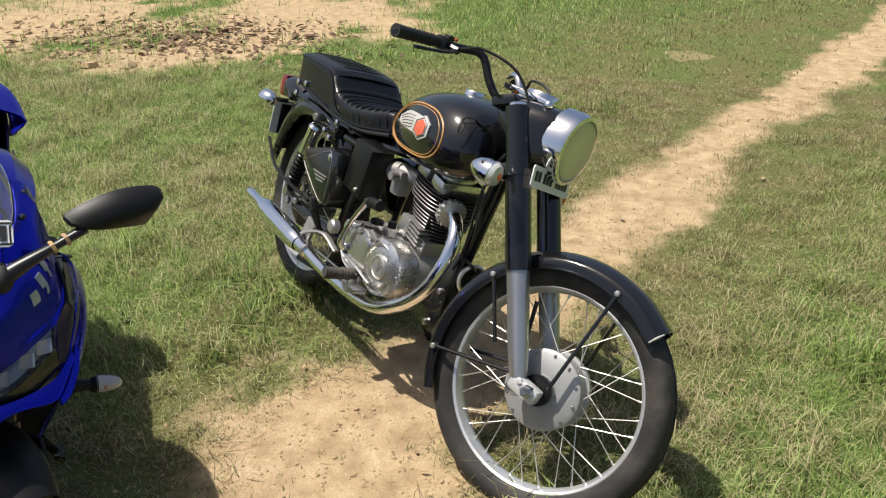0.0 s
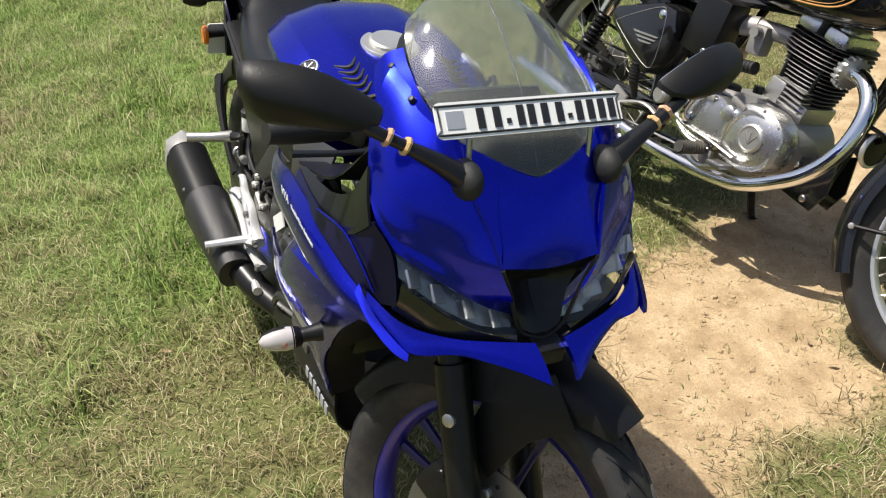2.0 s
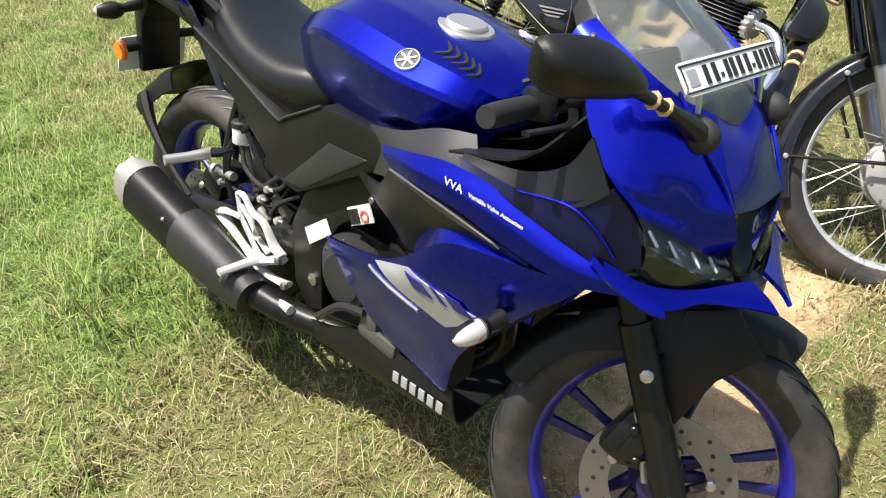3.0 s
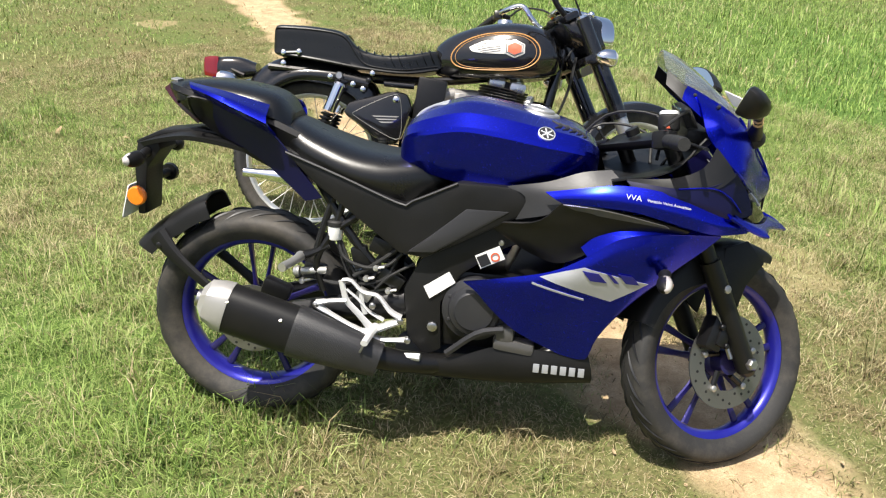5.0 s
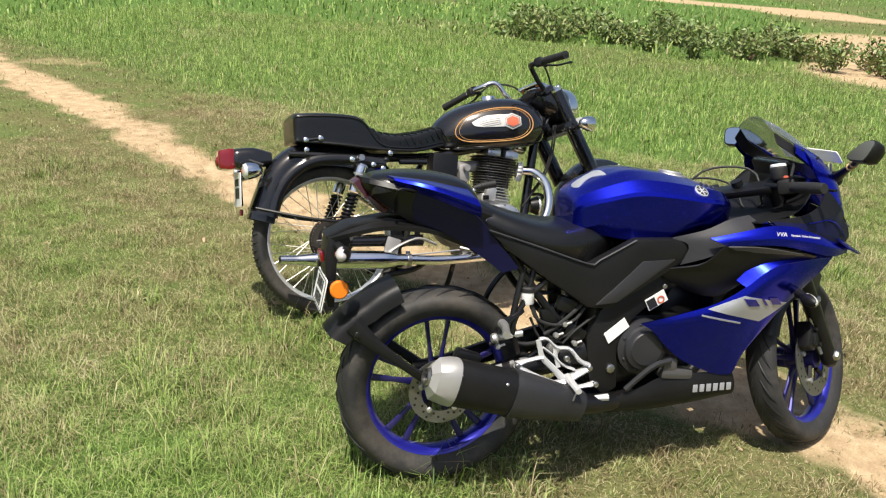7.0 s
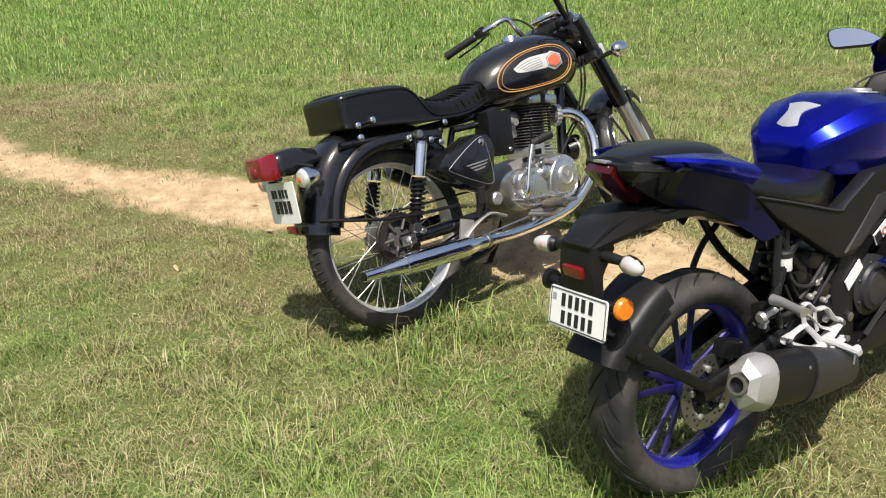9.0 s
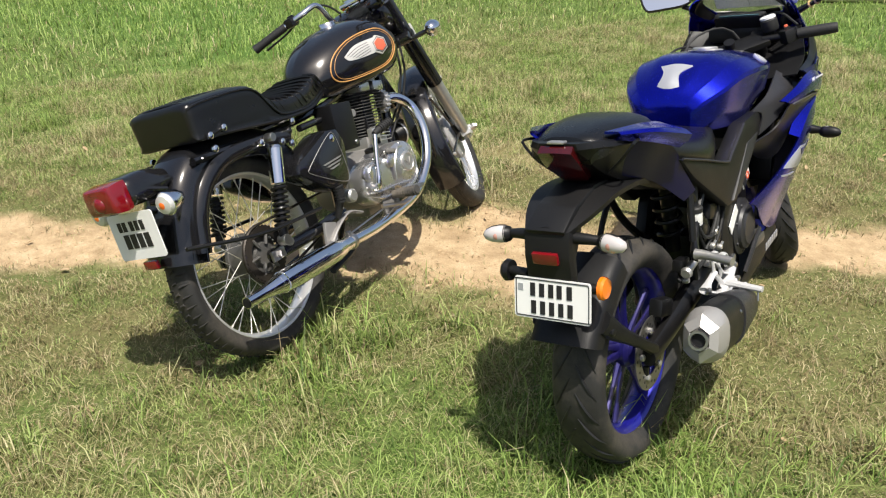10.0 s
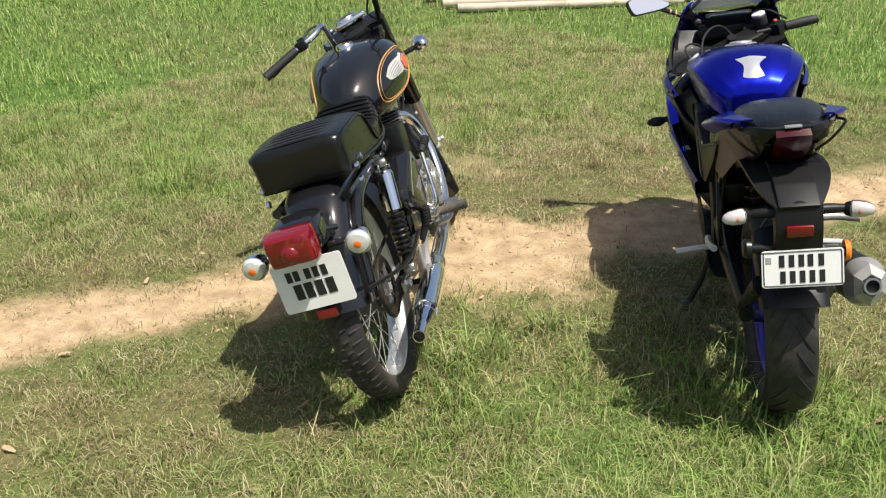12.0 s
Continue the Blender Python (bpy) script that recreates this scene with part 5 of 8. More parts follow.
        P("lower_lip", sheet([[(0.560, 0.212 * s, 0.744), (0.612, 0.182 * s, 0.720), (0.650, 0.128 * s, 0.710), (0.674, 0.070 * s, 0.708), (0.690, 0.022 * s, 0.707)], [(0.572, 0.216 * s, 0.730), (0.632, 0.184 * s, 0.708), (0.664, 0.126 * s, 0.703), (0.696, 0.066 * s, 0.698), (0.722, 0.021 * s, 0.692)], [(0.578, 0.212 * s, 0.716), (0.646, 0.182 * s, 0.697), (0.670, 0.120 * s, 0.697), (0.708, 0.062 * s, 0.687), (0.742, 0.020 * s, 0.676)]], 0.007, 26, 10), "blue", "bright blue lower lip with a pointed fang")
        P("lip_wing", sheet([[(0.545, 0.218 * s, 0.748), (0.585, 0.212 * s, 0.726), (0.630, 0.196 * s, 0.706), (0.650, 0.186 * s, 0.699)], [(0.552, 0.226 * s, 0.738), (0.592, 0.220 * s, 0.716), (0.636, 0.204 * s, 0.697), (0.656, 0.190 * s, 0.692)]], 0.006, 14, 5), "blue", "small blue winglet")
    P("lip_gap", prism([(0.66, 0.66), (0.70, 0.675), (0.70, 0.70), (0.66, 0.71)], -0.022, 0.022, 0.003), "black_satin")
    P("chin", sheet([[(0.66, -0.13, 0.70), (0.685, -0.05, 0.700), (0.69, 0, 0.700), (0.685, 0.05, 0.700), (0.66, 0.13, 0.70)], [(0.57, -0.19, 0.695), (0.60, -0.08, 0.685), (0.61, 0, 0.68), (0.60, 0.08, 0.685), (0.57, 0.19, 0.695)], [(0.45, -0.17, 0.66), (0.46, -0.08, 0.64), (0.46, 0, 0.63), (0.46, 0.08, 0.64), (0.45, 0.17, 0.66)]], 0.004, 16, 12), "black_matte")
    P("nose_intake", both(sheet([[(0.660, -0.074, 0.814), (0.658, -0.036, 0.809), (0.656, 0, 0.806)], [(0.644, -0.052, 0.770), (0.622, -0.024, 0.765), (0.615, 0, 0.762)], [(0.664, -0.030, 0.716), (0.668, -0.015, 0.708), (0.670, 0, 0.704)]], 0.004, 10, 10)), "black_satin", "black nose intake")
    for s in (-1, 1):
        P("intake_rim", tube([(0.664, 0.073 * s, 0.815), (0.664, 0.055 * s, 0.774), (0.668, 0.034 * s, 0.716), (0.678, 0.0, 0.704)], 0.0030, 8, 16), "black_matte")
    side_of = surface_of([[(x, -y, z) for x, y, z in r] for r in nose_rows])
    for x, z in ((0.585, 0.868), (0.566, 0.892), (0.545, 0.915)):
        P("model_shape", join(decal([(x, z + 0.017), (x + 0.010, z + 0.011), (x + 0.012, z - 0.010), (x + 0.002, z - 0.004)], side_of, 0.005, 0.002, 4, 4), decal([(x - 0.018, z + 0.022), (x - 0.014, z + 0.020), (x - 0.010, z + 0.002), (x - 0.014, z + 0.004)], side_of, 0.005, 0.002, 4, 4)), "silver_panel", "plain pale model shapes")
    # windscreen
    scr = [[(0.604, 0, 0.908), (0.594, -0.055, 0.928), (0.560, -0.106, 0.955)], [(0.558, 0, 0.972), (0.548, -0.070, 0.980), (0.512, -0.126, 0.985)], [(0.485, 0, 1.038), (0.474, -0.075, 1.034), (0.440, -0.125, 1.020)], [(0.420, 0, 1.082), (0.412, -0.065, 1.072), (0.395, -0.112, 1.048)], [(0.372, 0, 1.102), (0.370, -0.045, 1.092), (0.372, -0.085, 1.066)]]
    sc = P("windscreen", both(sheet(scr, 0.003, 16, 20)), "screen", "smoked clear windscreen")
    sc.visible_shadow = False
    P("screen_lower", both(sheet([[(0.597, 0, 0.905), (0.587, -0.052, 0.924), (0.556, -0.100, 0.950)], [(0.553, 0, 0.955), (0.545, -0.060, 0.962), (0.520, -0.105, 0.968)]], 0.003, 12, 5)), "black_satin", "dark lower edge of the screen")
    for s in (-1, 1):
        P("screen_surround", sheet([[(0.562, 0.110 * s, 0.955), (0.515, 0.130 * s, 0.985), (0.46, 0.131 * s, 1.012), (0.425, 0.126 * s, 1.028)], [(0.545, 0.128 * s, 0.955), (0.500, 0.148 * s, 0.970), (0.45, 0.152 * s, 0.998), (0.415, 0.146 * s, 1.018)], [(0.52, 0.150 * s, 0.94), (0.48, 0.166 * s, 0.948), (0.44, 0.168 * s, 0.975), (0.410, 0.158 * s, 1.000)]], 0.004, 16, 8), "blue", "blue screen surround")
        P("surround_liner", sheet([[(0.545, 0.108 * s, 0.950), (0.500, 0.126 * s, 0.982), (0.44, 0.122 * s, 1.014), (0.378, 0.086 * s, 1.058)], [(0.530, 0.126 * s, 0.940), (0.485, 0.144 * s, 0.956), (0.43, 0.146 * s, 0.985), (0.376, 0.110 * s, 1.026)]], 0.003, 14, 5), "black_satin", "black inner screen surround")
        P("screen_bolt", join(bolt((0.50, 0.142 * s, 0.985), (0.3, 0.6 * s, 0.75), 0.005), bolt((0.44, 0.146 * s, 1.008), (0.2, 0.6 * s, 0.75), 0.005)), "ink")
        st = [(0.600, 0.100 * s, 0.912), (0.595, 0.135 * s, 0.935), (0.585, 0.185 * s, 0.962), (0.568, 0.238 * s, 0.988)]
        stalk = P("mirror_stalk", tube(st, [0.024, 0.016, 0.010, 0.012], 10, 16, flat=0.75), "black_satin", "black mirror stalk")
        P("mirror_foot", xf(ball((0, 0, 0), (0.032, 0.020, 0.026)), pose(0.598, 0.105 * s, 0.915)), "rubber_clean", under=stalk)
        for f, c in ((0.62, "brass"), (0.78, "red_badge")):
            q = catmull(st, 40)
            i = int(f * 39)
            P("string_tie", tube([q[i] - (q[i + 1] - q[i]) * 0.6, q[i], q[i + 1]], [0.0115, 0.0130, 0.0115], 8, 5), "brass" if c == "brass" else "cord", "tan string tied round the stalk", under=stalk)
        mc = Matrix.Translation((0.548, 0.292 * s, 1.012)) @ Matrix.Rotation(radians(24 * s), 4, "Z") @ Matrix.Rotation(radians(2 if s < 0 else -8), 4, "X") @ Matrix.Rotation(radians(24), 4, "Y")
        out = [(-0.092, -0.034), (-0.088, -0.022), (-0.050, 0.008), (-0.004, 0.032), (0.050, 0.043), (0.084, 0.042), (0.093, 0.034), (0.092, 0.006), (0.084, -0.020), (0.072, -0.028), (0.020, -0.034), (-0.050, -0.040)]
        loop = catmull(out, 40, closed=True) * (0.90, 0.94)
        rings = [np.c_[np.full(40, -0.022), loop[:, 0] * 0.97 * s, loop[:, 1] * 0.96], np.c_[np.full(40, -0.016), loop[:, 0] * s, loop[:, 1]], np.c_[np.full(40, 0.004), loop[:, 0] * 0.95 * s, loop[:, 1] * 0.93], np.c_[np.full(40, 0.022), loop[:, 0] * 0.70 * s, loop[:, 1] * 0.66], np.c_[np.full(40, 0.030), loop[:, 0] * 0.3 * s, loop[:, 1] * 0.28]]
        shell = P("mirror_shell", loft(rings), "black_matte", "matte black mirror shell", mc)
        P("mirror_glass", loft([np.c_[np.full(40, -0.0235), loop[:, 0] * 0.92 * s, loop[:, 1] * 0.90], np.c_[np.full(40, -0.0225), loop[:, 0] * 0.92 * s, loop[:, 1] * 0.90]]), "mirror", "bright mirror glass", mc, under=shell)
    rows = [(x, 0.0, 0.010, 0.026) for x in (-0.075, -0.052, -0.018, -0.002, 0.018, 0.040, 0.070, 0.088, 0.105, 0.121)] + [(-0.036, -0.006, 0.006, 0.006), (0.055, -0.006, 0.006, 0.006)]
    m = Matrix.Translation((0.580, -0.010, 0.988)) @ Matrix.Rotation(radians(90), 4, "Z") @ Matrix.Rotation(radians(52), 4, "X")
    pl = plate("front_number_plate", bike, m, 0.272, 0.046, rows, "white front number plate with black bars")
    part("plate_mark", bars([(-0.110, 0.0, 0.024, 0.022)], 0.001), "silver_panel", pl, "", m)
    P("plate_stay", join(bar((0.585, -0.10, 0.965), (0.592, -0.10, 0.918), 0.004, 6), bar((0.585, 0.08, 0.965), (0.592, 0.08, 0.918), 0.004, 6)), "steel")
    P("dashboard", join(box((0.452, 0, 0.935), (0.03, 0.17, 0.075), 0.012, (0, -28, 0)), box((0.47, 0, 0.90), (0.06, 0.22, 0.05), 0.014)), "black_matte", "black dashboard housing")
    P("dash_display", box((0.437, 0, 0.945), (0.006, 0.13, 0.05), 0.003, (0, -28, 0)), "dash", "dark glossy display")
    P("cockpit_floor", sheet([[(0.475, -0.182, 0.915), (0.51, -0.10, 0.90), (0.53, 0, 0.90), (0.51, 0.10, 0.90), (0.475, 0.182, 0.915)], [(0.40, -0.210, 0.835), (0.42, -0.11, 0.83), (0.43, 0, 0.82), (0.42, 0.11, 0.83), (0.40, 0.210, 0.835)], [(0.27, -0.218, 0.802), (0.27, -0.14, 0.79), (0.28, 0, 0.76), (0.27, 0.14, 0.79), (0.27, 0.218, 0.802)]], 0.004, 12, 10), "black_matte")
    # stickers on the frame
    P("warning_sticker", sheet([[(-0.045, -0.136, 0.560), (0.015, -0.136, 0.592)], [(-0.028, -0.136, 0.527), (0.032, -0.136, 0.559)]], 0.003, 3, 3), "white", "white framed warning sticker")
    P("sticker_dark", sheet([[(-0.041, -0.1385, 0.557), (-0.016, -0.1385, 0.570)], [(-0.027, -0.1385, 0.531), (-0.002, -0.1385, 0.544)]], 0.002, 3, 3), "ink")
    P("sticker_ring", disc_along((0.007, -0.137, 0.562), (0.007, -1, 0.562), [(0.012, 0), (0.012, 0.003), (0.008, 0.003), (0.008, 0)], 20), "red_badge")
    P("label_sticker", sheet([[(-0.172, -0.136, 0.463), (-0.108, -0.136, 0.510)], [(-0.155, -0.136, 0.432), (-0.090, -0.136, 0.482)]], 0.003, 3, 3), "white", "plain white label")
    g = text_geo("VVA", 0.020)
    g2 = text_geo("Variable Valve Actuation", 0.0105)
    words = join(g, (g2[0] + (0.050, 0.0015, 0), g2[1]))
    v = words[0]
    x = 0.300 + v[:, 0] * 0.985
    z = 0.769 + v[:, 1] * 0.9 - 0.055 * (v[:, 0]) - 0.30 * np.clip(v[:, 0] - 0.02, 0, 1) ** 2
    y = -(0.2545 + v[:, 2]) + 0.10 * np.clip(x - 0.40, 0, 1) ** 1.5
    P("fairing_words", (np.c_[x, y, z], words[1]), "white", "small white lettering")
    P("side_stand", join(tube([(-0.08, 0.12, 0.26), (-0.10, 0.17, 0.13), (-0.12, 0.215, 0.052)], [0.013, 0.012, 0.011], 8), box((-0.125, 0.225, 0.047), (0.06, 0.03, 0.008), 0.003, (-9, 0, 0))), "black_satin", "black side stand")
    return bike


def turn_lamp(bike, at, way, r, length, front=1):
    """A teardrop indicator: a black shell on the side away from its clear lens, with a pale amber bulb; front = -1 for a rear lamp."""
    at, way = np.array(at, float), np.array(way, float)
    way /= np.linalg.norm(way)
    r, length = r * 0.86, length * 0.95
    lamp = part("indicator", disc_along(at, at + way, [(r * 0.45, -0.006), (r * 0.80, 0.0), (r * 0.98, length * 0.20), (r * 0.90, length * 0.22)], 20), "black_matte", bike, "indicator with a clear lens")
    shape = [(r * 0.95, length * 0.16), (r * 1.0, length * 0.36), (r * 0.88, length * 0.66), (r * 0.58, length * 0.90), (r * 0.15, length)]
    part("indicator_lens", disc_along(at, at + way, shape, 20), "frost", lamp, "clear indicator lens")
    v, f = disc_along(at, at + way, [(q * 1.04 + 0.0004, d) for q, d in shape], 20)
    away = [face for face in f if len(face) == 4 and (v[list(face)].mean(0)[0] - at[0] - way[0] * length * 0.5) * front < -0.002]
    part("indicator_shell", (v, away), "black_matte", lamp, "black back of the indicator")
    mid = at + way * length * 0.42
    part("indicator_bulb", ball(mid + np.array((front * r * 0.62, 0, 0)), (r * 0.42, r * 0.50, r * 0.50), 12, 8), "amber_pale", lamp, "pale amber bulb")


def front_turn(bike, s):
    part("front_indicator_arm", tube([(0.42, 0.225 * s, 0.585), (0.418, 0.25 * s, 0.583), (0.416, 0.268 * s, 0.580)], [0.016, 0.012, 0.011], 10), "black_matte", bike)
    turn_lamp(bike, (0.416, 0.258 * s, 0.580), (-0.10, 0.98 * s, -0.05), 0.022, 0.066)


M["silver_badge_ring"] = paint("bright_badge", (0.72, 0.72, 0.72), 0.3, 0.4, 0.08, 80)
# On the lower tail this darker copy of the blue holds painted shade.
M["navy"] = paint("navy_and_shaded_blue", (0.004, 0.004, 0.032), 0.36, 0.0, 0.2, 120, spec=0.3)
# Darkened copy of the rim blue: shade inside the wheel put into the colour.
M["blue_dark"] = paint("shaded_blue_alloy", (0.010, 0.008, 0.10), 0.40, 0.4, 0.2, 80, coat=0.4, dust=0.10)
M["red_dark"] = paint("dark_red_lens", (0.045, 0.0015, 0.003), 0.12, 0.0, 0.15, 60, coat=0.8)
M["lamp_grey"] = paint("lamp_grey", (0.24, 0.245, 0.25), 0.25, 0.6, 0.2, 60)
M["cap_metal"] = paint("cap_metal", (0.40, 0.39, 0.375), 0.40, 0.45, 0.15, 160, bump=0.1, dust=0.05)
M["carbon"] = paint("carbon_pattern", (0.020, 0.020, 0.022), 0.4, 0.0, 0.4, 500, bump=0.5)
M["cord"] = paint("tan_cord", (0.50, 0.31, 0.19), 0.8, 0.0, 0.2, 150, bump=0.4)
M["white_lamp"] = paint("lamp_white", (0.46, 0.47, 0.48), 0.22, 0.5, 0.1, 60)
M["frost"] = paint("clear_lamp_cover", (0.48, 0.45, 0.44), 0.12, 0.0, 0.1, 200, coat=1.0)
M["amber_pale"] = paint("pale_amber", (0.46, 0.24, 0.19), 0.3, 0.0, 0.2, 60)
sport_bike()

# ---------------------------------------------------------------- black roadster motorcycle
ROAD = Matrix.Translation((-0.248, 2.537, 0.0)) @ Matrix.Rotation(radians(-49.4), 4, "Z") @ Matrix.Rotation(radians(-18.0), 4, "X")
ROAD_TURN = turned(24, 0.810, 25.6)


def spoked_wheel(parent, at, m, r, w, hub_r, blocks, drum="hub"):
    """Wire wheel: chrome rim, crossed steel spokes and a drum hub."""
    place = (m or Matrix.Identity(4)) @ Matrix.Translation(at)
    rim = 0.257
    h = w / 2
    tyre = part("tyre", tyre_geo(r, w, rim + 0.003, 72), "rubber", parent, "dusty black tyre", place)
    if blocks:
        cut = []
        for i in range(58):
            a = 2 * math.pi * i / 58
            for s in (-1, 1):
                rows = []
                for u, dr in ((0.30, 0.004), (0.62, 0.008), (0.90, 0.020)):
                    b = a + 0.035 * u * s
                    rows.append((u, dr, b))
                pts = [((r - dr + 0.002) * math.cos(b), s * h * u, (r - dr + 0.002) * math.sin(b)) for u, dr, b in rows]
                cut.append(tube(pts, [0.006, 0.0065, 0.005], 4, 5, flat=0.8))
            b = a + 0.05
            cut.append(tube([((r - 0.001) * math.cos(b), -h * 0.17, (r - 0.001) * math.sin(b)), ((r - 0.001) * math.cos(b + 0.02), h * 0.17, (r - 0.001) * math.sin(b + 0.02))], 0.006, 4))
        tagged(part("tread_block", join(*cut), "rubber", tyre, "", place), kind="stuff")
    else:
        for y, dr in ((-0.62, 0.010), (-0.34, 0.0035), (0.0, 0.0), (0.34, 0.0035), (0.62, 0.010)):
            # Black rings on the uncut tread paint the shade of its grooves.
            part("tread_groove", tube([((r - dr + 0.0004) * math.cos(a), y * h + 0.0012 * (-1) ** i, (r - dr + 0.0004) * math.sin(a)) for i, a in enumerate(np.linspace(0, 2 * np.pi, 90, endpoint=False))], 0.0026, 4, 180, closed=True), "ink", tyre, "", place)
    prof = [(rim + 0.008, -h * 0.66), (rim + 0.004, -h * 0.69), (rim - 0.002, -h * 0.62), (rim - 0.006, -h * 0.40), (rim - 0.010, 0), (rim - 0.006, h * 0.40), (rim - 0.002, h * 0.62), (rim + 0.004, h * 0.69), (rim + 0.008, h * 0.66), (rim + 0.002, h * 0.3), (rim + 0.002, -h * 0.3)]
    part("rim", lathe(prof, 72, closed=True), "chrome_worn", parent, "chromed steel rim", place)
    for i in range(36):
        s = 1 if i % 2 else -1
        k = i // 2
        a = 2 * math.pi * k / 18 + (0.17 if s > 0 else 0)
        b = a + (0.55 if k % 2 else -0.55)
        p0 = (hub_r * 0.93 * math.cos(b), s * h * 0.62, hub_r * 0.93 * math.sin(b))
        p1 = ((rim - 0.006) * math.cos(a), s * h * 0.12, (rim - 0.006) * math.sin(a))
        q = np.array(p0) * 0.07 + np.array(p1) * 0.93
        part("spoke", join(bar(p0, p1, 0.0015, 6), bar(q, p1, 0.0030, 6)), "spoke_steel", parent, "", place)
    hub = part("hub", lathe([(0.014, -0.060), (0.034, -0.058), (0.040, -0.046), (hub_r * 0.92, -0.044), (hub_r, -0.038), (hub_r, -0.028), (hub_r * 0.93, -0.026), (hub_r * 0.93, 0.026), (hub_r, 0.028), (hub_r, 0.040), (0.05, 0.048), (0.014, 0.06)], 48), drum, parent, "drum brake hub", place)
    for i in range(12):
        a = 2 * math.pi * i / 12
        part("hub_bolt", bolt((hub_r * 0.90 * math.cos(a), -0.044, hub_r * 0.90 * math.sin(a)), (0, -1, 0), 0.0045, 0.003), "steel", hub, "", place)
    return place


def mudguard(line, half, skirt, n=34):
    """A rounded mudguard along a line of (x, z)."""
    p = catmull(line, n)
    d = np.gradient(p, axis=0)
    d /= np.linalg.norm(d, axis=1)[:, None]
    rows = []
    for (x, z), (tx, tz) in zip(p, d):
        inn = np.array((tz, 0, -tx))
        c = np.array((x, 0, z))
        rows.append([c + inn * skirt + (0, -half, 0), c + inn * skirt * 0.45 + (0, -half * 0.98, 0), c + inn * 0.010 + (0, -half * 0.72, 0), c + (0, -half * 0.3, 0), c + (0, half * 0.3, 0), c + inn * 0.010 + (0, half * 0.72, 0), c + inn * skirt * 0.45 + (0, half * 0.98, 0), c + inn * skirt + (0, half, 0)])
    return sheet(rows, 0.003, 26, n), rows


def bullet_lamp(bike, at, way, r, length, m=None):
    """A chromed bullet indicator with a clear lens and an amber bulb."""
    at, way = np.array(at, float), np.array(way, float)
    way /= np.linalg.norm(way)
    lamp = part("indicator", disc_along(at, at + way, [(r * 0.1, -length * 0.62), (r * 0.45, -length * 0.55), (r * 0.8, -length * 0.32), (r * 0.98, 0), (r, length * 0.18), (r * 0.94, length * 0.2)], 24), "chrome", bike, "chromed bullet indicator", m)
    part("indicator_lens", disc_along(at, at + way, [(r * 0.93, length * 0.17), (r * 0.93, length * 0.22), (r * 0.75, length * 0.34), (r * 0.3, length * 0.40), (r * 0.05, length * 0.41)], 24), "lens_white", lamp, "clear lens", m)
    part("indicator_bulb", disc_along(at, at + way, [(r * 0.30, length * 0.30), (r * 0.32, length * 0.395), (r * 0.20, length * 0.42), (r * 0.02, length * 0.425)], 14), "amber", lamp, "amber bulb", m)


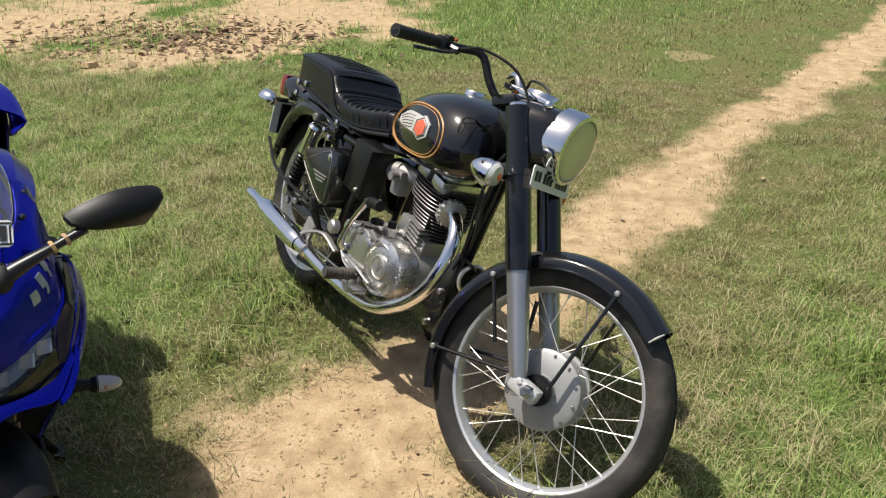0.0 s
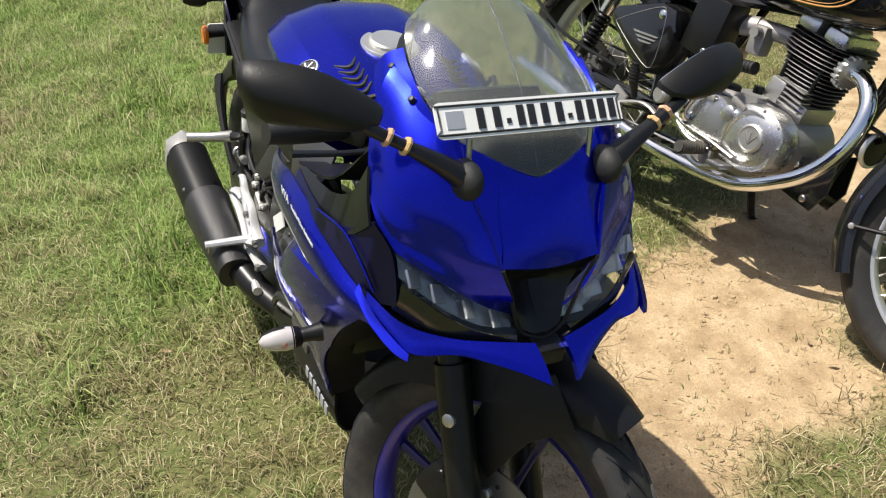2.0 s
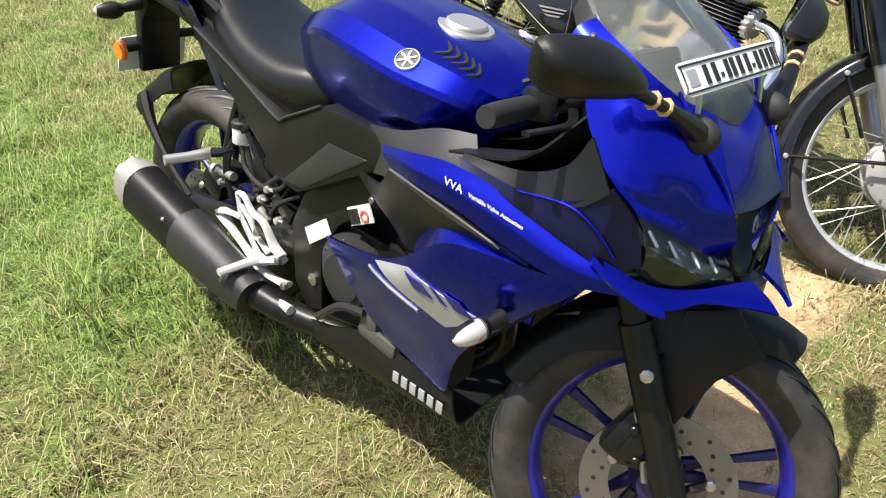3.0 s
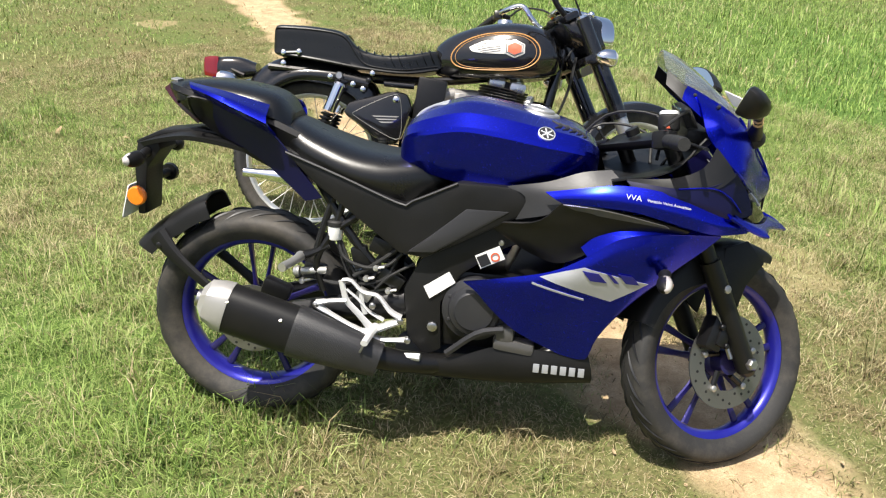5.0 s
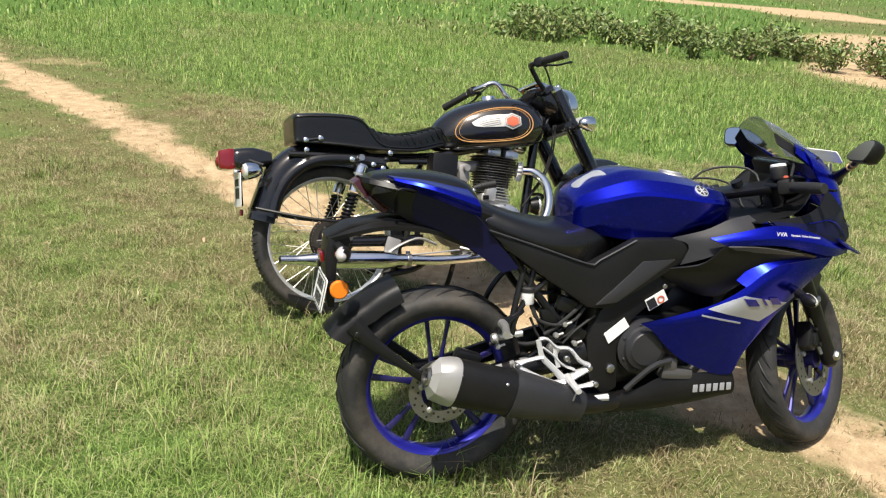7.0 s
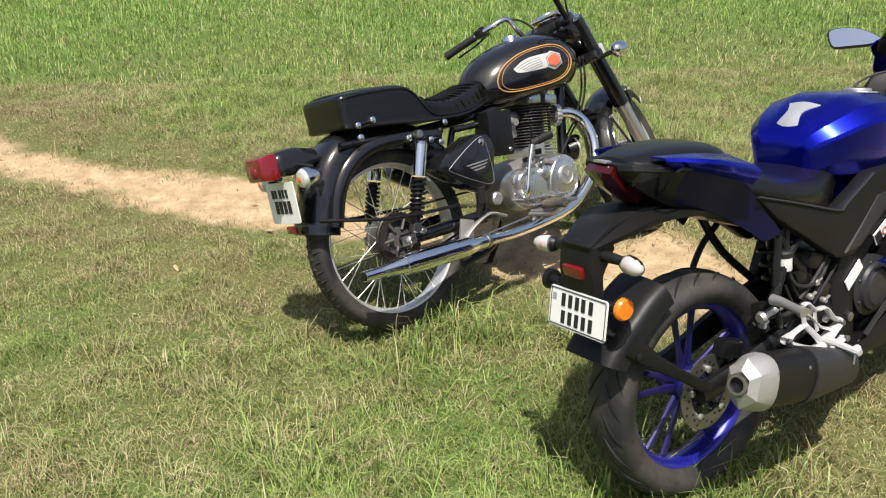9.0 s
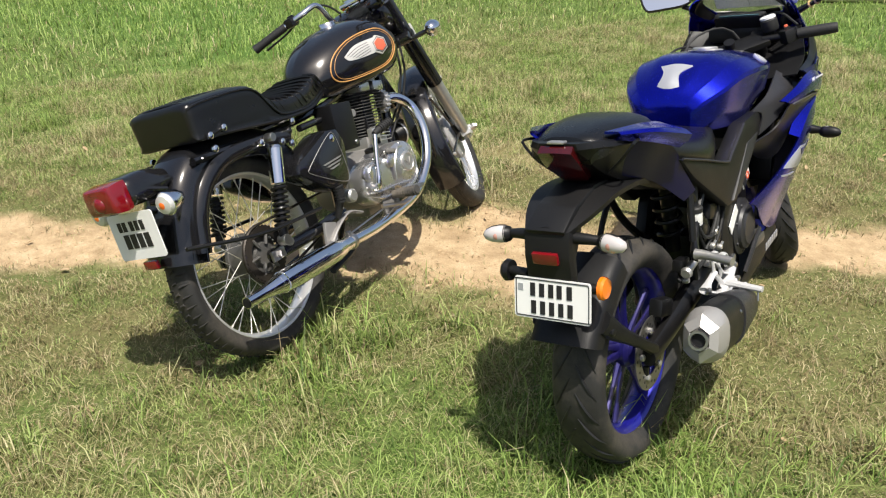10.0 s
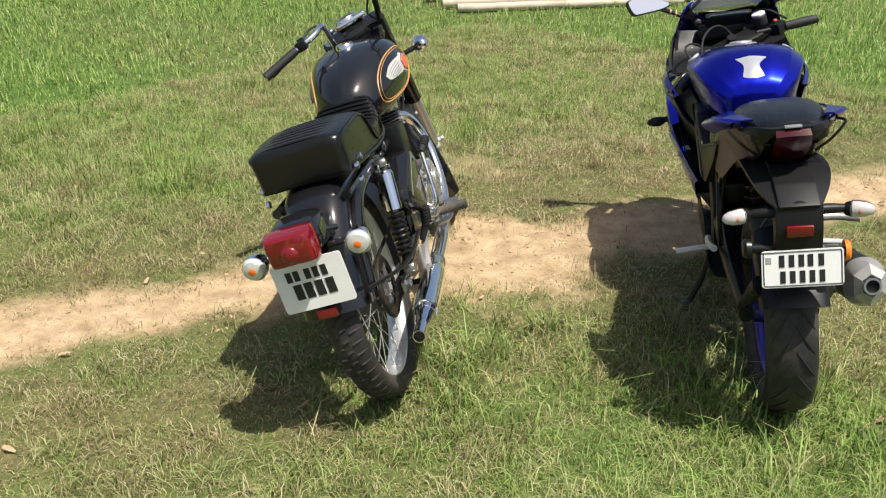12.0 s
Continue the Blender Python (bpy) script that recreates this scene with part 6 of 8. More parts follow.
def road_bike():
    bike = thing("roadster_motorcycle", ROAD, "black classic motorcycle with chrome exhaust leaning on its stand", "motorcycle")
    P = lambda name, geo, mat, label="", m=None, sharp=38.0, under=None: part(name, geo, mat, under or bike, label, m, sharp)
    T = ROAD_TURN
    FX, FZ, RX, RZ = 0.734, 0.303, -0.632, 0.342
    FF = 0.700
    spoked_wheel(bike, (FX, 0, FZ), T, 0.329, 0.082, 0.104, False)
    spoked_wheel(bike, (RX, 0, RZ), None, 0.319, 0.094, 0.074, True, "hub_dark")
    # front end
    up = np.array((-math.sin(radians(25.6)), 0, math.cos(radians(25.6))))
    for s in (-1, 1):
        base = np.array((FF - 0.006, 0.100 * s, FZ))
        P("fork_slider", join(tube([base - 0.03 * up, base - 0.02 * up, base + 0.02 * up, base + 0.27 * up, base + 0.29 * up], [0.018, 0.026, 0.028, 0.0285, 0.030], 18, 12)), "fork_silver", "silver lower fork leg", T)
        P("fork_cover", join(bar(base + 0.28 * up, base + 0.52 * up, 0.0335, 20), bar(base + 0.52 * up, base + 0.535 * up, 0.036, 20), bar(base + 0.535 * up, base + 0.70 * up, 0.0325, 20)), "black_gloss", "gloss black fork cover", T)
        P("fork_cap", disc_along(base + 0.70 * up, base + up, [(0.022, 0), (0.022, 0.010), (0.014, 0.014), (0.003, 0.014)], 8), "chrome", "", T)
        P("axle_clamp", join(box(base + (0.022, 0, -0.003), (0.085, 0.045, 0.042), 0.012, (0, 12, 0)), bolt(base + (0.01, 0.022 * s, 0.012), (0, s, 0), 0.008)), "silver", "", T)
        P("indicator_stalk", bar((0.44, 0.12 * s, 0.757), (0.44, 0.190 * s, 0.757), 0.010), "black_gloss", "", T)
        bullet_lamp(bike, (0.445, 0.212 * s, 0.757), (0.985, 0.0, -0.05) if s > 0 else (0.985, 0.0, -0.05), 0.034, 0.085, T)
    P("axle_nut", disc_along((FX, -0.10, FZ), (FX, -1, FZ), [(0.016, 0.02), (0.016, 0.040), (0.010, 0.046), (0.008, 0.055), (0.001, 0.055)], 6), "steel", "", T)
    P("axle_collar", lathe([(0.040, -0.072), (0.040, -0.060), (0.034, -0.056)], 24, at=(FX, 0, FZ)), "black_satin", "", T)
    P("brake_plate_arm", join(bar((FX - 0.02, -0.062, FZ - 0.02), (FX - 0.075, -0.066, FZ + 0.05), 0.009, 8), bar((FX - 0.075, -0.066, FZ + 0.05), (FX - 0.095, -0.066, FZ + 0.20), 0.006, 8)), "black_satin", "", T)
    R = 0.352
    line = [(FX + R * math.cos(a), FZ + R * math.sin(a)) for a in np.radians(np.linspace(206, 50, 12))]
    guard, rows = mudguard(line, 0.062, 0.045)
    g = P("front_mudguard", guard, "black_gloss", "gloss black front mudguard with a chipped edge", T)
    for s in (-1, 1):
        P("mudguard_bead", tube([r[0] if s < 0 else r[-1] for r in rows], 0.0035, 6, 60), "black_gloss", "", T, under=None)
        for a, hub in ((186, (FX - 0.03, FZ + 0.02)), (74, (FX + 0.03, FZ + 0.02)), (138, (FX - 0.15, FZ + 0.06))):
            e = np.array((FX + 0.318 * math.cos(radians(a)), 0.064 * s, FZ + 0.318 * math.sin(radians(a))))
            P("mudguard_stay", bar((hub[0], 0.082 * s, hub[1]), e, 0.0055, 8), "black_gloss", "black mudguard stay", T)
            P("stay_bolt", bolt(e + (0, 0.006 * s, 0), (0, s, 0), 0.0075), "alloy", "", T)
    P("chipped_paint", tube([rows[-1][0] + (0.002, -0.002, 0), rows[-1][1] + (0.003, -0.003, 0), rows[-1][2] + (0.003, -0.001, 0.001)], [0.002, 0.0030, 0.002], 5, 9), "silver_badge", "pale chipped lip", T, under=None)
    # headlamp and nacelle
    hx, hz = 0.545, 0.888
    tip = Matrix.Translation((hx, 0, hz)) @ Matrix.Rotation(radians(4), 4, "Y") @ Matrix.Translation((-hx, 0, -hz))
    TT = T @ tip
    P("headlamp_shell", lathe([(0.001, -0.165), (0.050, -0.150), (0.078, -0.110), (0.090, -0.055), (0.092, -0.022)], 36, "x", (hx, 0, hz)), "black_gloss", "gloss black headlamp shell", TT)
    rim = P("headlamp_rim", lathe([(0.092, -0.062), (0.0965, -0.058), (0.0990, -0.012), (0.095, 0.003), (0.085, 0.006), (0.083, 0.000), (0.088, -0.020)], 48, "x", (hx, 0, hz), True), "chrome", "chromed headlamp rim", TT)
    P("headlamp_bowl", lathe([(0.083, -0.002), (0.070, -0.024), (0.045, -0.045), (0.012, -0.055), (0.001, -0.055)], 36, "x", (hx, 0, hz)), "white_lamp", "", TT)
    lens = [(0.083, 0.002), (0.075, 0.010), (0.05, 0.020), (0.02, 0.025), (0.001, 0.026)]
    lens_ob = P("headlamp_lens", lathe(lens + [(r, x - 0.004) for r, x in reversed(lens)], 40, "x", (hx, 0, hz)), "lamp_glass", "clear domed headlamp lens", TT)
    lens_ob.visible_shadow = False
    P("nacelle", body([(x, [(0, t), (-hw * 0.6, t - 0.006), (-hw, t - 0.04), (-hw, b + 0.03), (-hw * 0.6, b), (0, b)]) for x, t, hw, b in ((0.31, 0.950, 0.055, 0.90), (0.345, 0.966, 0.088, 0.86), (0.40, 0.972, 0.104, 0.83), (0.46, 0.972, 0.098, 0.80), (0.515, 0.965, 0.084, 0.81))], 20, 20), "black_gloss", "black headlamp nacelle", T)
    P("instrument_panel", join(box((0.385, 0, 0.978), (0.13, 0.115, 0.014), 0.006, (0, 4, 0))), "chrome", "chromed instrument panel", T)
    P("speedometer", lathe([(0.001, 0.012), (0.040, 0.012), (0.044, 0.008), (0.046, 0.0), (0.046, -0.02)], 32, "z", (0.395, 0.010, 0.985)), "dash", "round speedometer", T)
    P("speedometer_ring", lathe([(0.043, 0.010), (0.047, 0.013), (0.050, 0.008), (0.050, -0.015), (0.045, -0.010)], 32, "z", (0.395, 0.010, 0.985), True), "chrome", "", T)
    P("pilot_lamp", join(*[ball((0.455, y, 0.968), (0.014, 0.014, 0.014)) for y in (-0.070, 0.070)]), "chrome", "", T)
    P("ignition_knob", join(ball((0.34, -0.045, 0.978), (0.010, 0.010, 0.009)), ball((0.345, 0.05, 0.978), (0.009, 0.009, 0.010))), "orange", "", T)
    for s in (-1, 1):
        pts = [(0.350, 0.050 * s, 0.945), (0.322, 0.094 * s, 0.938), (0.282, 0.102 * s, 0.972), (0.238, 0.112 * s, 1.026), (0.188, 0.160 * s, 1.018), (0.172, 0.250 * s, 1.005), (0.150, 0.379 * s, 0.984)]
        P("handlebar", tube(pts, 0.0110, 12, 60), "chrome" if s > 0 else "black_satin", "chromed handlebar half" if s > 0 else "black handlebar half", T)
        q = catmull(pts, 60)
        P("hand_grip", tube([q[41], q[42], q[50], q[58], q[59]], [0.0145, 0.0155, 0.015, 0.0155, 0.017], 16, 16), "rubber_clean", "ribbed black hand grip", T)
        for k in range(43, 58, 2):
            P("grip_rib", tube([q[k], q[k] + (q[k + 1] - q[k]) * 0.35], 0.0163, 14), "rubber_clean", "", T)
        P("switch_box", join(box(q[38], (0.036, 0.042, 0.036), 0.010, (0, 0, -20 * s)), box(q[37] + (0.01, 0, 0.018), (0.02, 0.025, 0.012), 0.004)), "black_satin", "black switch box", T)
        P("hand_lever", tube([q[37] + (0.045, 0, -0.006), q[44] + (0.060, 0.0, -0.016), q[52] + (0.055, 0, -0.020), q[56] + (0.050, 0, -0.022)], [0.008, 0.0065, 0.006, 0.008], 8, 16, flat=0.65), "black_satin", "black hand lever", T)
        P("lever_perch", bar(q[37], q[37] + (0.05, 0, -0.006), 0.010, 8), "black_satin", "", T)
        P("control_cable", tube([q[37] + (0.05, 0, 0), q[33] + (0.085, -0.02 * s, 0.02), (0.36, 0.10 * s, 1.01), (0.42, 0.06 * s, 0.90), (0.36, 0.03 * s, 0.78)], 0.0042, 6, 30), "rubber_clean", "", T)
    P("kill_switch", box((0.190, -0.180, 1.033), (0.010, 0.012, 0.008), 0.003), "red_badge", "red switch", T)
    rows = [(x, 0.002, 0.014, 0.026) for x in (-0.098, -0.078, -0.045, -0.025, -0.005, 0.035, 0.055, 0.075, 0.095)]
    m = T @ Matrix.Translation((0.520, -0.010, 0.790)) @ Matrix.Rotation(radians(90), 4, "Z") @ Matrix.Rotation(radians(80), 4, "X")
    plate("front_number_plate", bike, m, 0.240, 0.056, rows, "white front number plate with black bars", False)
    P("plate_mount", join(bar((0.50, -0.06, 0.80), (0.46, -0.06, 0.82), 0.006, 6), bar((0.50, 0.04, 0.80), (0.46, 0.04, 0.82), 0.006, 6)), "steel", "", T)
    P("yoke", join(box((0.43, 0, 0.775), (0.07, 0.25, 0.035), 0.012, (0, -26, 0)), box((0.345, 0, 0.94), (0.07, 0.22, 0.03), 0.012, (0, -26, 0))), "black_gloss", "", T)
    # frame
    P("down_tube", tube([(0.385, 0, 0.86), (0.345, 0, 0.70), (0.285, 0, 0.42), (0.265, 0, 0.30)], 0.021, 12), "black_gloss", "black frame down tube")
    P("head_lug", bar((0.425, 0, 0.78), (0.355, 0, 0.93), 0.030, 16), "black_gloss")
    P("frame_rail", join(*[tube([(0.34, 0.03 * s, 0.75), (0.10, 0.05 * s, 0.71), (-0.15, 0.07 * s, 0.68), (-0.45, 0.10 * s, 0.68), (-0.80, 0.10 * s, 0.70)], 0.013, 8) for s in (-1, 1)], *[tube([(-0.16, 0.09 * s, 0.68), (-0.24, 0.10 * s, 0.50), (-0.28, 0.10 * s, 0.30)], 0.013, 8) for s in (-1, 1)]), "black_gloss", "black frame rails")
    P("engine_plate", both(prism([(0.30, 0.40), (0.20, 0.36), (0.17, 0.26), (0.28, 0.24), (0.31, 0.30)], -0.045, -0.038, 0.002)), "black_gloss")
    P("engine_plate_bolt", join(*[bolt((x, -0.050, z), (0, -1, 0), 0.010) for x, z in ((0.285, 0.375), (0.255, 0.265), (0.20, 0.34))]), "steel")
    P("horn", join(disc_along((0.345, 0.0, 0.44), (1, -0.1, 0.42), [(0.03, -0.03), (0.042, 0), (0.046, 0.008), (0.046, 0.012), (0.01, 0.014)], 24)), "black_satin", "round black horn")
    P("horn_ring", disc_along((0.345, 0.0, 0.44), (1, -0.1, 0.42), [(0.047, 0.004), (0.049, 0.010), (0.045, 0.016), (0.040, 0.0150), (0.043, 0.008)], 24, True), "chrome_worn")
    P("horn_bracket", tube([(0.345, -0.01, 0.455), (0.375, -0.02, 0.478), (0.345, -0.03, 0.492), (0.300, -0.015, 0.490)], 0.005, 6, 14, flat=1.6), "black_satin", "bent black horn bracket")
    for y in (-0.045, -0.065):
        P("front_cable", tube([(0.415, y - 0.03, 0.80), (0.395, y - 0.03, 0.68), (0.360, y, 0.57), (0.315, y + 0.03, 0.50), (0.27, y + 0.05, 0.44)], 0.0045, 6, 24), "rubber_clean", "black control cable")
    # engine
    cyl = lambda f: np.array((0.108 + 0.034 * f, 0, 0.462 + 0.20 * f))
    P("cylinder_core", tube([cyl(0), cyl(1.15)], 0.062, 24), "fin_black", "dark finned cylinder")
    for i in range(16):
        f = 0.17 + 0.83 * i / 15
        c = cyl(f)
        w = 0.070 + 0.018 * min(1, max(0, (f - 0.20) / 0.5)) + (0.008 if f > 0.66 else 0)
        ring = lambda k, dz: np.array([(k * w * 1.06 * math.copysign(abs(math.cos(a)) ** 0.72, math.cos(a)), k * w * math.copysign(abs(math.sin(a)) ** 0.72, math.sin(a)), dz) for a in np.linspace(0, 2 * np.pi, 28, endpoint=False)])
        fin = loft([ring(0.5, -0.0030), ring(0.985, -0.0016), ring(1.0, 0.0), ring(0.985, 0.0016), ring(0.5, 0.0030)])
        fin = xf(fin, pose(c[0], 0, c[2], 0, 9, 0))
        P("cooling_fin", fin, "fin_black", "thin dark cooling fin" if i == 0 else "")
        P("fin_edge", xf(tube(ring(1.0, 0.0), 0.0012, 4, 56, closed=True), pose(c[0], 0, c[2], 0, 9, 0)), "fin_edge")
    P("fin_post_bolt", join(*[bar(np.array((x, y, 0)) + cyl(0.3) * (1, 0, 1) - (0.12, 0, 0), np.array((x, y, 0)) + cyl(1.0) * (1, 0, 1) - (0.12, 0, 0), 0.006, 8) for x in (0.07, 0.17) for y in (-0.070, 0.070)]), "black_satin")
    P("cylinder_base", join(box(cyl(0.05), (0.135, 0.14, 0.050), 0.010, (0, 12, 0)), box((0.082, -0.082, 0.502), (0.050, 0.026, 0.060), 0.006, (0, 12, 0))), "alloy", "silver cylinder base")
    for k in range(5):
        P("base_fin", box((0.128, -0.070, 0.474 + 0.013 * k), (0.085, 0.045, 0.004), 0.001, (0, 12, 0)), "alloy")
    for x, z in ((0.108, 0.704), (0.192, 0.686)):
        P("rocker_cover", join(box((x, -0.02, z - 0.018), (0.066, 0.150, 0.040), 0.012, (0, 12, 0)), xf(ball((0, 0, 0), (0.030, 0.062, 0.024)), pose(x, -0.020, z + 0.004, 0, 12, 0))), "alloy_clean", "bright rocker cover")
        P("head_bolt", join(*[bolt((x, y, z + 0.018 - abs(y + 0.02) * 0.12), (0, 0, 1), 0.008, 0.008) for y in (-0.07, -0.03)]), "steel")
    P("carburettor", join(bar((0.05, -0.02, 0.63), (-0.06, -0.05, 0.63), 0.024, 14), box((-0.035, -0.06, 0.60), (0.05, 0.05, 0.08), 0.012), bar((-0.03, -0.08, 0.62), (-0.03, -0.11, 0.62), 0.014, 12), bar((-0.06, -0.05, 0.63), (-0.13, -0.07, 0.62), 0.028, 14)), "alloy_dull", "carburettor")
    oval = lambda cx, cz, rx, rz, y, n=36: np.array([(cx + rx * math.copysign(abs(math.cos(a)) ** 0.85, math.cos(a)), y, cz + rz * math.copysign(abs(math.sin(a)) ** 0.85, math.sin(a))) for a in np.linspace(0, 2 * np.pi, n, endpoint=False)])
    P("crankcase", loft([oval(0.03, 0.365, 0.165, 0.098, -0.09), oval(0.03, 0.365, 0.175, 0.105, -0.06), oval(0.03, 0.365, 0.175, 0.105, 0.06), oval(0.03, 0.365, 0.165, 0.098, 0.10)]), "alloy_dull", "dull alloy crankcase")
    P("timing_cover", loft([oval(0.105, 0.372, 0.098, 0.086, -0.085), oval(0.105, 0.372, 0.101, 0.088, -0.13), oval(0.105, 0.372, 0.096, 0.083, -0.148), oval(0.105, 0.372, 0.084, 0.071, -0.155), oval(0.105, 0.372, 0.050, 0.044, -0.163), oval(0.105, 0.372, 0.01, 0.01, -0.164)]), "alloy_clean", "polished timing cover")
    P("gearbox_cover", loft([oval(-0.060, 0.368, 0.100, 0.080, -0.085), oval(-0.060, 0.368, 0.102, 0.082, -0.135), oval(-0.060, 0.368, 0.094, 0.074, -0.150), oval(-0.065, 0.368, 0.05, 0.045, -0.157), oval(-0.065, 0.368, 0.01, 0.01, -0.158)]), "alloy_clean", "polished gearbox cover")
    P("cover_badge", lathe([(0.038, -0.150), (0.038, -0.168), (0.032, -0.171), (0.030, -0.168), (0.001, -0.168)], 32, at=(0.118, 0, 0.376)), "alloy", "round cast emblem")
    P("emblem_shape", join(*[box((0.118 + 0.010 * k, -0.1685, 0.376), (0.004, 0.004, 0.032), 0.001, (0, 35 * k, 0)) for k in (-1, 0, 1)]), "alloy_dull")
    for i in range(9):
        a = 2 * math.pi * i / 9
        P("cover_screw", bolt((0.105 + 0.091 * math.cos(a), -0.148, 0.372 + 0.078 * math.sin(a)), (0, -1, 0), 0.0065, 0.004), "steel")
    P("cover_ridge", tube([(-0.165, -0.148, 0.35), (-0.10, -0.160, 0.335), (0.0, -0.165, 0.325), (0.09, -0.166, 0.31)], 0.006, 6, 16, flat=0.6), "alloy_clean", "cast ridge on the cover")
    P("cover_boss", join(disc_along((0.02, -0.150, 0.41), (0.02, -1, 0.41), [(0.022, 0), (0.022, 0.012), (0.015, 0.016), (0.002, 0.016)], 18), disc_along((-0.12, -0.145, 0.41), (-0.12, -1, 0.41), [(0.030, 0), (0.030, 0.010), (0.022, 0.014), (0.002, 0.014)], 18)), "alloy_clean", "round cast boss")
    P("cover_slot", join(box((0.045, -0.160, 0.445), (0.05, 0.012, 0.016), 0.004, (0, 20, 0)), box((-0.05, -0.156, 0.43), (0.03, 0.012, 0.02), 0.004)), "alloy_dull")
    for pts in ([(0.19, -0.150, 0.375), (0.17, -0.156, 0.315), (0.11, -0.160, 0.292), (0.04, -0.158, 0.300)], [(0.03, -0.157, 0.335), (0.045, -0.162, 0.395), (0.09, -0.160, 0.438), (0.15, -0.152, 0.430)], [(-0.145, -0.150, 0.395), (-0.10, -0.158, 0.430), (-0.03, -0.156, 0.432)], [(-0.14, -0.150, 0.330), (-0.08, -0.158, 0.306), (0.0, -0.158, 0.300)]):
        P("cast_web", tube(pts, [0.003, 0.006, 0.006, 0.003], 6, 18, flat=0.7), "alloy_clean", "raised cast web")
    for x, z in ((-0.145, 0.365), (-0.115, 0.315), (-0.03, 0.293), (0.02, 0.446), (-0.06, 0.444)):
        P("cover_stud", bolt((x, -0.146, z), (0, -1, 0), 0.0075, 0.006), "steel", "steel cover screw")
    P("oil_cap", join(disc_along((-0.02, -0.12, 0.465), (-0.02, -0.12, 1), [(0.022, 0), (0.022, 0.012), (0.016, 0.016)], 14), disc_along((0.05, -0.11, 0.478), (0.05, -0.11, 1), [(0.014, 0), (0.014, 0.02)], 10)), "black_satin")
    P("sump", box((0.03, 0, 0.262), (0.20, 0.13, 0.05), 0.018), "alloy_dull", "dusty sump")
    P("kick_lever", tube([(-0.105, -0.160, 0.352), (-0.108, -0.178, 0.37), (-0.075, -0.176, 0.45), (-0.030, -0.168, 0.526)], [0.014, 0.009, 0.008, 0.010], 10, 16), "chrome", "chromed kick start lever")
    P("kick_pedal", join(tube([(-0.032, -0.168, 0.530), (0.0, -0.172, 0.537), (0.065, -0.178, 0.546)], [0.010, 0.015, 0.015], 12, 8), *[bar((0.000 + 0.012 * k, -0.1725 - 0.001 * k, 0.5372 + 0.0015 * k), (0.005 + 0.012 * k, -0.1729 - 0.001 * k, 0.5378 + 0.0015 * k), 0.017, 12) for k in range(6)]), "rubber_clean", "folded rubber kick pedal")
    # exhaust
    P("exhaust_flange", disc_along((0.234, -0.050, 0.600), (0.30, -0.075, 0.588), [(0.026, -0.01), (0.040, 0.0), (0.042, 0.010), (0.038, 0.020), (0.026, 0.024)], 14), "alloy", "finned exhaust flange")
    for i in range(16):
        a = 2 * math.pi * i / 16
        q = np.array((0.240, -0.053, 0.598)) + 0.040 * math.cos(a) * np.array((0.30, 0.955, 0)) + 0.040 * math.sin(a) * np.array((0.22, -0.02, 0.97))
        P("flange_tooth", box(q, (0.022, 0.008, 0.008), 0.002, (0, 10, -18)), "alloy")
    P("exhaust_pipe", tube([(0.235, -0.053, 0.602), (0.300, -0.076, 0.592), (0.346, -0.100, 0.540), (0.349, -0.122, 0.455), (0.312, -0.136, 0.375), (0.235, -0.148, 0.305), (0.10, -0.155, 0.246), (-0.15, -0.158, 0.232), (-0.37, -0.162, 0.247)], 0.0205, 16, 70), "chrome", "chromed exhaust pipe")
    P("silencer", tube([(-0.325, -0.161, 0.2435), (-0.345, -0.1615, 0.245), (-0.40, -0.163, 0.249), (-0.415, -0.163, 0.250), (-0.69, -0.167, 0.269), (-0.705, -0.167, 0.270), (-0.715, -0.167, 0.271), (-0.735, -0.1675, 0.272), (-0.74, -0.1675, 0.2725), (-0.872, -0.169, 0.281)], [0.024, 0.025, 0.0365, 0.038, 0.038, 0.038, 0.036, 0.028, 0.019, 0.0185], 22, 60), "chrome", "long chromed silencer")
    # Black disc closes the pipe and paints the shade of its bore.
    P("silencer_bore", disc_along((-0.868, -0.169, 0.281), (-1.868, -0.183, 0.349), [(0.0155, 0.0055), (0.001, 0.0055), (0.001, 0)], 16), "ink", "dark tailpipe mouth")
    P("silencer_clamp", join(bar((-0.330, -0.161, 0.244), (-0.345, -0.1615, 0.245), 0.028, 16), box((-0.338, -0.161, 0.272), (0.016, 0.016, 0.02), 0.003)), "steel")
    P("exhaust_bracket", join(box((-0.40, -0.14, 0.30), (0.06, 0.012, 0.08), 0.004, (0, 20, 0)), tube([(-0.20, -0.13, 0.30), (-0.28, -0.14, 0.33), (-0.36, -0.145, 0.31), (-0.42, -0.15, 0.28)], 0.012, 8, flat=0.5)), "alloy_dull", "alloy foot rest bracket")
    rest = P("foot_rest", tube([(-0.02, -0.15, 0.295), (-0.016, -0.20, 0.297), (-0.016, -0.262, 0.300)], [0.016, 0.017, 0.016], 12, 10), "grip_grey", "ribbed rubber foot rest")
    for k in range(8):
        P("rest_rib", bar((-0.016, -0.175 - 0.011 * k, 0.2965), (-0.016, -0.180 - 0.011 * k, 0.2967), 0.019, 12), "grip_grey", under=rest)
    P("foot_rest_bracket", box((-0.04, -0.145, 0.27), (0.10, 0.016, 0.05), 0.005), "alloy_dull")
    P("brake_pedal", join(tube([(-0.10, -0.15, 0.28), (0.0, -0.185, 0.255), (0.07, -0.19, 0.275)], 0.008, 8), box((0.075, -0.195, 0.285), (0.05, 0.05, 0.014), 0.005)), "steel", "steel brake pedal")
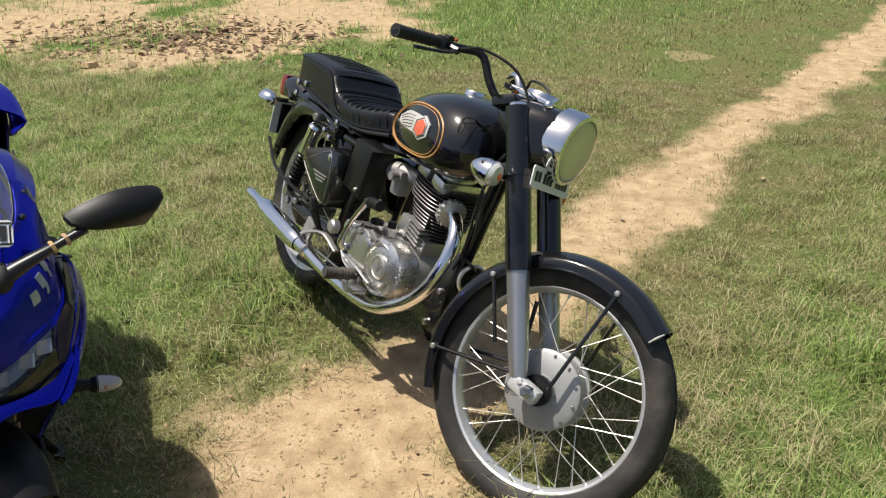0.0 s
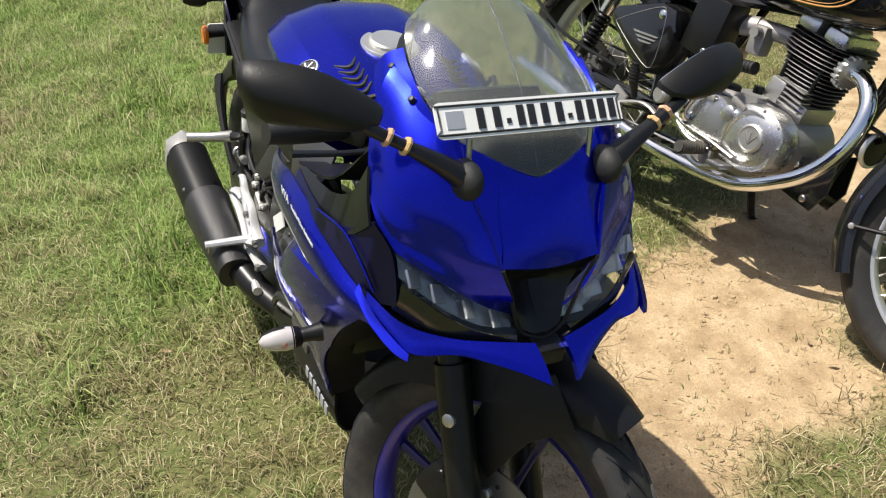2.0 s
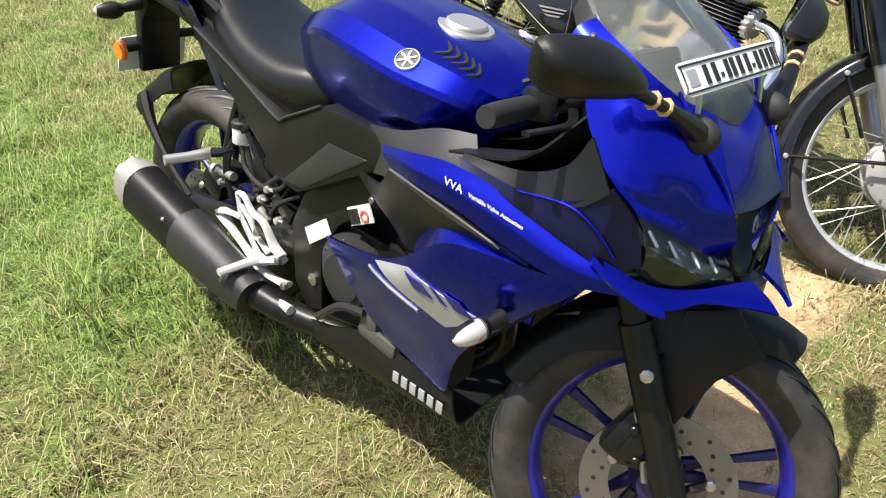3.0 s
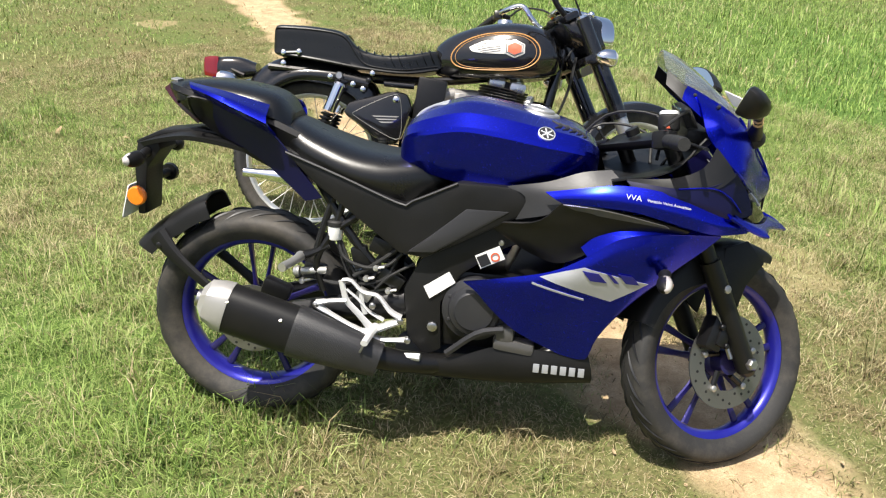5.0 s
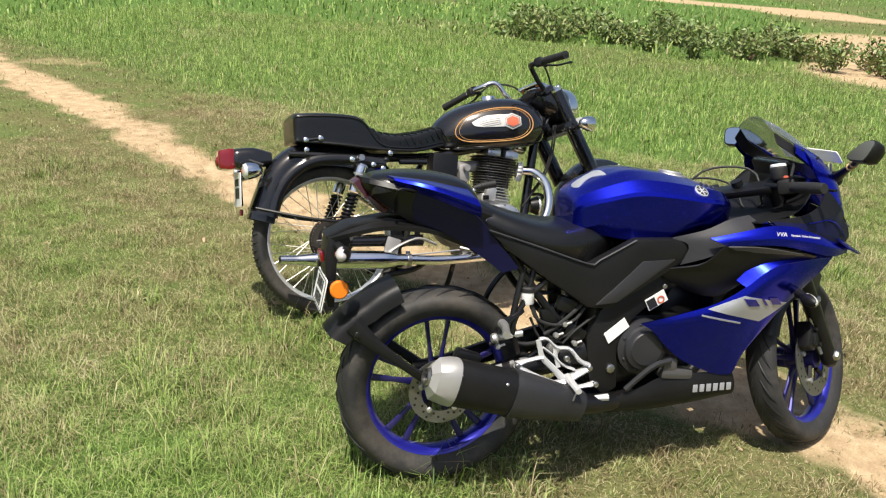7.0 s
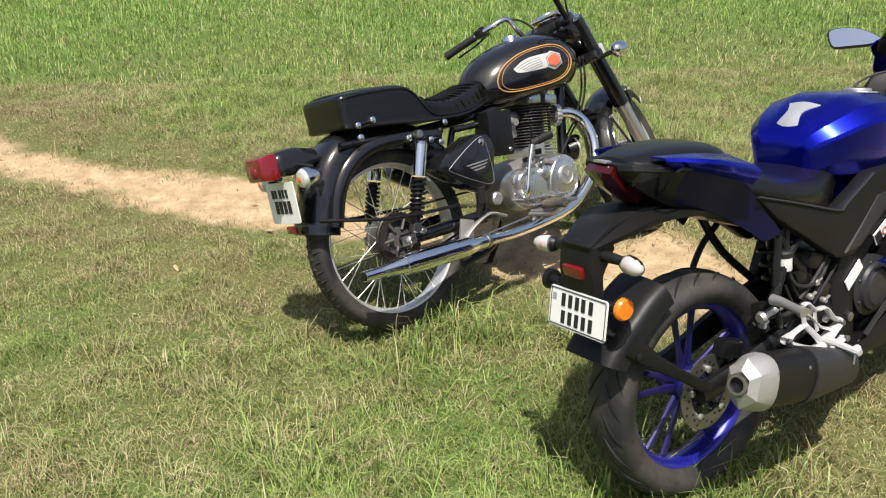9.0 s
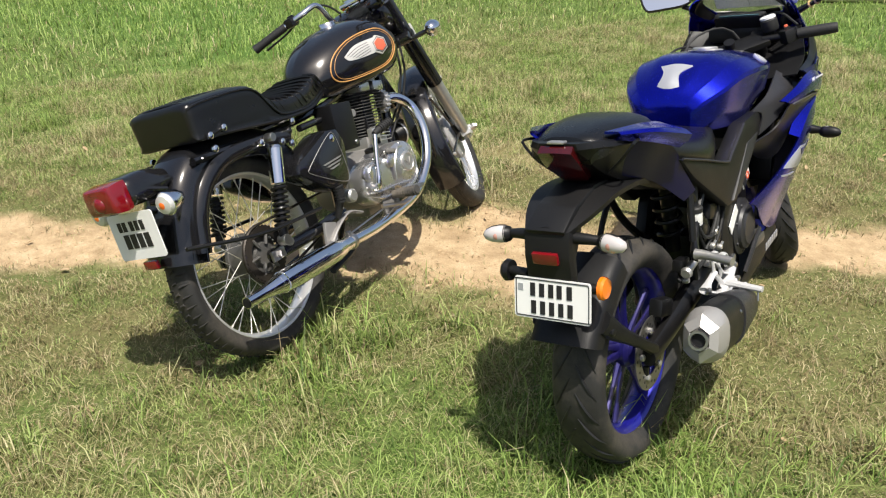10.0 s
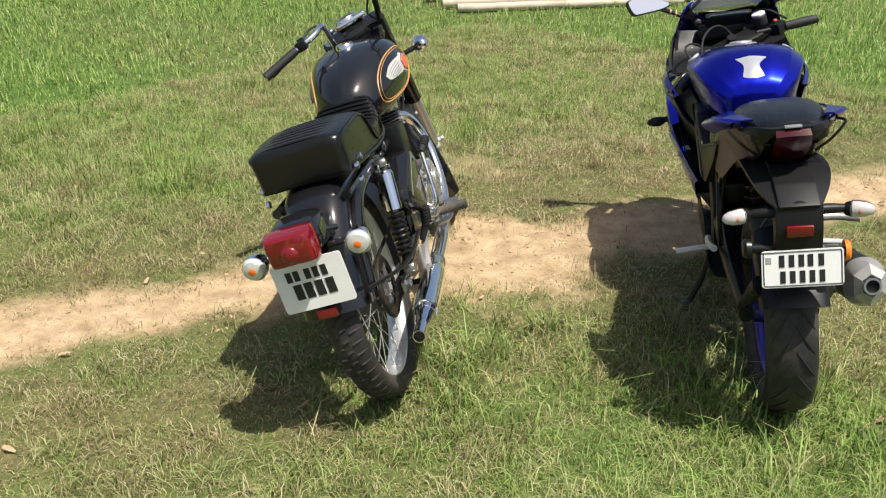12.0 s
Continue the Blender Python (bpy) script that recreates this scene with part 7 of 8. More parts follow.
    rest = P("pillion_rest", tube([(-0.335, -0.14, 0.335), (-0.33, -0.175, 0.40), (-0.328, -0.18, 0.44)], [0.010, 0.014, 0.014], 10, 10), "rubber_clean", "folded ribbed pillion foot rest")
    for k in range(6):
        P("rest_rib", bar((-0.330, -0.172 - 0.0015 * k, 0.385 + 0.010 * k), (-0.330, -0.172 - 0.0015 * k, 0.390 + 0.010 * k), 0.018, 12), "rubber_clean", under=rest)
    P("gear_disc", lathe([(0.001, -0.156), (0.018, -0.156), (0.024, -0.150), (0.024, -0.13)], 20, at=(-0.235, 0, 0.375)), "alloy", "round alloy cap")
    # tank
    o = lambda top, hw, bot: [(0, top), (-hw * 0.5, top - 0.012), (-hw * 0.83, top - 0.045), (-hw, (top + bot) / 2 - 0.005), (-hw * 0.93, bot + 0.035), (-hw * 0.70, bot), (-hw * 0.3, bot + 0.01), (0, bot + 0.02)]
    secs = [(-0.150, 0.790, 0.045, 0.735), (-0.135, 0.825, 0.078, 0.712), (-0.08, 0.868, 0.112, 0.700), (0.0, 0.902, 0.142, 0.698), (0.10, 0.925, 0.166, 0.698), (0.19, 0.930, 0.176, 0.702), (0.27, 0.917, 0.168, 0.708), (0.33, 0.886, 0.138, 0.725), (0.358, 0.850, 0.095, 0.75), (0.366, 0.825, 0.055, 0.77)]
    tank = P("fuel_tank", body([(x, o(t, hw, b)) for x, t, hw, b in secs], 34, 44), "black_gloss", "gloss black teardrop fuel tank with gold lines")
    on_side = surface_of([[(x, y, z) for y, z in o(t, hw, b)] for x, t, hw, b in secs], 120, 120)
    def skin(x, z, lift):
        """The tank's side at (x, z), pushed out by lift."""
        return (x, on_side(x, z) - lift, z)
    loop = [(-0.082, 0.766), (-0.055, 0.818), (0.016, 0.856), (0.105, 0.872), (0.200, 0.868), (0.255, 0.832), (0.258, 0.778), (0.200, 0.738), (0.075, 0.728), (-0.040, 0.734)]
    c = np.mean(loop, axis=0)
    for k, rad in ((1.0, 0.0026), (0.91, 0.0011)):
        pts = np.array([skin(*(c + (np.array(q) - c) * k), 0.0006) for q in catmull(loop, 80, closed=True)])
        for _ in range(2):
            pts = (np.roll(pts, 1, 0) + 2 * pts + np.roll(pts, -1, 0)) / 4
        P("gold_line", tube(pts, rad, 6, 160, closed=True), "gold", "gold pin stripe", under=tank)
        P("gold_line", flip(tube(pts, rad, 6, 160, closed=True)), "gold", "", under=tank)
    wing = [[(-0.012, 0.812), (0.04, 0.836), (0.09, 0.842), (0.15, 0.842)], [(0.000, 0.796), (0.05, 0.812), (0.10, 0.818), (0.15, 0.818)], [(0.040, 0.790), (0.075, 0.790), (0.11, 0.790), (0.15, 0.790)]]
    HX, HZ = 0.162, 0.812
    hexa = [(HX + 0.046 * math.cos(a), HZ + 0.036 * math.sin(a)) for a in np.radians([90, 150, 210, 270, 330, 30])]
    for s in (-1, 1):
        side = (lambda g: g) if s < 0 else flip
        P("badge_wing", side(sheet([[skin(x, z, 0.0022) for x, z in r] for r in wing], 0.003, 12, 8)), "silver_badge", "pale winged tank badge", under=tank)
        ring = lambda k, lift: [skin(HX + (x - HX) * k, HZ + (z - HZ) * k, lift) for x, z in hexa]
        P("badge_shield", side(loft([ring(1.0, -0.002), ring(1.0, 0.005), ring(0.86, 0.006), ring(0.2, 0.0065)])), "silver_badge", "hexagonal badge", under=tank)
        P("badge_outline", side(tube([skin(HX + (x - HX) * 0.80, HZ + (z - HZ) * 0.80, 0.0066) for x, z in hexa for _ in (0, 1)], 0.0011, 4, 60, closed=True)), "ink", "", under=tank)
        for k in range(5):
            P("wing_feather", side(tube([skin(0.000 + 0.010 * k, 0.812 - 0.005 * k, 0.0042), skin(0.05 + 0.006 * k, 0.828 - 0.008 * k, 0.0042), skin(0.108, 0.834 - 0.008 * k, 0.0042)], 0.0009, 4, 10)), "ink", "", under=tank)
        P("badge_centre", side(loft([ring(0.66, 0.004), ring(0.66, 0.0085), ring(0.1, 0.009)])), "red_badge", "plain red badge centre", under=tank)
    P("tank_cap", lathe([(0.001, 0.016), (0.028, 0.016), (0.032, 0.010), (0.034, -0.01)], 28, "z", (0.13, 0, 0.924)), "chrome", "chromed filler cap", under=tank)
    P("knee_rib", both(tube([skin(0.315, 0.865, 0.001), skin(0.325, 0.82, 0.001), skin(0.31, 0.76, 0.001)], 0.003, 5, 14)), "black_satin", under=tank)
    # seat
    so = lambda top, hw, bot: [(0, top), (-hw * 0.6, top - 0.001), (-hw * 0.93, top - 0.007), (-hw, top - 0.022), (-hw * 0.995, (top + bot) / 2), (-hw * 0.985, bot + 0.010), (-hw * 0.94, bot), (0, bot)]
    P("dual_seat", body([(x, so(t, hw, b)) for x, t, hw, b in ((-0.778, 0.836, 0.104, 0.778), (-0.774, 0.854, 0.120, 0.752), (-0.752, 0.864, 0.129, 0.745), (-0.645, 0.864, 0.134, 0.735), (-0.54, 0.855, 0.134, 0.722), (-0.495, 0.838, 0.134, 0.716), (-0.452, 0.795, 0.134, 0.709), (-0.41, 0.777, 0.134, 0.704), (-0.34, 0.768, 0.132, 0.698), (-0.24, 0.778, 0.118, 0.700), (-0.16, 0.796, 0.095, 0.712), (-0.115, 0.794, 0.078, 0.73))], 36, 72), "vinyl", "black vinyl dual seat with a raised ribbed pillion part")
    P("seat_piping", both(tube([(-0.771, -0.105, 0.775), (-0.771, -0.118, 0.832), (-0.752, -0.131, 0.847), (-0.645, -0.136, 0.847), (-0.54, -0.136, 0.838), (-0.490, -0.136, 0.815), (-0.455, -0.136, 0.765), (-0.42, -0.137, 0.728), (-0.36, -0.136, 0.714), (-0.26, -0.124, 0.712), (-0.13, -0.088, 0.735)], 0.0035, 6, 90)), "vinyl", "sewn edge piping")
    P("seat_base", both(tube([(-0.766, -0.118, 0.752), (-0.60, -0.136, 0.732), (-0.42, -0.136, 0.708), (-0.26, -0.122, 0.700), (-0.13, -0.085, 0.722)], 0.006, 6, 50)), "black_satin")
    for i in range(11):
        x = -0.445 + 0.031 * i
        t, hw = np.interp(x, [-0.452, -0.41, -0.34, -0.24, -0.16, -0.115], [0.795, 0.777, 0.768, 0.778, 0.796, 0.794]), np.interp(x, [-0.45, -0.3, -0.12], [0.128, 0.122, 0.080])
        P("seat_rib", tube([(x + 0.022, -hw - 0.004, t - 0.050), (x + 0.006, -hw - 0.002, t - 0.020), (x, -hw * 0.85, t - 0.002), (x - 0.003, 0, t + 0.0025), (x, hw * 0.85, t - 0.002), (x + 0.006, hw + 0.002, t - 0.020), (x + 0.022, hw + 0.004, t - 0.050)], [0.003, 0.007, 0.0085, 0.0085, 0.0085, 0.007, 0.003], 6, 28, flat=0.5), "vinyl", "quilted rib" if i == 0 else "")
    for i in range(10):
        x = -0.752 + 0.029 * i
        t = np.interp(x, [-0.752, -0.645, -0.54, -0.495], [0.864, 0.864, 0.855, 0.838])
        P("seat_rib", tube([(x, -0.118, t - 0.007), (x, -0.07, t - 0.001), (x - 0.002, 0, t + 0.0012), (x, 0.07, t - 0.001), (x, 0.118, t - 0.007)], [0.003, 0.008, 0.008, 0.008, 0.003], 6, 16, flat=0.5), "vinyl")
    for x, z in ((-0.735, 0.752), (-0.675, 0.758), (-0.735, 0.712), (-0.385, 0.690)):
        for s in (-1, 1):
            P("seat_bolt", bolt((x, 0.137 * s, z), (0, s, 0), 0.011, 0.006), "chrome")
    P("seat_strap", bar((-0.735, -0.128, 0.752), (-0.675, -0.128, 0.757), 0.007, 8), "black_satin")
    # rear end
    line = [(-0.965, 0.450), (-0.945, 0.510), (-0.905, 0.605), (-0.855, 0.680), (-0.770, 0.735), (-0.66, 0.745), (-0.52, 0.728), (-0.40, 0.672), (-0.33, 0.58)]
    guard, rows = mudguard(line, 0.092, 0.092)
    P("rear_mudguard", guard, "black_gloss", "deep gloss black rear mudguard")
    for s in (-1, 1):
        P("mudguard_bead", tube([r[0] if s < 0 else r[-1] for r in rows], 0.004, 6, 60), "black_gloss")
        P("side_loop", tube([(-0.40, 0.112 * s, 0.650), (-0.54, 0.108 * s, 0.672), (-0.68, 0.104 * s, 0.672), (-0.775, 0.101 * s, 0.632), (-0.838, 0.099 * s, 0.560), (-0.880, 0.098 * s, 0.450)], [0.016, 0.017, 0.017, 0.017, 0.016, 0.014], 10, 40, flat=1.5), "black_gloss", "black rear frame loop")
        P("side_stay", tube([(-0.945, 0.108 * s, 0.490), (-0.70, 0.165 * s, 0.430), (-0.42, 0.158 * s, 0.400)], 0.006, 8), "black_satin", "thin black side bar")
        a, b = np.array((-0.505, 0.142 * s, 0.655)), np.array((-0.612, 0.142 * s, 0.372))
        P("shock_cover", join(bar(a + (b - a) * 0.06, a + (b - a) * 0.42, 0.025, 20), disc_along(a + (b - a) * 0.06, a - (b - a), [(0.027, 0), (0.020, 0.010), (0.006, 0.012)], 16)), "chrome", "chromed shock absorber cover")
        d = b - a
        P("shock_body", bar(a + d * 0.44, b, 0.015, 14), "black_satin", "")
        u = d / np.linalg.norm(d)
        e1 = np.cross(u, (0, 1, 0))
        e1 /= np.linalg.norm(e1)
        e2 = np.cross(u, e1)
        P("shock_spring", tube([a + d * (0.45 + 0.42 * k / 60) + 0.0225 * (math.cos(k * 0.84) * e1 + math.sin(k * 0.84) * e2) for k in range(61)], 0.0050, 6, 160), "black_satin", "black coil spring")
        P("shock_eye_bolt", join(disc_along(b + (0, -0.016, 0), b + (0, 1, 0), [(0.016, 0), (0.018, 0.004), (0.018, 0.028), (0.016, 0.032)], 16), disc_along(a + (-0.008, -0.016, 0.02), a + (-0.008, 1, 0.02), [(0.012, 0), (0.014, 0.004), (0.014, 0.028), (0.012, 0.032)], 16)), "steel")
        P("swingarm", tube([(-0.25, 0.095 * s, 0.320), (-0.45, 0.105 * s, 0.328), (-0.655, 0.105 * s, 0.336)], [0.020, 0.018, 0.017], 10, 12, flat=1.3), "black_gloss", "black swingarm")
        P("axle_adjuster", join(box((-0.635, 0.118 * s, 0.336), (0.06, 0.012, 0.035), 0.004), disc_along((-0.632, 0.12 * s, 0.336), (-0.632, s, 0.336), [(0.015, 0), (0.015, 0.014), (0.010, 0.018), (0.001, 0.018)], 6), ball((-0.575, 0.125 * s, 0.352), (0.016, 0.012, 0.014))), "steel")
        P("tail_strut", tube([(-0.90, 0.075 * s, 0.660), (-0.98, 0.055 * s, 0.690), (-1.02, 0.045 * s, 0.69)], 0.008, 8), "black_gloss")
    teeth = [(0.086 + (0.006 if i % 2 else 0), 0) for i in range(76)]
    ringv = [np.array([(r * math.cos(2 * math.pi * i / 76), y, r * math.sin(2 * math.pi * i / 76)) for i, (r, _) in enumerate(teeth)]) for y in (-0.067, -0.060)]
    inner = [np.array([(0.062 * math.cos(2 * math.pi * i / 76), y, 0.062 * math.sin(2 * math.pi * i / 76)) for i in range(76)]) for y in (-0.060, -0.067)]
    ring = loft(ringv + inner, False, True)
    P("rear_sprocket", (ring[0] + (RX, 0, RZ), ring[1]), "chain", "greasy toothed sprocket")
    for a in np.radians(np.arange(0, 360, 60)):
        P("sprocket_arm", bar((RX + 0.03 * math.cos(a), -0.0635, RZ + 0.03 * math.sin(a)), (RX + 0.068 * math.cos(a), -0.0635, RZ + 0.068 * math.sin(a)), 0.006, 6), "hub_dark")
    P("chain", join(tube([(RX, -0.064, RZ + 0.094), (-0.45, -0.064, RZ + 0.085), (-0.26, -0.064, RZ + 0.075)], 0.007, 6, flat=0.6), tube([(RX, -0.064, RZ - 0.094), (-0.45, -0.064, RZ - 0.07), (-0.26, -0.064, RZ - 0.03)], 0.007, 6, flat=0.6), tube([(RX + 0.094 * math.cos(a), -0.064, RZ + 0.094 * math.sin(a)) for a in np.radians(np.linspace(90, 270, 14))], 0.007, 6, flat=0.6)), "chain", "greasy drive chain")
    P("brake_rod", bar((-0.70, -0.135, 0.25), (-0.10, -0.150, 0.27), 0.0035, 6), "steel", "thin brake rod")
    box_o = [(-0.495, 0.535), (-0.470, 0.575), (-0.30, 0.626), (-0.240, 0.618), (-0.220, 0.560), (-0.258, 0.440), (-0.300, 0.412), (-0.37, 0.445)]
    for s in (-1, 1):
        P("tool_box", prism(box_o, 0.085 * s, 0.188 * s, 0.030), "black_gloss", "gloss black side box with a winged decal")
        P("box_line", tube([(x, 0.1885 * s, z) for x, z in ((-0.44, 0.540), (-0.31, 0.605), (-0.27, 0.595), (-0.262, 0.46), (-0.30, 0.445), (-0.44, 0.52))], 0.0010, 4, 40, closed=True), "alloy_dull")
        P("box_lock", disc_along((-0.285, 0.182 * s, 0.592), (-0.285, s, 0.592), [(0.013, 0), (0.013, 0.006), (0.008, 0.009), (0.001, 0.009)], 14), "chrome")
        P("box_decal", join(*[sheet([[(x, 0.1890 * s, z), (x + w, 0.1890 * s, z + 0.002)], [(x + 0.008 * d, 0.1890 * s, z - 0.005), (x + w - 0.008, 0.1890 * s, z - 0.003)]], 0.002, 3, 3) for x, w, z, d in ((-0.375, 0.105, 0.527, 1), (-0.362, 0.085, 0.516, 1.4), (-0.350, 0.060, 0.505, 1.6))]), "alloy_dull", "pale winged shape")
    P("air_box", box((-0.155, -0.115, 0.600), (0.115, 0.085, 0.165), 0.010, (0, 8, 0)), "black_satin", "square black filter box")
    P("air_box_bolt", bolt((-0.13, -0.158, 0.535), (0, -1, 0), 0.008), "steel")
    P("battery_strap", join(bar((-0.22, -0.11, 0.65), (-0.34, -0.115, 0.655), 0.012, 10), ball((-0.40, -0.12, 0.665), (0.013, 0.013, 0.013))), "black_gloss")
    P("cross_bolt", join(*[bolt((x, -0.135, z), (0, -1, 0), 0.011, 0.008) for x, z in ((-0.46, 0.645), (-0.42, 0.628), (-0.55, 0.67))]), "chrome")
    # tail
    P("tail_housing", body([(x, [(0, t), (-hw * 0.7, t - 0.004), (-hw, t - 0.02), (-hw, b + 0.01), (0, b)]) for x, t, hw, b in ((-0.86, 0.715, 0.055, 0.66), (-0.93, 0.735, 0.062, 0.645), (-1.0, 0.733, 0.064, 0.648), (-1.012, 0.728, 0.060, 0.655))], 16, 14), "black_gloss", "black tail lamp housing")
    P("tail_lamp", body([(x, [(0, t), (-hw * 0.85, t - 0.002), (-hw, t - 0.012), (-hw, b + 0.010), (-hw * 0.85, b), (0, b)]) for x, t, hw, b in ((-1.010, 0.732, 0.060, 0.650), (-1.030, 0.733, 0.062, 0.648), (-1.062, 0.728, 0.056, 0.652), (-1.070, 0.722, 0.048, 0.660))], 18, 12), "red_lens", "square red tail lamp")
    P("tail_bulge", ball((-1.068, 0, 0.682), (0.012, 0.024, 0.022)), "red_lens", "round red bulge")
    for s in (-1, 1):
        P("rear_indicator_stalk", bar((-0.955, 0.06 * s, 0.640), (-0.955, 0.125 * s, 0.640), 0.009), "black_gloss")
        bullet_lamp(bike, (-0.962, 0.140 * s, 0.636), (-1, 0.05 * s, -0.05), 0.034, 0.080)
    rows = [(x, 0.030, 0.015, 0.028) for x in (-0.054, -0.034, -0.004, 0.018, 0.040)] + [(x, -0.014, 0.022, 0.042) for x in (-0.042, -0.014, 0.015, 0.044)]
    m = Matrix.Translation((-0.998, 0.002, 0.566)) @ Matrix.Rotation(radians(-90), 4, "Z") @ Matrix.Rotation(radians(88), 4, "X")
    plate("rear_number_plate", bike, m, 0.190, 0.135, rows, "cream white rear number plate with black bars", False)
    P("lower_reflector", box((-0.990, 0, 0.474), (0.014, 0.055, 0.026), 0.005), "red_lens", "red lower reflector")
    P("plate_back", box((-0.990, 0, 0.56), (0.008, 0.13, 0.12), 0.003), "black_gloss")
    P("guard_decal", sheet([[(-0.905, -0.032, 0.668), (-0.909, 0, 0.669), (-0.905, 0.032, 0.668)], [(-0.923, -0.032, 0.650), (-0.927, 0, 0.651), (-0.923, 0.032, 0.650)]], 0.003, 6, 3), "gold", "small gold plain shapes")
    P("side_stand", join(tube([(-0.02, 0.10, 0.25), (-0.03, 0.17, 0.13), (-0.04, 0.225, 0.058)], [0.013, 0.012, 0.012], 8), box((-0.045, 0.235, 0.058), (0.05, 0.04, 0.01), 0.003, (-18, 0, 0))), "black_gloss", "black side stand")
    P("centre_stand", join(tube([(-0.22, -0.10, 0.24), (-0.30, -0.12, 0.20), (-0.44, -0.13, 0.185)], 0.012, 8), tube([(-0.22, 0.10, 0.24), (-0.30, 0.12, 0.20), (-0.44, 0.13, 0.185)], 0.012, 8), bar((-0.34, -0.12, 0.195), (-0.34, 0.12, 0.195), 0.010)), "black_satin", "folded centre stand")
    return bike


M["chrome_worn"] = paint("worn_chrome", (0.74, 0.74, 0.75), 0.34, 0.72, 0.12, 60, dust=0.18)
M["spoke_steel"] = paint("spoke_steel", (0.62, 0.60, 0.55), 0.35, 0.8, 0.12, 40, dust=0.15)
M["alloy_clean"] = paint("polished_alloy", (0.66, 0.65, 0.64), 0.27, 0.9, 0.22, 45, bump=0.5, dust=0.14)
M["fin_black"] = paint("black_fins", (0.025, 0.025, 0.026), 0.5, 0.2, 0.3, 80, dust=0.25)
M["fin_edge"] = paint("fin_alloy", (0.17, 0.168, 0.165), 0.42, 0.8, 0.25, 80, dust=0.08)
M["hub_dark"] = paint("grimy_hub", (0.10, 0.098, 0.094), 0.55, 0.5, 0.3, 90, bump=0.2, dust=0.15)
M["grip_grey"] = paint("dusty_rubber", (0.05, 0.048, 0.045), 0.75, 0.0, 0.25, 90, dust=0.5)
M["silver_badge"] = paint("silver_badge", (0.62, 0.60, 0.56), 0.35, 0.3, 0.1, 80)
M["lamp_glass"] = clear("lamp_glass", (0.96, 0.97, 0.96), 0.30, 1.25)
road_bike()

# ---------------------------------------------------------------- around the bikes
M["bark"] = paint("grey_pole", (0.52, 0.46, 0.36), 0.85, 0.0, 0.25, 40, bump=0.6, dust=0.3)
M["dead"] = paint("dead_leaf", (0.15, 0.092, 0.056), 0.85, 0.0, 0.4, 30, bump=0.3)
M["clod"] = paint("soil_clod", (0.40, 0.29, 0.17), 0.95, 0.0, 0.25, 60, bump=0.6)


def lumps(name, label, category, places, size, material, seed, flat=0.6):
    """Small uneven clods, each a rough rounded stone of soil."""
    r = np.random.default_rng(seed)
    base = ball((0, 0, 0), (1, 1, 1), 6, 4)
    geos = []
    for x, y in places:
        k = size * r.lognormal(0, 0.45)
        v = base[0] * (k, k * r.uniform(0.6, 1.2), k * flat) * r.uniform(0.75, 1.25, (len(base[0]), 1))
        a = r.uniform(0, 6.28)
        c, s = math.cos(a), math.sin(a)
        v = np.c_[v[:, 0] * c - v[:, 1] * s, v[:, 0] * s + v[:, 1] * c, v[:, 2]]
        geos.append((v + (x, y, float(ground_height(np.array(x), np.array(y))) + k * flat * 0.25), base[1]))
    ob = new(name, mesh_of(name, join(*geos), material))
    return tagged(ob, label, category, kind="stuff")


def litter(name, label, places, size, material, seed):
    """Curled dead leaves and bits of stalk on the ground."""
    r = np.random.default_rng(seed)
    geos = []
    for x, y in places:
        k, a, t = size * r.lognormal(0, 0.4), r.uniform(0, 6.28), r.uniform(-0.5, 0.5)
        z = float(ground_height(np.array(x), np.array(y))) + 0.012
        rows = [[(-k, -0.3 * k, 0.0), (0, -0.42 * k, 0.25 * k), (k, -0.12 * k, 0.1 * k)], [(-k, 0.0, 0.06 * k), (0, 0, -0.02 * k), (k, 0, 0.25 * k)], [(-k, 0.3 * k, 0.12 * k), (0, 0.42 * k, 0.3 * k), (k, 0.12 * k, 0.2 * k)]]
        geos.append(xf(sheet(rows, 0.002, 4, 3), pose(x, y, z, math.degrees(t) * 0.6, math.degrees(t), math.degrees(a))))
    ob = new(name, mesh_of(name, join(*geos), material))
    return tagged(ob, label, "litter", kind="stuff")


def pole(at, way, length, r, bow, seed):
    """A pale trimmed pole with knots, a slight bow and sawn ends."""
    g = np.random.default_rng(seed)
    d = np.array(way, float) / np.hypot(*way)
    side = np.array((-d[1], d[0]))
    pts = []
    for u in np.linspace(0, 1, 14):
        off = bow * math.sin(math.pi * u) + g.normal(0, 0.006)
        p = np.array(at[:2]) + d * length * u + side * off
        pts.append((p[0], p[1], at[2]))
    body_ = tube(pts, list(r * g.uniform(0.93, 1.06, 14)), 14, 40)
    ob = new("wooden_pole", mesh_of("wooden_pole", body_, "bark"))
    tagged(ob, "pale weathered wooden pole lying in the grass", "pole", "poles lying in the meadow")
    e = disc_along(pts[0], np.array(pts[0]) - (*d, 0), [(r * 0.9, 0.0), (r * 0.9, 0.006), (r * 0.2, 0.007)], 14)
    part("sawn_end", e, "clod", ob, "sawn end grain")
    return ob


def leaf_material():
    n = Nodes("weed_leaves")
    info = n.add("NewGeometry")
    col = n.ramp(info.outputs["Random Per Island"], [(0.0, (0.060, 0.105, 0.022)), (0.5, (0.13, 0.19, 0.045)), (1.0, (0.28, 0.30, 0.11))])
    n.put(col, n.b.inputs["Base Color"])
    n.b.inputs["Roughness"].default_value = 0.5
    return n.m


WEED = leaf_material()


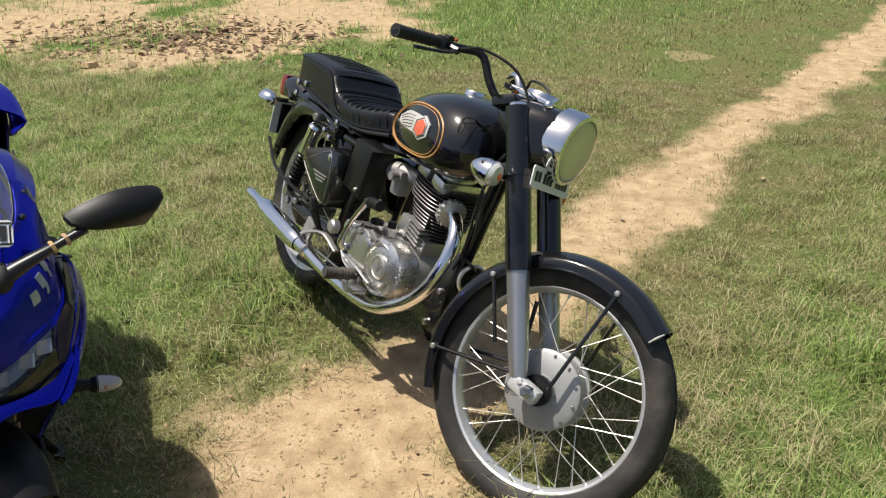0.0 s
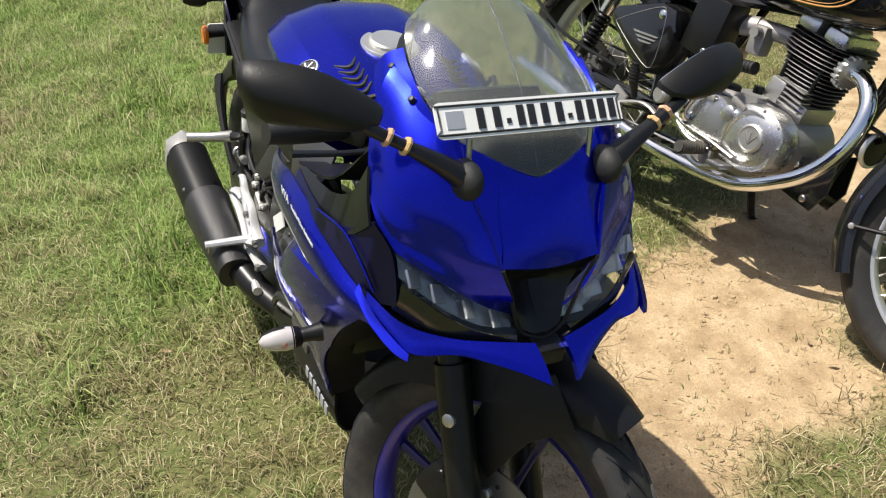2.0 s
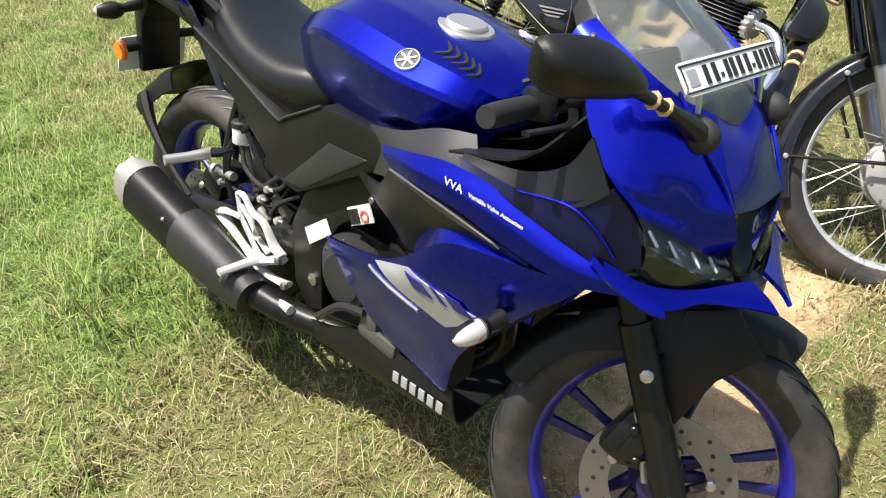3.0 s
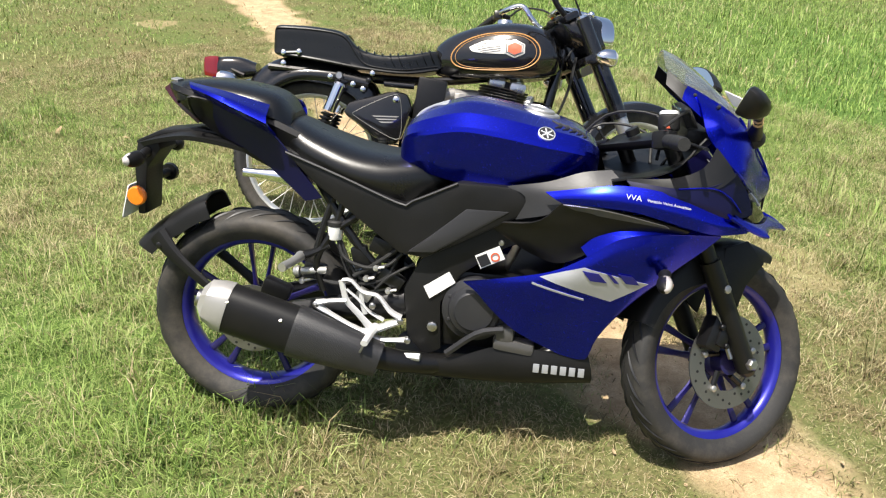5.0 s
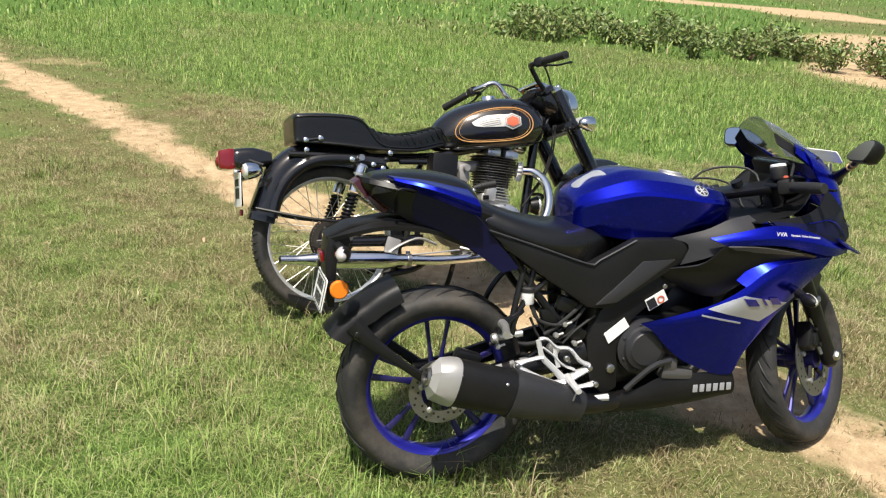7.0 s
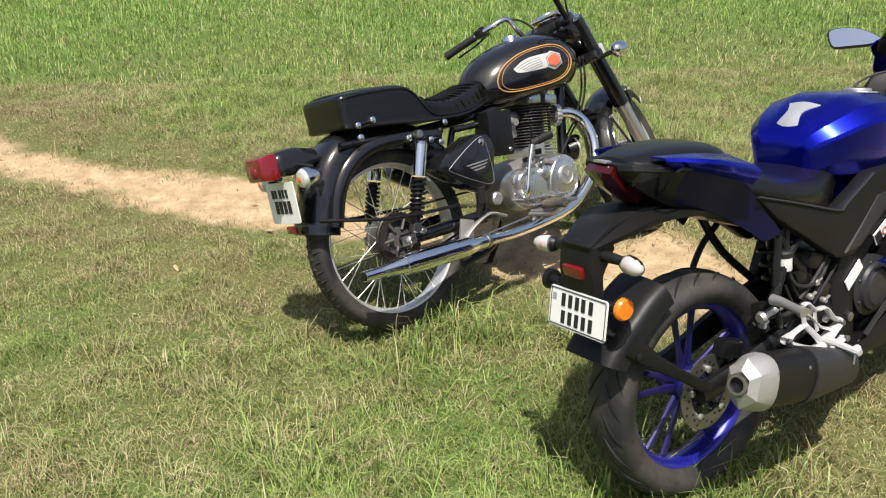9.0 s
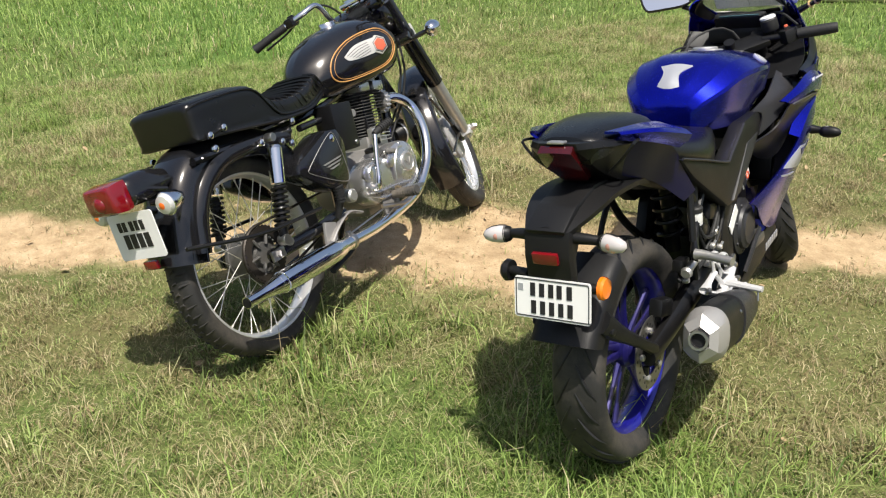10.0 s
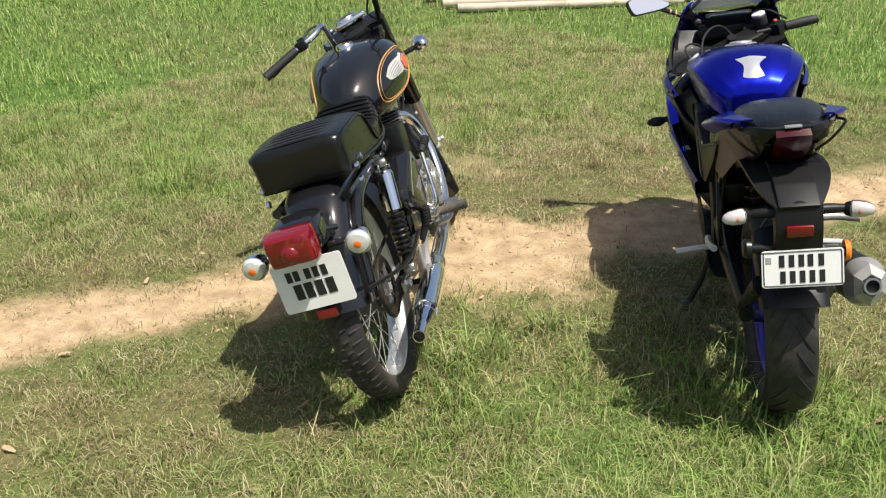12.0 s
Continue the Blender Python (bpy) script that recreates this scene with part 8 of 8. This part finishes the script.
def bush(x, y, w, h, seed):
    """A loose weed: thin stalks and many small leaves with gaps."""
    r = np.random.default_rng(seed)
    top = new("weed_bush")
    top.matrix_basis = Matrix.Translation((x, y, 0))
    tagged(top, "low straggling green weed at the edge of the field", "weed", "weeds along the field edge")
    stalks, leaves, f = [], [], []
    for _ in range(12):
        a, q = r.uniform(0, 6.28), w * 0.5 * r.random() ** 0.5
        tip = np.array((q * math.cos(a), q * math.sin(a), h * r.uniform(0.5, 1.0)))
        foot = tip * (0.25, 0.25, 0)
        stalks.append(tube([foot, (foot + tip) / 2 + r.normal(0, 0.03, 3), tip], [0.008, 0.003], 5, 6))
        for _ in range(34):
            u = r.uniform(0.2, 1.05)
            c = foot + (tip - foot) * u + r.normal(0, 0.07, 3) * (1, 1, 0.7)
            c[2] = max(0.03, c[2])
            k = r.uniform(0.025, 0.06)
            e1, e2 = r.normal(size=3), r.normal(size=3)
            e1 /= np.linalg.norm(e1)
            e2 = np.cross(e1, e2)
            e2 /= np.linalg.norm(e2)
            b = len(leaves)
            leaves += [c - e1 * k, c + e2 * k * 0.42, c + e1 * k, c - e2 * k * 0.42]
            f.append((b, b + 1, b + 2, b + 3))
    part("stalk", join(*stalks), "dead", top)
    me = bpy.data.meshes.new("leaves")
    me.from_pydata([tuple(p) for p in leaves], [], f)
    me.materials.append(WEED)
    lv = new("foliage", me)
    lv.parent = top
    tagged(lv, kind="stuff")


def surroundings():
    r = np.random.default_rng(3)
    q = _line[(_line[:, 1] > -1.5) & (_line[:, 1] < 9)]
    spots = [q[r.integers(len(q))] + r.normal(0, 0.15, 2) for _ in range(1500)] + [(-0.25 + r.normal(0, 0.28), 2.0 + r.normal(0, 0.28)) for _ in range(500)]
    lumps("path_clods", "small dry clods scattered on the sandy path", "soil clods", spots, 0.0034, "clod", 7)
    field = [(-3.4 + r.normal(0, 0.9), 7.0 + r.normal(0, 0.55)) for _ in range(420)]
    lumps("field_clods", "rough clods of turned sandy soil", "soil clods", field, 0.020, "clod", 8)
    dead = [(-2.9 + r.normal(0, 0.75), 7.25 + r.normal(0, 0.45)) for _ in range(900)]
    litter("dead_leaves", "brown dead leaves and stalks heaped on bare soil", dead, 0.021, "dead", 9)
    dry = [(r.uniform(-4, 2), r.uniform(-0.5, 5)) for _ in range(160)]
    litter("dry_leaves", "scattered pale dry leaf scraps in the grass", dry, 0.012, "clod", 10)
    way = (-0.55, -0.835)
    pole((4.40, -1.95, 0.075), way, 5.5, 0.058, 0.03, 1)
    pole((3.95, -1.75, 0.070), way, 4.8, 0.050, -0.03, 2)
    pole((3.70, -1.72, 0.055), way, 2.4, 0.040, 0.02, 3)
    for i in range(46):
        y = r.uniform(-4.5, 6.0)
        bush(11.6 + 0.12 * (y - 1) + r.normal(0, 0.8), y, r.uniform(0.5, 1.1), r.uniform(0.25, 0.6), 100 + i)


surroundings()
